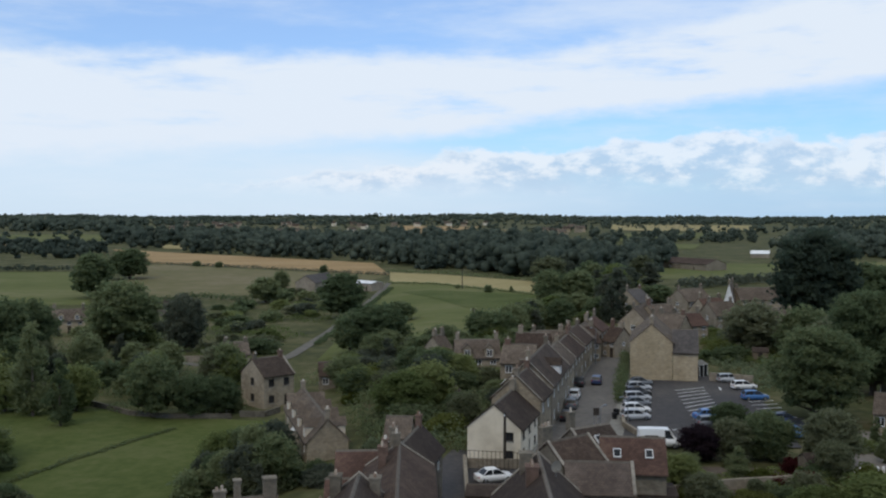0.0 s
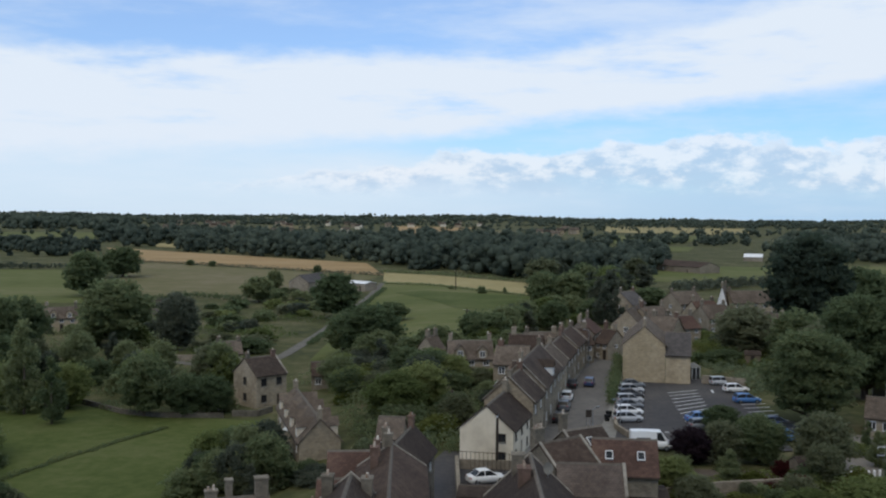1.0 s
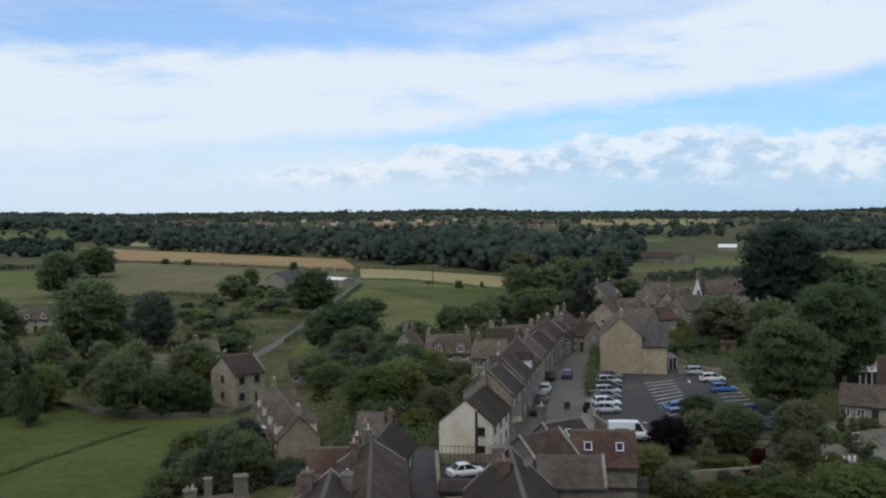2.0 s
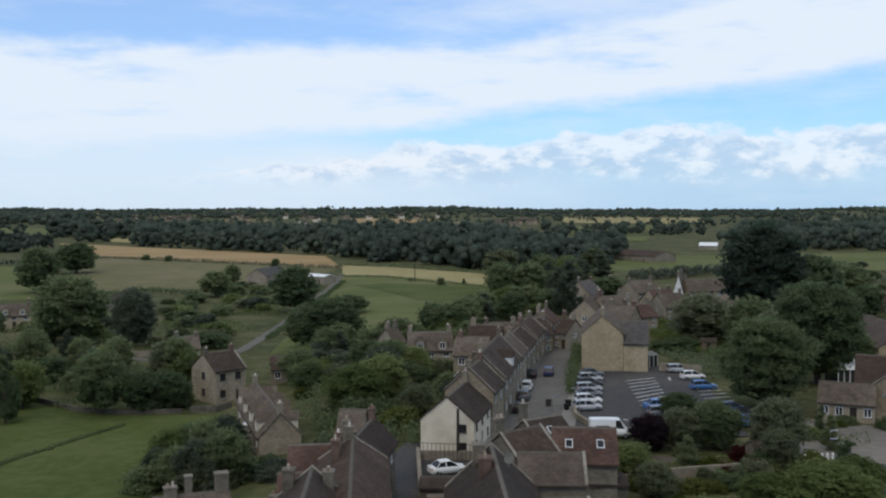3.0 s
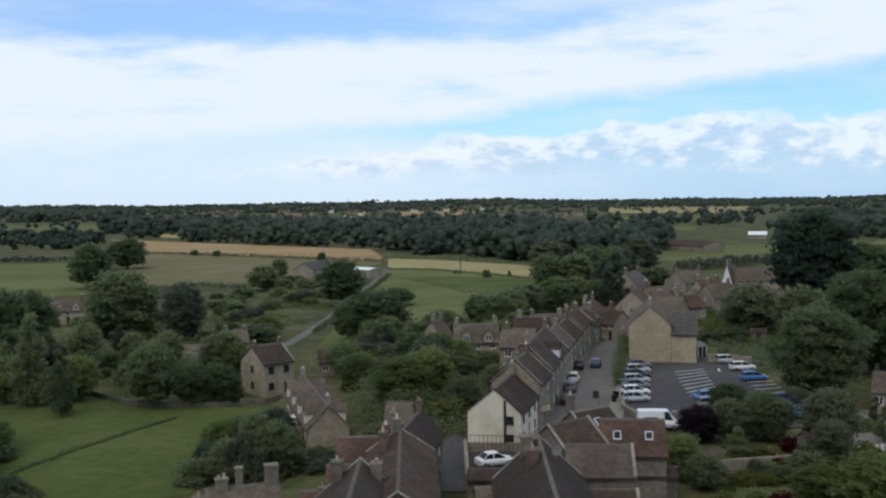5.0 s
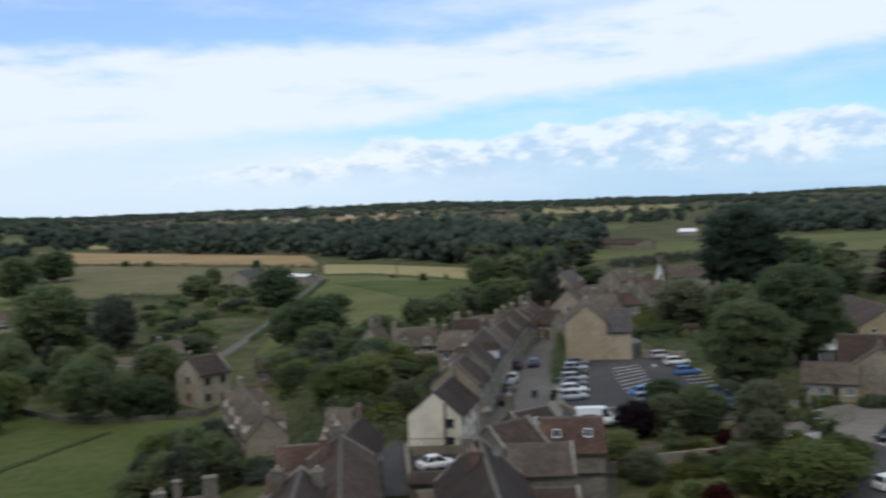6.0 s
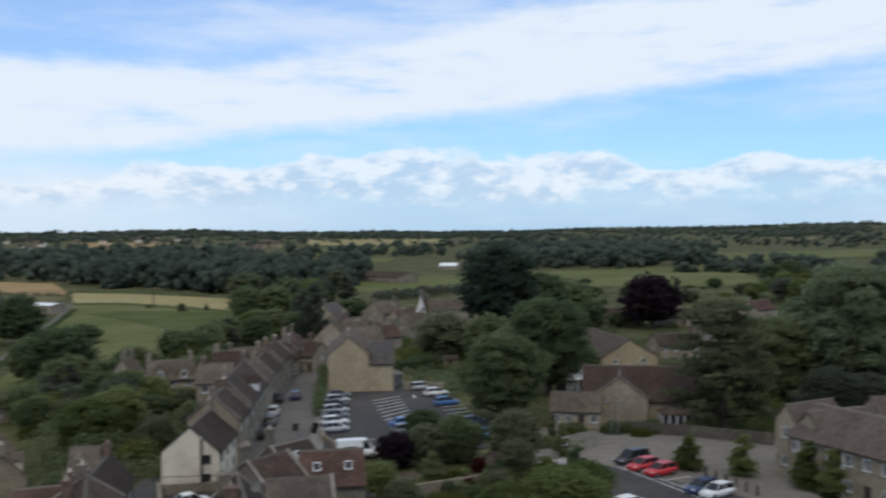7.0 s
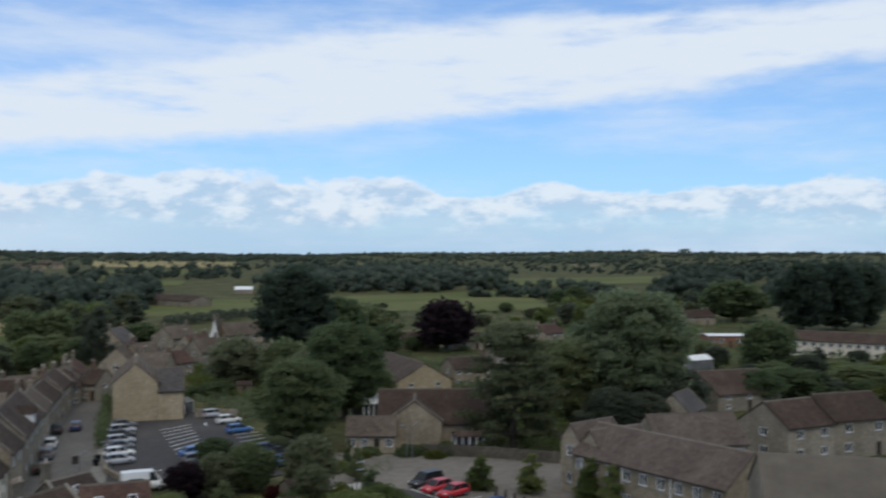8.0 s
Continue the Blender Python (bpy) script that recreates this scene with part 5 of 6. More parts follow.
house("limestone house with a grey roof", 71.03, 246.14, 17.58, 7.25, 8, 4.06, 2.94, M_STONE_GREY, M_TILE, TOWN_WIN)
house("house with a steep white-painted gable", 86.41, 287.96, 66, 7.92, 2.8, 4, 5, M_WHITE, M_TILE, (1, 1, 0, 0))
house("limestone terrace with a long grey roof", 94.44, 289.14, 8.71, 13.7, 8, 4.35, 3.15, M_STONE, M_TILE, (5, 5, 1, 1))
house("limestone house with a cream gable", 81.25, 232.07, -75.73, 9.93, 8, 3.77, 2.73, M_STONE, M_TILE, TOWN_WIN)
house("long low farm barns with grey roofs", 136.36, 526.45, -63.25, 38.7, 14, 3.48, 2.52, M_STONE_GREY, M_TILE_BROWN, (2, 0, 0, 0), storeys=1, chim=(), name="barn", category="barn")
house("white-roofed barn far beyond the town", 216.57, 655.4, -21.81, 12.15, 10, 2.9, 2.1, M_STONE_GREY, M_WHITE, (0, 0, 0, 0), storeys=1, chim=(), name="barn", category="barn")
house("stone farmhouse among dark trees", 79.85, 592.15, 46.64, 17.98, 10, 3.48, 2.52, M_STONE, M_TILE, TOWN_WIN)

# ---------------------------------------------------------------- the square and the houses round it
house("golden stone house with a broad gable", 94.62, 180.37, -98.6, 25.55, 11.5, 3.9, 3.3, M_STONE_GOLD, M_TILE_WARM, (9, 3, 0, 2), chim=())
house("stone hall with a broad brown roof", 75.5, 133.2, -27.07, 17.86, 13, 3.2, 4.3, M_STONE, M_TILE_BROWN, (3, 3, 0, 0), storeys=1, chim=(), name="hall", category="hall")
house("gabled stone porch wing of the hall", 70.3, 130.4, 61.62, 8, 8.2, 4.1, 2.9, M_STONE, M_TILE_BROWN, (0, 0, 0, 0), storeys=1, chim=(), name="wing", category="hall", coping=(-1,))
house("low stone front range with a tiled roof", 62.49, 129.39, -28.37, 7.16, 6, 2.6, 2.2, M_STONE, M_TILE, (4, 0, 0, 0), storeys=1, chim=(), name="wing", category="hall")
house("long limestone terrace with white casements", 76.88, 81.53, -83.74, 22.37, 9, 5.4, 3.1, M_STONE, M_TILE_WARM, (9, 8, 0, 1), chim=())
house("narrow gabled bay at the end of the terrace", 76.28, 94.85, 11.33, 8, 2.91, 6.6, 1.7, M_STONE, M_TILE_WARM, (0, 0, 1, 0), chim=(), name="gabled_bay", category="house", door=False)
house("narrow gabled bay at the end of the terrace", 76.68, 90.7, 0.81, 8, 3.36, 6.4, 1.7, M_STONE, M_TILE_WARM, (0, 0, 1, 0), chim=(), name="gabled_bay", category="house", door=False)
house("limestone terrace range behind with a brown roof", 90.13, 92.07, -19.39, 11.83, 9, 5.4, 3.1, M_STONE, M_TILE_WARM, (5, 5, 1, 1), chim=())
house("limestone terrace house with white windows under the eaves", 113.2, 95.9, -1, 9.9, 9, 5.2, 3.0, M_STONE_GREY, M_TILE_BROWN, (2, 2, 1, 0), chim=(), ww=1.4, door=False)
house("limestone terrace house with a taller brown roof", 123.7, 94.9, -9, 11.2, 9, 5.5, 3.1, M_STONE_GREY, M_TILE_BROWN, (2, 2, 0, 1), chim=(), ww=1.4)
house("large building with a plain grey roof", 69.84, 53.58, -42.07, 13.36, 16, 8, 4, M_STONE_GREY, M_LEAD, (3, 3, 0, 0), chim=())
house("stone bungalow with a brown roof", 141.45, 261.35, -4.49, 11.84, 8, 2.7, 2.3, M_STONE, M_TILE_BROWN, (3, 3, 0, 0), storeys=1)
house("long stone bungalow with a brown roof", 157.86, 252.17, -32.11, 19.91, 9, 2.7, 2.3, M_STONE, M_TILE_BROWN, (5, 5, 0, 0), storeys=1)
house("red-tiled stone house among trees", 189.12, 259.29, 20.28, 10.77, 7, 3.48, 2.52, M_STONE, M_TILE_RED, TOWN_WIN)
house("brown-roofed house before dark woods", 295.48, 299.42, -8.35, 14.93, 9, 3.48, 2.52, M_STONE_GREY, M_TILE_BROWN, (2, 2, 0, 0))
house("red-walled low building with a white fascia", 233.9, 222.71, -25.97, 14.54, 8, 3.6, 0.4, M_BRICK, M_WHITE, (5, 0, 0, 0), storeys=1, chim=(), ww=1.6)
house("house with a brown tiled roof", 141.5, 134.5, -8, 14.5, 13.5, 3.3, 3.5, M_STONE_GREY, M_TILE_BROWN, (3, 3, 0, 0), chim=())
house("small slate-roofed house with white barge boards", 114.0, 118.6, 28.34, 8.0, 6, 3.77, 2.73, M_STONE_GREY, M_SLATE, (1, 1, 0, 0), chim=(), coping=(1,))
house("long school building with many white windows", 240.87, 182.51, -63.64, 29.45, 10, 4.6, 2.4, M_RENDER, M_TILE_BROWN, (12, 0, 0, 0), chim=(), ww=2.0)

# ---------------------------------------------------------------- parked cars
SILVER, WHITE_P, BLACK_P, BLUE_P, GREY_P, RED_P, NAVY = (0.42, 0.43, 0.44), (0.75, 0.75, 0.73), (0.02, 0.02, 0.022), (0.06, 0.17, 0.4), (0.14, 0.15, 0.16), (0.5, 0.025, 0.035), (0.03, 0.05, 0.12)
for label, x, y, rgb, kind in (
        ("silver hatchback parked in a bay", 27.37, 135.84, SILVER, "hatch"), ("white car parked in a bay", 28.42, 140.6, WHITE_P, "hatch"), ("dark grey car parked in a bay", 29.45, 145.26, GREY_P, "saloon"),
        ("silver car parked in a bay", 30.46, 149.77, SILVER, "estate"), ("black car parked in a bay", 31.43, 154.08, BLACK_P, "hatch"), ("silver hatchback parked in a bay", 32.46, 158.64, SILVER, "hatch"),
        ("dark grey car parked by the wall", 33.65, 163.46, GREY_P, "saloon"), ("silver estate car parked beside a hedge", 49.92, 166.73, SILVER, "estate"), ("white-roofed blue car parked in a bay", 50.27, 159.77, WHITE_P, "hatch"),
        ("bright blue hatchback parked in a bay", 49.11, 150.51, BLUE_P, "hatch"), ("blue car parked in a middle bay", 37.69, 135.88, BLUE_P, "saloon"), ("grey car parked in a middle bay", 36.99, 131.35, GREY_P, "hatch"),
        ("dark blue people carrier parked in a bay", 47.56, 133.22, NAVY, "estate"), ("black car parked under a tree", 48.52, 128.99, BLACK_P, "hatch"), ("blue car parked under a tree", 46.05, 124.68, BLUE_P, "hatch")):
    car(label, x, y, 4, rgb, kind, group="cars in the car park")
car("white panel van parked on asphalt", 27.12, 119.58, -4, WHITE_P, "van", 5.4, 2.0, 2.4)
for label, x, y, rgb, kind in (
        ("dark car parked at the kerb", 17.62, 135.74, BLACK_P, "hatch"), ("grey-blue car parked at the kerb", 19.48, 144.62, GREY_P, "hatch"), ("white car parked at the kerb", 20.99, 152.32, WHITE_P, "hatch"),
        ("dark car parked at the kerb", 23.34, 163.57, BLACK_P, "saloon"), ("dark blue car standing in the street", 26.59, 165.46, NAVY, "hatch"), ("grey car far up the street", 35.48, 201.69, GREY_P, "hatch"), ("white car far up the street", 37.73, 206.68, WHITE_P, "hatch")):
    car(label, x, y, 77, rgb, kind, group="cars along the street")
car("white car parked behind the white house", 5.53, 103.9, 20, WHITE_P, "saloon")
car("black people carrier in the square", 58.28, 105.08, 195, BLACK_P, "estate", 4.7, 1.85, 1.75, group="cars in the square")
car("bright red car in the square", 58.01, 101.79, 195, RED_P, "hatch", group="cars in the square")
car("bright red hatchback in the square", 58.66, 98.92, 195, RED_P, "hatch", group="cars in the square")
car("dark blue car in the square", 58.97, 90.85, 195, NAVY, "hatch", group="cars in the square")
car("white hatchback in the square", 59.63, 88.89, 195, WHITE_P, "hatch", group="cars in the square")
car("white car parked by the hedge", 48.58, 87.73, 15, WHITE_P, "hatch", group="cars in the square")
car("white estate car parked by the hedge", 50.23, 84.91, 15, WHITE_P, "estate", group="cars in the square")

# ---------------------------------------------------------------- prominent trees
trees([(94.67, 243.87, 25.07, 19.81)], "dome", M_LEAF_YEW)
trees([(145.05, 249.16, 15.33, 17.89)], "broad", M_LEAF_PURPLE)
trees([(53.02, 135.55, 13.09, 13.09), (69.71, 154.92, 16.72, 13.68)], "great", M_LEAF)
trees([(72.46, 191.41, 10.94, 10.94), (123.31, 278.45, 15.29, 16.19)], "broad", M_LEAF)
trees([(65.56, 203.39, 10.78, 12.05), (44.55, 109.56, 6.8, 6.44)], "broad", M_LEAF_GREY)
trees([(38.37, 113.42, 5.8, 6.16), (38.97, 130.14, 3.68, 4.9)], "dome", M_LEAF)
trees([(30.65, 113.44, 4.27, 4.98)], "dome", M_LEAF_PURPLE)
trees([(34.34, 113.43, 5.02, 5.02)], "broad", M_LEAF_GREY)
trees([(113.0, 130.5, 22.5, 20.5)], "great", M_LEAF_MID)
trees([(104.36, 136.38, 13.83, 13.83)], "great", M_LEAF)
trees([(101.5, 121.0, 7.5, 9.0), (108.0, 120.5, 6.5, 8.5), (115.0, 124.0, 8.0, 10.0), (122.0, 127.5, 8.5, 10.5)], "dome", M_LEAF_DARK)
trees([(80.8, 119.0, 18.5, 13.8)], "tier", M_LEAF_GREY)
trees([(299.89, 247.31, 26.36, 18.34), (323.77, 250.78, 26.56, 19.31), (347.53, 255.6, 25.42, 17.8)], "dome", M_LEAF_YEW)
trees([(190.18, 167.05, 12.73, 13.48), (323.73, 303.34, 18.3, 28.76), (145.85, 130.14, 6.97, 9.3), (160.27, 134.91, 6.22, 14.92), (184.9, 135.94, 5.44, 13.6), (140.33, 298.74, 11.69, 17.53)], "broad", M_LEAF)
trees([(-137.43, 376.67, 17.5, 15.61), (-152.21, 466.44, 14.45, 19.08), (-67.07, 362.27, 9.57, 11.74), (-68.7, 407.56, 8.77, 6.34), (-32.96, 312.06, 14.47, 14.84), (-81.35, 242.1, 16.66, 16.96), (-93.68, 218.42, 14.11, 10.44), (-96.75, 210.19, 15.12, 10.99),
       (-47.69, 156.69, 10.32, 8.35), (-41.44, 182.43, 8.94, 7.37), (-37.07, 158.91, 6.46, 5.87), (-40.96, 157.57, 6.84, 6.84), (-14.95, 212.55, 11.14, 13.92), (-12.87, 275.8, 5.88, 9.15)], "broad", M_LEAF)
trees([(-63.26, 234.89, 13.86, 9.6)], "dome", M_LEAF_DARK)
trees([(55.03, 299.22, 13.3, 8.27), (51.74, 304.83, 10.59, 7.3), (87.39, 405.4, 9.78, 9.78)], "column", M_LEAF_DARK)
trees([(-67.75, 157.63, 15.41, 5.96), (-60.28, 150.35, 10.69, 4.47), (-79.35, 176.74, 10.4, 5.78)], "column", M_LEAF)
trees([(17.48, 366.53, 3.03, 3.46), (5.91, 386.82, 1.82, 2.28), (26.11, 366.47, 2.6, 1.73), (-62.89, 506.07, 4.51, 4.81), (-142.81, 556.33, 3.38, 4.73), (-127.79, 546.67, 3.31, 4.63)], "bush", M_LEAF)
trees([(44.69, 314.65, 11.26, 11.26), (34.49, 314.71, 11.22, 9.35), (33.87, 278.9, 6.64, 8.3), (12.18, 215.24, 7.93, 8.95), (19.81, 238.26, 7.08, 8.5), (67.54, 304.74, 7.37, 11.06)], "broad", M_LEAF)

# garden trees and shrubs
MIXED = [("broad", M_LEAF), ("broad", M_LEAF), ("broad", M_LEAF_LIGHT), ("broad", M_LEAF_GREY), ("bush", M_LEAF_YELLOW), ("bush", M_LEAF), ("bush", M_LEAF_LIGHT), ("broad", M_LEAF_DARK), ("bush", M_LEAF_GREY), ("column", M_LEAF_DARK)]
GARDEN = [("bush", M_LEAF), ("bush", M_LEAF_LIGHT), ("bush", M_LEAF_YELLOW), ("broad", M_LEAF_LIGHT), ("broad", M_LEAF_GREY), ("column", M_LEAF), ("bush", M_LEAF_RED), ("bush", M_LEAF_GREY)]
LOW = [("bush", M_LEAF), ("bush", M_LEAF_LIGHT), ("bush", M_LEAF_DARK), ("bush", M_LEAF_GREY), ("bush", M_LEAF)]
scatter([(-11.21, 131.31), (2.49, 117.62), (15.79, 171.43), (-21.16, 194.45)], 43, 5.5, 6, 51, MIXED)
scatter([(-23.51, 177.37), (10.97, 160.18), (20.36, 207.89), (-17.5, 205.52)], 46, 5, 6, 52, MIXED)
scatter([(-79.44, 159.02), (-34.25, 158.9), (-43.55, 202.37), (-123.4, 247.64)], 40, 7.5, 6, 53, MIXED)
scatter([(-137.81, 237.17), (-67.72, 236.9), (-85.86, 300.68), (-182.28, 314.08)], 32, 5, 6, 54, MIXED)
scatter([(-63.72, 218.32), (-34.13, 236.78), (-37.41, 344.66), (-83.99, 344.04)], 24, 5, 7, 55, LOW)
scatter([(-55.02, 317.25), (-36.32, 317.28), (-55.12, 437.09), (-70.79, 422.97)], 18, 6, 8, 56, LOW)
scatter([(6.72, 203.61), (24.73, 238.24), (38.81, 304.9), (21.74, 271.24)], 20, 5.5, 6, 57, MIXED)
scatter([(32.64, 314.72), (64.56, 336.1), (102.42, 462.61), (43.86, 423.2)], 32, 9, 9, 58, MIXED)
scatter([(26.37, 109.6), (34.02, 94.59), (47.22, 102.6), (47.51, 120.44)], 20, 3.4, 3.2, 59, GARDEN)
scatter([(17.74, 94.62), (30.48, 84.65), (36.12, 100.49), (25.24, 104.86)], 20, 3, 2.8, 60, GARDEN)
scatter([(36.24, 105.5), (46.66, 91.96), (55.54, 117.98), (49.39, 133.96)], 18, 4.2, 4, 61, GARDEN)
scatter([(51.56, 191.48), (65.94, 184.21), (99.54, 278.57), (74.93, 278.69)], 25, 4, 5, 62, LOW)
scatter([(60.24, 165.47), (83.68, 165.4), (140.51, 278.36), (101.18, 278.56)], 21, 8, 8, 63, MIXED)
scatter([(111.73, 269.69), (150.5, 215.66), (311.12, 429.89), (198.94, 480.59)], 43, 4, 5.5, 64, MIXED)
scatter([(105.7, 151.39), (156.11, 141.56), (275.63, 232.13), (210.51, 290.79)], 43, 5, 6, 65, MIXED)
scatter([(210.51, 290.79), (264.5, 264.52), (436.08, 436.22), (327.58, 452.64)], 43, 9, 9, 66, MIXED)
scatter([(155.05, 142.11), (180.78, 111.67), (245.94, 151.95), (204.96, 187.9)], 36, 4.5, 7, 67, MIXED)
scatter([(-29.7, 108.6), (-16.9, 102.0), (-19.5, 122.8), (-28.8, 124.9)], 24, 5.0, 4.6, 68, MIXED)
scatter([(-52.28, 101.82), (-44.41, 101.8), (-57.13, 127.78), (-68.62, 133.99)], 10, 5, 6, 69, MIXED)
scatter([(-23.47, 130.19), (-13.7, 107.75), (-15.86, 124.96), (-25.32, 145.34)], 10, 3, 4, 70, LOW)

trees([(8.64, 222.09, 7.25, 6.85), (16.21, 227.22, 8.1, 8.1), (-2.74, 192.16, 5.14, 6.86), (-21.65, 223.37, 9.33, 8), (23.64, 257, 6.87, 7.64)], "broad", M_LEAF)
trees([(12.02, 212.43, 5.05, 6.31), (-0.44, 181.02, 4.31, 6.47)], "broad", M_LEAF_LIGHT)

# ---------------------------------------------------------------- undergrowth in the gardens
def undergrowth(corners, count, h, w, seed, mat):
    spots = [q for q in belt(corners, count, h, w, seed) if free_spot(q[0], q[1], 0.6)]
    leaf_stuff("undergrowth", spots, mat, "tangled low shrubs and nettles between trees", 44, 0.35, "shrubs")


undergrowth([(-10.91, 127.78), (2.44, 114.84), (15.79, 171.43), (-21.16, 194.45)], 260, 2.2, 3.5, 81, M_LEAF)
undergrowth([(-25.87, 179.2), (11.34, 165.62), (21.26, 217.11), (-21.16, 218.26)], 300, 2.2, 3.6, 82, M_LEAF)
undergrowth([(-81.33, 159.02), (-33.96, 157.55), (-44.35, 206.12), (-126.33, 247.65)], 190, 1.7, 3.4, 83, M_LEAF)
undergrowth([(-132.2, 227.47), (-64.97, 227.23), (-83.66, 292.94), (-182.28, 314.08)], 150, 2.2, 4.5, 84, M_LEAF)
undergrowth([(-63.72, 218.32), (-34.13, 236.78), (-35.4, 326.08), (-82.62, 338.41)], 60, 1.6, 5, 85, M_LEAF_LIGHT)
undergrowth([(25.79, 107.18), (25.45, 84.66), (46.93, 94.57), (49.65, 120.43)], 60, 0.9, 1.5, 86, M_LEAF_LIGHT)
undergrowth([(24.71, 102.64), (30.48, 84.65), (44.35, 89.33), (46.5, 109.56)], 16, 0.9, 1.6, 96, M_LEAF_YELLOW)
undergrowth([(51.56, 191.48), (64.6, 177.51), (101.18, 278.56), (74.93, 278.69)], 200, 1.6, 3, 87, M_LEAF_LIGHT)
undergrowth([(100.02, 241.38), (136.08, 194.96), (281.84, 389.4), (189.39, 457.5)], 200, 1.1, 3, 88, M_LEAF)
undergrowth([(102.83, 152.91), (153, 138.74), (379.89, 319.98), (268.82, 371.41)], 420, 2.4, 5, 89, M_LEAF)
undergrowth([(155.05, 142.11), (180.78, 111.67), (290.91, 179.75), (261.01, 239.33)], 300, 2.4, 5, 90, M_LEAF)

# ---------------------------------------------------------------- car park markings
def marking(points, width, lift=0.2):
    return strip("bay_line", points, width, M_LINE, "white painted bay line on asphalt", lift, "marking", 3.0)


def bay_rows(a, b, c, d, n):
    """n bay lines between the side a to b and the side d to c."""
    for i in range(n):
        q = i / (n - 1)
        marking([(a[0] + (b[0] - a[0]) * q, a[1] + (b[1] - a[1]) * q), (d[0] + (c[0] - d[0]) * q, d[1] + (c[1] - d[1]) * q)], 0.24)


bay_rows((38.47, 158.46), (34.45, 127.3), (39.76, 132.55), (44, 161.08), 12)
bay_rows((48.46, 154.63), (45.15, 131.2), (49.85, 132.97), (52.45, 155.2), 9)
marking([(31.01, 129.08), (31.62, 129.01)], 0.3)
marking([(46.62, 161.32), (46.13, 158.62)], 0.3)
for k in (0, 1, 2, 3):
    marking([(57.41, 96.26), (61.35, 96.82)] if k == 0 else [(58.11, 93.64), (61.88, 93.94)] if k == 1 else [(57.91, 89.62), (62.01, 90.18)] if k == 2 else [(57.78, 85.88), (62.39, 86.59)], 0.16, 0.26)
for off in (0.0, 0.5):
    marking([(56.49, 104.21), (57.99, 93.67), (59.12, 81.24)] if off == 0.0 else [(55.6, 103.92), (56.94, 93.05), (57.96, 80.48)], 0.16, 0.26)

# ---------------------------------------------------------------- walls, hedges and fences
def garden_wall(points, h, label="low dry-stone garden wall", mat=None, thick=0.4):
    V, Fc = [], []
    for (ax, ay), (bx, by) in zip(points, points[1:]):
        L = math.hypot(bx - ax, by - ay)
        k = max(1, int(L / 3))
        nx, ny = -(by - ay) / L * thick / 2, (bx - ax) / L * thick / 2
        for i in range(k):
            x0, y0 = ax + (bx - ax) * i / k, ay + (by - ay) * i / k
            x1, y1 = ax + (bx - ax) * (i + 1) / k, ay + (by - ay) * (i + 1) / k
            z0, z1 = hgt(x0, y0), hgt(x1, y1)
            b = len(V)
            V += [(x0 - nx, y0 - ny, z0 - 0.3), (x1 - nx, y1 - ny, z1 - 0.3), (x1 + nx, y1 + ny, z1 - 0.3), (x0 + nx, y0 + ny, z0 - 0.3),
                  (x0 - nx, y0 - ny, z0 + h), (x1 - nx, y1 - ny, z1 + h), (x1 + nx, y1 + ny, z1 + h), (x0 + nx, y0 + ny, z0 + h)]
            Fc += [(b, b + 3, b + 2, b + 1), (b + 4, b + 5, b + 6, b + 7), (b, b + 1, b + 5, b + 4), (b + 1, b + 2, b + 6, b + 5), (b + 2, b + 3, b + 7, b + 6), (b + 3, b, b + 4, b + 7)]
    ob = part("garden_wall", V, Fc, mat or M_STONE_GREY, None)
    return tagged(ob, label, "wall")


garden_wall([(-34.5, 155.78), (-44.65, 155.8), (-51.98, 158.49), (-63.27, 168.64), (-80.8, 188.75)], 0.9, "dark dry-stone wall along the meadow edge", M_STONE_DARK)
garden_wall([(-33.49, 157.53), (-29.09, 156.46), (-27.24, 159.19)], 1.0, "limestone garden wall before a house", M_STONE_DARK)
garden_wall([(25.96, 138.39), (24.77, 130.83), (25.56, 126.18), (26.48, 124.74)], 0.9, "low limestone wall at the car park entrance")
garden_wall([(46.9, 168.32), (53.38, 164.52)], 1.6, "limestone wall behind the car park")
garden_wall([(2.47, 109.9), (2.42, 99.05), (2.43, 91.5)], 1.6, "stone wall beside the side street")
garden_wall([(2.79, 109.87), (8.96, 109.26)], 1.2, "low stone wall with railings", M_STONE_GREY)
garden_wall([(-63.23, 216.62), (-52.11, 218.28)], 1.4, "stone wall beside the lane")
garden_wall([(66.79, 121.86), (74.52, 115.06), (80.8, 107.47)], 1.7, "brown stone wall along the square", M_STONE_DARK)
garden_wall([(23.71, 98.46), (30.28, 100.92), (38.7, 102.61)], 1.2, "stone wall between gardens")
hedge("hedge", [(36.53, 191.53), (32.62, 172.59), (29.24, 157.54), (26.71, 146.64)], 2.4, 1.3, M_LEAF, "tall ragged green hedge between street and car park", 70, 0.26, 0.5)
hedge("hedge", [(-306.83, 503.94), (-198.49, 515.41)], 3.0, 4, M_LEAF_DARK, "dark clipped field hedge", 30, 0.8)
hedge("hedge", [(-185.34, 578.72), (-151.58, 567.11), (-94.78, 529.45), (-27.15, 490.13)], 1.8, 3, M_LEAF_DARK, "thin field hedge below the tan field", 16, 0.6)
hedge("hedge", [(-24.47, 441.55), (35.33, 350.7)], 1.0, 2, M_LEAF, "low hedge below the pale field", 14, 0.5)
hedge("hedge", [(-28.44, 513.62), (42.98, 426.89)], 2.0, 3, M_LEAF, "hedge above the pale field", 16, 0.6)
hedge("hedge", [(-32.4, 244.92), (-30.68, 267.87), (-27.9, 328.42), (-22.27, 410.48)], 1.2, 1.6, M_LEAF, "hedge along the farm lane", 30, 0.35)
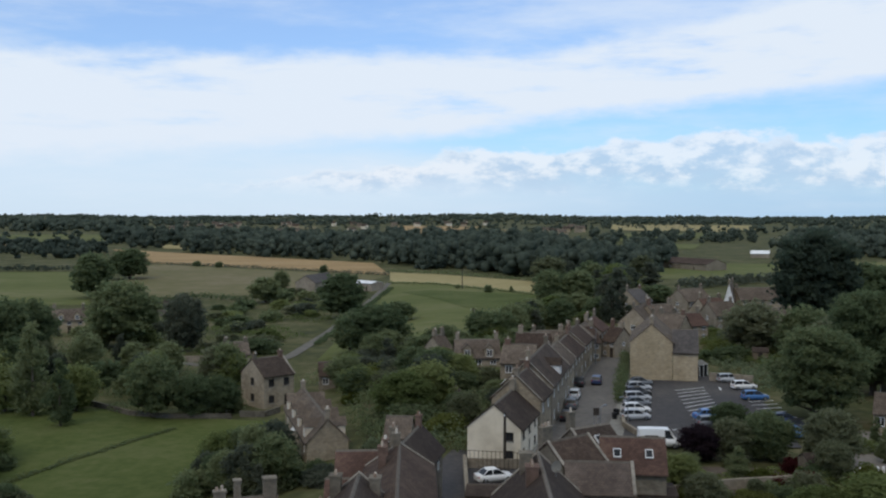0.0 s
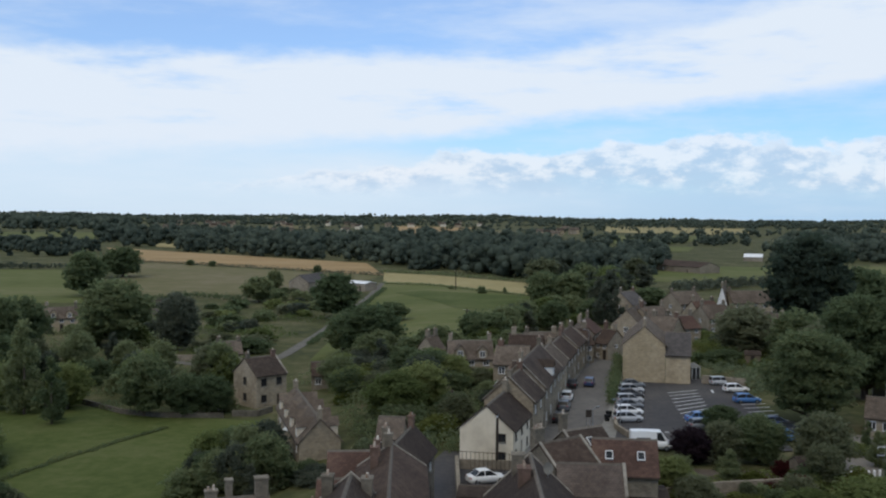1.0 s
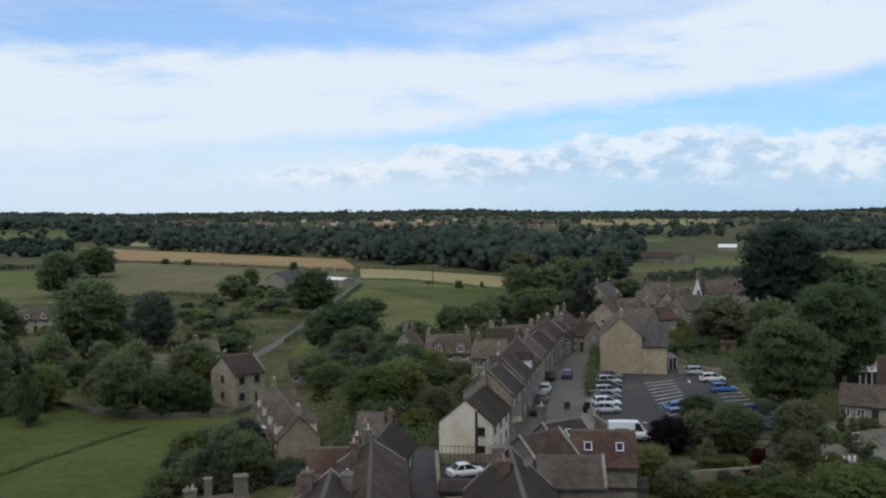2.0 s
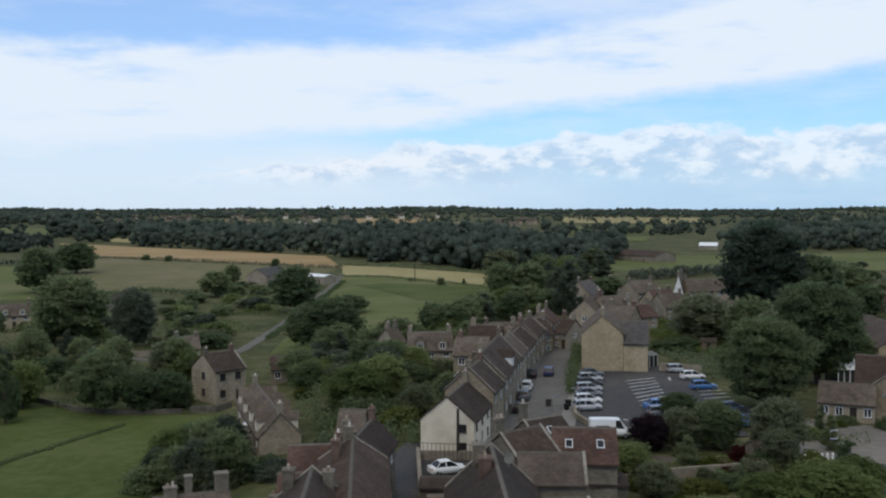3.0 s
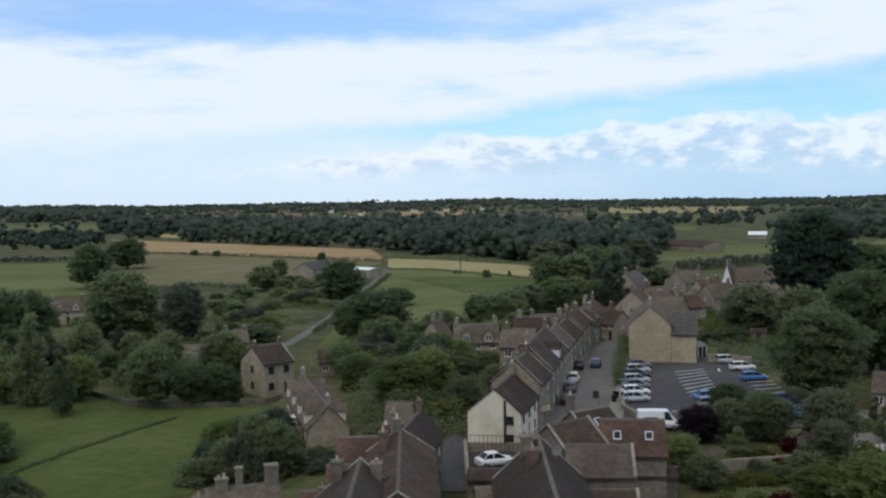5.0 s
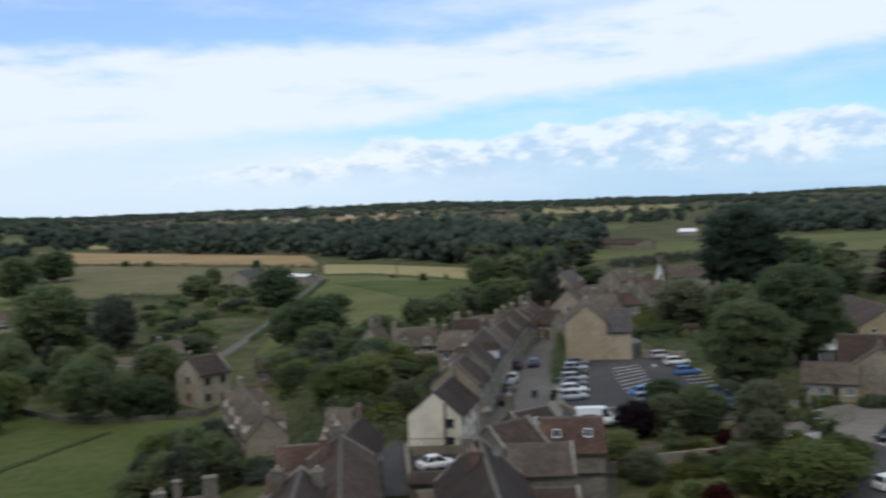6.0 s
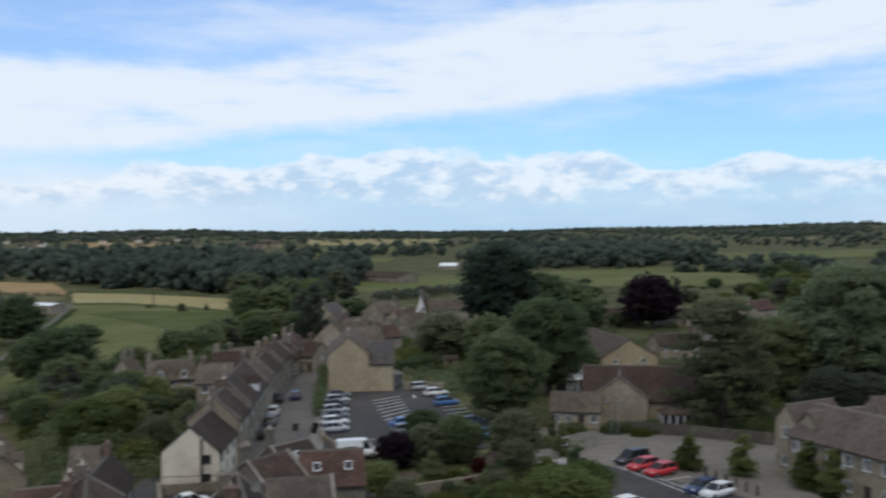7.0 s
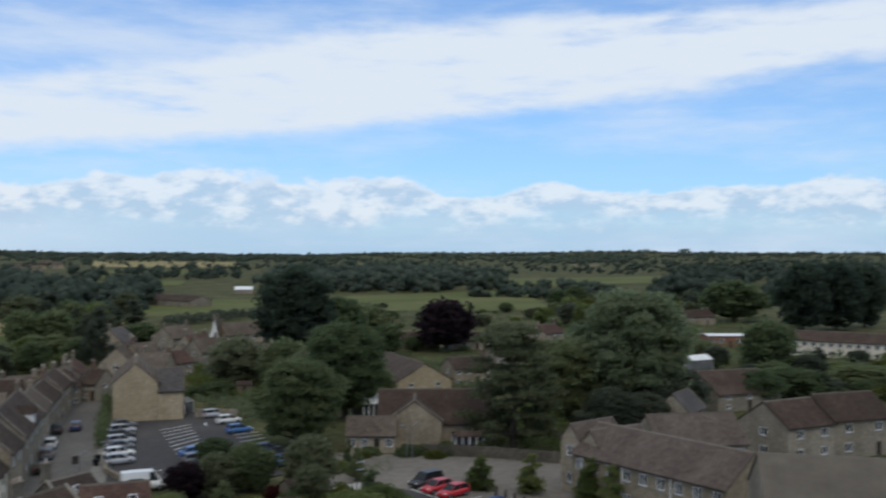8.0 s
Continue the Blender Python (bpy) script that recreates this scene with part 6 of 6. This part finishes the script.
hedge("hedge", [(-73.87, 364.2), (-99.05, 378.44), (-112.14, 343.28)], 2.2, 3, M_LEAF, "overgrown hedge below the pasture", 30, 0.6)
hedge("hedge", [(96.16, 383.17), (150.87, 429.79), (213.81, 444.91)], 4.0, 5, M_LEAF_DARK, "tall dark hedge behind the town", 40, 0.8)
for a, b in (((61.5, 227.9), (71.7, 235.0)), ((57.2, 210.3), (67.9, 217.3)), ((54.1, 195.2), (63.8, 200.4)), ((56.5, 203.0), (63.0, 207.0))):
    hedge("hedge", [a, b], 1.5, 1.6, M_LEAF_YELLOW, "clipped bright green garden hedge", 60, 0.25)
patch("bare_soil", [(-96.54, 313.53), (-87.7, 317), (-101.13, 369.71), (-109.91, 373.65)], M_SOIL, "bare brown cultivated plot", 0.2, 6)
DITCH = [(-54.19, 116.45), (-53.2, 120.52), (-51.4, 124.88), (-50.48, 130.17), (-47.73, 133.3), (-45.98, 140.05), (-43.64, 143.31), (-41.64, 148.29)]
strip("ditch", DITCH, 0.9, M_DITCH, "dark wet ditch across the meadow", 0.22, "ditch")

hedge("rough_grass", DITCH, 0.45, 0.9, M_LEAF, "dark rough grass along a ditch", 26, 0.16, 0.5)

# ---------------------------------------------------------------- poles, signs and small things
def tube(V, Fc, p, q, r0, r1, n=8):
    p, q = Vector(p), Vector(q)
    ax = (q - p).normalized()
    s = ax.orthogonal().normalized()
    w = ax.cross(s)
    k = len(V)
    for c, r in ((p, r0), (q, r1)):
        for i in range(n):
            a = 2 * math.pi * i / n
            V.append(tuple(c + (s * math.cos(a) + w * math.sin(a)) * r))
    for i in range(n):
        j = (i + 1) % n
        Fc.append((k + i, k + j, k + n + j, k + n + i))
    Fc.append(tuple(range(k + n, k + 2 * n)))


def thing(name, x, y, rot, label, category, z=None, group=""):
    root = new(name)
    root.matrix_basis = pose(x, y, hgt(x, y) + 0.1 if z is None else z, 0, 0, rot)
    return tagged(root, label, category, group)


def utility_pole(x, y, h, rot=0):
    root = thing("utility_pole", x, y, rot, "dark weathered wooden utility pole with a crossarm", "pole")
    V, Fc = [], []
    tube(V, Fc, (0, 0, -0.3), (0, 0, h), 0.2, 0.15)
    part("shaft", V, Fc, M_DARKWOOD, root)
    V, Fc = [], []
    box_into(V, Fc, -0.7, 0.7, -0.06, 0.06, h - 0.5, h - 0.38)
    part("crossarm", V, Fc, M_DARKWOOD, root)
    for sx in (-0.6, -0.2, 0.2, 0.6):
        V, Fc = [], []
        tube(V, Fc, (sx, 0, h - 0.38), (sx, 0, h - 0.2), 0.05, 0.03, 6)
        part("insulator", V, Fc, M_WHITE, root)


def street_lamp(x, y, h, rot=0):
    root = thing("street_lamp", x, y, rot, "slim grey metal street lamp", "lamp")
    V, Fc = [], []
    tube(V, Fc, (0, 0, -0.2), (0, 0, h), 0.09, 0.05)
    tube(V, Fc, (0, 0, h), (0.9, 0, h + 0.25), 0.05, 0.04)
    part("pole", V, Fc, M_METAL, root)
    V, Fc = [], []
    box_into(V, Fc, 0.7, 1.3, -0.12, 0.12, h + 0.18, h + 0.32)
    part("lantern", V, Fc, M_METAL, root)


utility_pole(7.08, 109.44, 6.5, 80)
utility_pole(7.67, 383.78, 8.0, 10)
utility_pole(7.16, 225.16, 7.5, 10)
for x, y, h, r in ((21.3, 129.41, 3.0, 40), (25.31, 130.77, 4.0, 200), (29.89, 187.27, 7.0, 200), (54.87, 133.2, 6.5, 120), (55.19, 132.38, 6.0, 120), (63.92, 120.79, 4.5, 200), (64.63, 120.41, 4.5, 20)):
    street_lamp(x, y, h, r)


def sign_board(x, y, rot, w, h, top, label, mat, bars=2):
    root = thing("sign", x, y, rot, label, "sign")
    for sx in (-w * 0.35, w * 0.35):
        V, Fc = [], []
        tube(V, Fc, (sx, 0.06, -0.2), (sx, 0.06, top), 0.04, 0.04, 6)
        part("post", V, Fc, M_METAL, root)
    V, Fc = [], []
    box_into(V, Fc, -w / 2, w / 2, -0.03, 0.02, top - h, top)
    board = part("board", V, Fc, mat, root)
    for i in range(bars):
        V, Fc = [], []
        zc = top - h * (i + 0.7) / (bars + 0.4)
        box_into(V, Fc, -w * 0.35, w * 0.35, -0.05, -0.032, zc - h * 0.08, zc + h * 0.08)
        part("lettering_bar", V, Fc, M_DARKWOOD, board)


sign_board(-35.76, 158.81, 0, 0.9, 0.9, 1.6, "small white notice on posts by the meadow", M_WHITE, 1)
sign_board(21.05, 131.24, 5, 0.8, 1.0, 2.6, "dark board sign at the street corner", M_DARKWOOD, 0)
sign_board(52.02, 110.95, 0, 0.9, 1.1, 2.6, "white car park notice board on posts", M_WHITE, 3)


def satellite_dish(x, y, z, rot):
    root = thing("satellite_dish", x, y, rot, "pale grey satellite dish on a roof bracket", "dish", z)
    V, Fc = [], []
    rings, n = 4, 14
    for i in range(rings + 1):
        r = 0.45 * i / rings
        for k in range(n):
            a = 2 * math.pi * k / n
            V.append((r * math.cos(a), -0.05 - 0.35 * (r * r), r * math.sin(a) * 1.15))
    for i in range(rings):
        for k in range(n):
            j = (k + 1) % n
            Fc.append((i * n + k, i * n + j, (i + 1) * n + j, (i + 1) * n + k))
    dish = part("dish", V, Fc, M_PAVING, root)
    V, Fc = [], []
    tube(V, Fc, (0, 0.05, -1.1), (0, 0.0, 0), 0.04, 0.04, 6)
    part("bracket", V, Fc, M_METAL, root)
    V, Fc = [], []
    tube(V, Fc, (0, -0.1, -0.5), (0, -0.5, -0.1), 0.02, 0.03, 6)
    part("feed_arm", V, Fc, M_METAL, root)


def railing(points, h, label, step=0.5):
    root = thing("railing", points[0][0], points[0][1], 0, label, "railing")
    ox, oy, oz = points[0][0], points[0][1], hgt(*points[0]) + 0.1
    for (ax, ay), (bx, by) in zip(points, points[1:]):
        L = math.hypot(bx - ax, by - ay)
        for zr in (0.15, h):
            V, Fc = [], []
            tube(V, Fc, (ax - ox, ay - oy, zr), (bx - ox, by - oy, zr), 0.035, 0.035, 6)
            part("rail", V, Fc, M_DARKWOOD, root)
        for i in range(int(L / step) + 1):
            q = min(1.0, i * step / L)
            x, y = ax + (bx - ax) * q - ox, ay + (by - ay) * q - oy

            def bar(V2, F2):
                tube(V2, F2, (0, 0, -0.1), (0, 0, h + 0.08), 0.03, 0.03, 5)
            shared("upright", h, bar, M_DARKWOOD, root, pose(x, y, 0))


railing([(2.6, 109.89), (8.64, 108.54)], 2.0, "dark metal railing before the white house")


def parasol(x, y, label, mat):
    root = thing("parasol", x, y, 15, label, "parasol")
    V, Fc = [], []
    tube(V, Fc, (0, 0, -0.1), (0, 0, 2.5), 0.03, 0.03, 6)
    part("pole", V, Fc, M_METAL, root)
    V = [(0, 0, 2.7)] + [(1.5 * math.cos(a * math.pi / 4), 1.5 * math.sin(a * math.pi / 4), 2.15) for a in range(8)]
    part("canopy", V, [(0, i + 1, (i + 1) % 8 + 1) for i in range(8)], mat, root)


parasol(-19.57, 131.48, "white garden parasol beside the cottages", M_WHITE)


def conservatory(label, cx, cy, rot, L, W, E, R, roof=None):
    root = thing("conservatory", cx, cy, rot, label, "conservatory")
    FOOT.append((cx, cy, radians(rot), L / 2, W / 2))
    n = max(2, int(L / 0.9))
    for s in (-1, 1):
        for i in range(n + 1):
            x = -L / 2 + L * i / n

            def stud(V2, F2):
                box_into(V2, F2, -0.06, 0.06, -0.06, 0.06, 0, E)
            shared("post", E, stud, M_WHITE, root, pose(x, s * W / 2, 0))
    V, Fc = [], []
    box_into(V, Fc, -L / 2 + 0.03, L / 2 - 0.03, -W / 2 + 0.03, W / 2 - 0.03, -0.5, E - 0.1)
    part("glazing", V, Fc, M_GLASS, root)
    V, Fc = [], []
    roof_mesh(V, Fc, L, W, E, R, 0.15, 0.1, 0.1)
    part("roof", V, Fc, roof or M_WHITE, root)


conservatory("white-framed conservatory behind a terrace house", 10.82, 148.5, 17.85, 2.47, 3.5, 2.6, 1)
conservatory("white-framed glazed porch of the hall", 73.64, 119.17, -19.73, 5.16, 2.6, 2.7, 0.5, M_TILE_BROWN)
conservatory("white conservatory beside the big stone building", 46.39, 174.37, 43.63, 2.67, 2.5, 2.0, 0.6, M_PAVING)

# ---------------------------------------------------------------- planting round the square
trees([(63.14, 99.73, 4.4, 3.4), (67.53, 95.43, 5.0, 3.8), (70.9, 88.49, 5.4, 3.4), (71.3, 85.02, 5.2, 3.4)], "column", M_LEAF_LIGHT)
trees([(60.34, 125.35, 1.34, 3.34), (64.63, 122.14, 1.83, 3.32), (66.79, 121.86, 1.67, 2.5), (70.02, 120.11, 2.17, 3.34), (74.7, 117.59, 2.51, 3.01)], "bush", M_LEAF)
trees([(67.45, 118.88, 1.31, 2.96), (75.21, 116.42, 1.67, 2.5), (58.29, 123.84, 0.99, 2.47)], "bush", M_LEAF_YELLOW)
hedge("hedge", [(49.41, 119), (53.85, 114.37), (57.98, 114.35)], 1.6, 2.0, M_LEAF, "low hedge at the edge of the square", 50, 0.25)
hedge("hedge", [(42.23, 105.05), (45.81, 100.25), (49.76, 98.09)], 2.0, 3.0, M_LEAF, "loose hedge beside the parking area", 60, 0.3)

undergrowth([(89.42, 176.59), (107.71, 154.26), (153.26, 214.25), (118.99, 231.72)], 170, 2.0, 3.5, 97, M_LEAF)
undergrowth([(77.08, 119.01), (85.41, 112.25), (113.39, 147.32), (99.96, 154.43)], 120, 2.2, 3.5, 98, M_LEAF_LIGHT)


def bollard(x, y, h, mat, label, group):
    root = thing("bollard", x, y, 0, label, "bollard", None, group)

    def shaft(V2, F2):
        tube(V2, F2, (0, 0, -0.2), (0, 0, h), 0.16, 0.13, 8)
        tube(V2, F2, (0, 0, h), (0, 0, h + 0.12), 0.17, 0.08, 8)
    shared("shaft", h, shaft, mat, root, Matrix.Identity(4))


for i in range(7):
    a, b = ((63.3, 98.56), (63.95, 87.84))
    bollard(a[0] + (b[0] - a[0]) * i / 6, a[1] + (b[1] - a[1]) * i / 6, 1.0, M_DARKWOOD, "dark bollard at the edge of the square", "bollards round the square")
for i in range(8):
    a, b = ((45.07, 105.76), (49.86, 106.54))
    bollard(a[0] + (b[0] - a[0]) * i / 7, a[1] + (b[1] - a[1]) * i / 7, 0.9, M_WHITE, "short white post beside the car park", "white posts")
for i in range(5):
    a, b = ((47.43, 96.82), (49.88, 97.05))
    bollard(a[0] + (b[0] - a[0]) * i / 4, a[1] + (b[1] - a[1]) * i / 4, 0.8, M_WHITE, "short white post beside the hedge", "white posts by the hedge")


def wheelie_bin(x, y, rot, mat):
    root = thing("bin", x, y, rot, "dark plastic wheeled rubbish bin", "bin", None, "rubbish bins")

    def body(V2, F2):
        k = len(V2)
        V2 += [(-0.24, -0.28, 0), (0.24, -0.28, 0), (0.24, 0.28, 0), (-0.24, 0.28, 0), (-0.29, -0.36, 0.95), (0.29, -0.36, 0.95), (0.29, 0.36, 0.95), (-0.29, 0.36, 0.95)]
        F2 += [(k, k + 3, k + 2, k + 1), (k + 4, k + 5, k + 6, k + 7), (k, k + 1, k + 5, k + 4), (k + 1, k + 2, k + 6, k + 5), (k + 2, k + 3, k + 7, k + 6), (k + 3, k, k + 4, k + 7)]

    def lid(V2, F2):
        box_into(V2, F2, -0.31, 0.31, -0.39, 0.38, 0.955, 1.03)
    shared("body", 0, body, mat, root, Matrix.Identity(4))
    shared("lid", 0, lid, mat, root, Matrix.Identity(4))


for x, y, r in ((24.4, 135.77, 10), (25.14, 138.48, 30), (31.56, 120.98, 0), (24.66, 100.72, 20), (25.05, 99.81, 5)):
    wheelie_bin(x, y, r, M_TYRE)


def shed(x, y, rot, label, L=3.0, W=2.2):
    root = thing("shed", x, y, rot, label, "shed")
    V, Fc = [], []
    box_into(V, Fc, -L / 2, L / 2, -W / 2, W / 2, -0.4, 2.0)
    for sx in (-1, 1):
        k = len(V)
        V += [(sx * L / 2, -W / 2, 2.0), (sx * L / 2, W / 2, 2.0), (sx * L / 2, 0, 2.7)]
        Fc.append((k, k + 1, k + 2))
    part("wall", V, Fc, M_SHED, root)
    V, Fc = [], []
    roof_mesh(V, Fc, L, W, 2.0, 0.7, 0.15, 0.1, 0.08)
    part("roof", V, Fc, M_TILE_DARK, root)
    V, Fc = [], []
    box_into(V, Fc, -0.4, 0.4, -W / 2 - 0.05, -W / 2 - 0.003, 0.02, 1.85)
    part("door", V, Fc, M_DARKWOOD, root)


M_SHED = material("shed_boards", [(0.11, 0.085, 0.06), (0.15, 0.12, 0.085), (0.2, 0.165, 0.125)], 2.0, 0.9, 0.3, stretch=(6, 6, 1), big=0.4)
shed(66.12, 215.03, 20, "small pale wooden garden shed")
shed(63.42, 191.44, -15, "weathered wooden garden shed")
shed(0.82, 147.62, 30, "dark-roofed wooden garden shed among bushes")
shed(-18.12, 136.49, 10, "garden shed behind the cottages")
shed(42.38, 105.74, 5, "low grey shed in a garden", 5.0, 2.6)
shed(116.27, 171.85, 25, "wooden shed in a leafy garden")
satellite_dish(9.4, 79.4, 8.2, 10)


def mast(x, y, h):
    root = thing("mast", x, y, 0, "slender grey mast on the far skyline", "mast")
    for k in range(3):
        V, Fc = [], []
        a = 2 * math.pi * k / 3
        tube(V, Fc, (1.6 * math.cos(a), 1.6 * math.sin(a), -1), (0.2 * math.cos(a), 0.2 * math.sin(a), h), 0.35, 0.2, 6)
        part("leg", V, Fc, M_METAL, root)
    for k in range(6):
        V, Fc = [], []
        z = h * (k + 0.5) / 6
        r = 1.6 * (1 - z / h) + 0.5
        tube(V, Fc, (-r, 0, z), (r, 0, z), 0.2, 0.2, 6)
        part("brace", V, Fc, M_METAL, root)


mast(-296.1, 3071.73, 26)


def downpipe(x, y, h, label):
    root = thing("downpipe", x, y, 0, label, "pipe")
    V, Fc = [], []
    tube(V, Fc, (0, 0, -0.2), (0, 0, h), 0.07, 0.07, 8)
    part("pipe", V, Fc, M_WHITE, root)
    V, Fc = [], []
    tube(V, Fc, (0, 0, h), (0.3, 0, h + 0.35), 0.07, 0.07, 8)
    part("elbow", V, Fc, M_WHITE, root)


for x, y in ((71.2, 90.4), (71.9, 84.0), (72.65, 77.0)):
    downpipe(x, y, 5.0, "white plastic rainwater pipe on a terrace front")

ivy = [(18.78, 95.12, 4.2, 1.0), (18.7, 93.6, 3.6, 1.2), (18.78, 96.29, 3.0, 1.2)]
leaf_stuff("ivy", ivy, M_LEAF, "green ivy climbing a house corner", 120, 0.2, "climber")

scatter([(94.21, 183.39), (111.95, 160.35), (182.27, 254.86), (151.07, 270.38)], 16, 2.6, 4, 71, LOW)
scatter([(140.49, 132.98), (147.15, 133.43), (162.71, 147.55), (158.3, 149.86)], 4, 3, 4, 72, MIXED)

conservatory("white-framed conservatory beside the hall", 73.4, 152.6, -6.55, 4.6, 6.5, 3.2, 1.6, M_WHITE)
conservatory("low white-framed glasshouse among houses", 174.55, 177.37, 4.25, 10.39, 4, 3, 1)

# flower beds and shrubs of the gardens below the car park
trees([(39.28, 107.75, 1.95, 2.37)], "bush", M_LEAF_RED)
trees([(35.72, 102.32, 1.32, 2.64)], "bush", M_LEAF_RED)
trees([(28.62, 102.1, 1.42, 2.84), (30.67, 95.96, 1.48, 3.08), (33.13, 95.73, 0.99, 1.86)], "bush", M_LEAF_YELLOW)
trees([(33.63, 109.86, 1.81, 2.79), (28.39, 110.39, 1.8, 2.49)], "bush", M_LEAF)
house("flat-roofed dark garden garage", 20.61, 92.67, -5.54, 3.66, 4, 2.4, 0.2, M_STONE_DARK, M_TILE_DARK, (0, 0, 0, 0), storeys=1, chim=(), name="garage", category="garage")

# trees where the street leaves the town
trees([(30.42, 248.92, 7.42, 7.42), (43.25, 266.42, 6.7, 7.02), (39.21, 279.65, 6.68, 8.35)], "broad", M_LEAF)
trees([(38.14, 255.74, 3.67, 5.2), (30.94, 273, 6.5, 7.15)], "broad", M_LEAF_LIGHT)
trees([(45.81, 260.15, 11.25, 5.63), (49.23, 262.5, 9.48, 4.74)], "column", M_LEAF_DARK)

trees([(40.19, 87.16, 5.2, 8.84), (35.68, 90.19, 3.4, 5.36), (45.5, 92.0, 4.4, 6.0)], "broad", M_LEAF_LIGHT)
patch("garden_bed", [(26.42, 110.59), (24.51, 100.08), (35.78, 98.99), (40.14, 109.21)], M_SOIL, "dark bare earth of garden beds", 0.1, 6, "garden")
patch("yard", [(3.42, 109.06), (2.49, 82.08), (10.03, 81.41), (12.7, 113.3)], M_ASPHALT, "dark paved yard behind the houses", 0.08, 6, "yard")

undergrowth([(52.69, 191.48), (51.4, 154.97), (58.78, 165.48), (63.27, 207.73)], 70, 1.3, 2.4, 101, M_LEAF_MID)
undergrowth([(-10.81, 120.87), (-6.71, 124.18), (-0.81, 116.06), (-0.09, 131.71)], 60, 1.3, 2.0, 102, M_LEAF_MID)

house("pale stone house with white windows among gardens", 112.41, 184.18, -4.59, 9.37, 7, 4, 2, M_STONE, M_TILE_BROWN, (4, 3, 1, 1), chim=((1, 2),))
house("low stone house with a grey roof among gardens", 139.03, 209.09, -3.47, 7.99, 7, 3.2, 2.3, M_STONE_GREY, M_TILE, (3, 3, 1, 1), storeys=1)
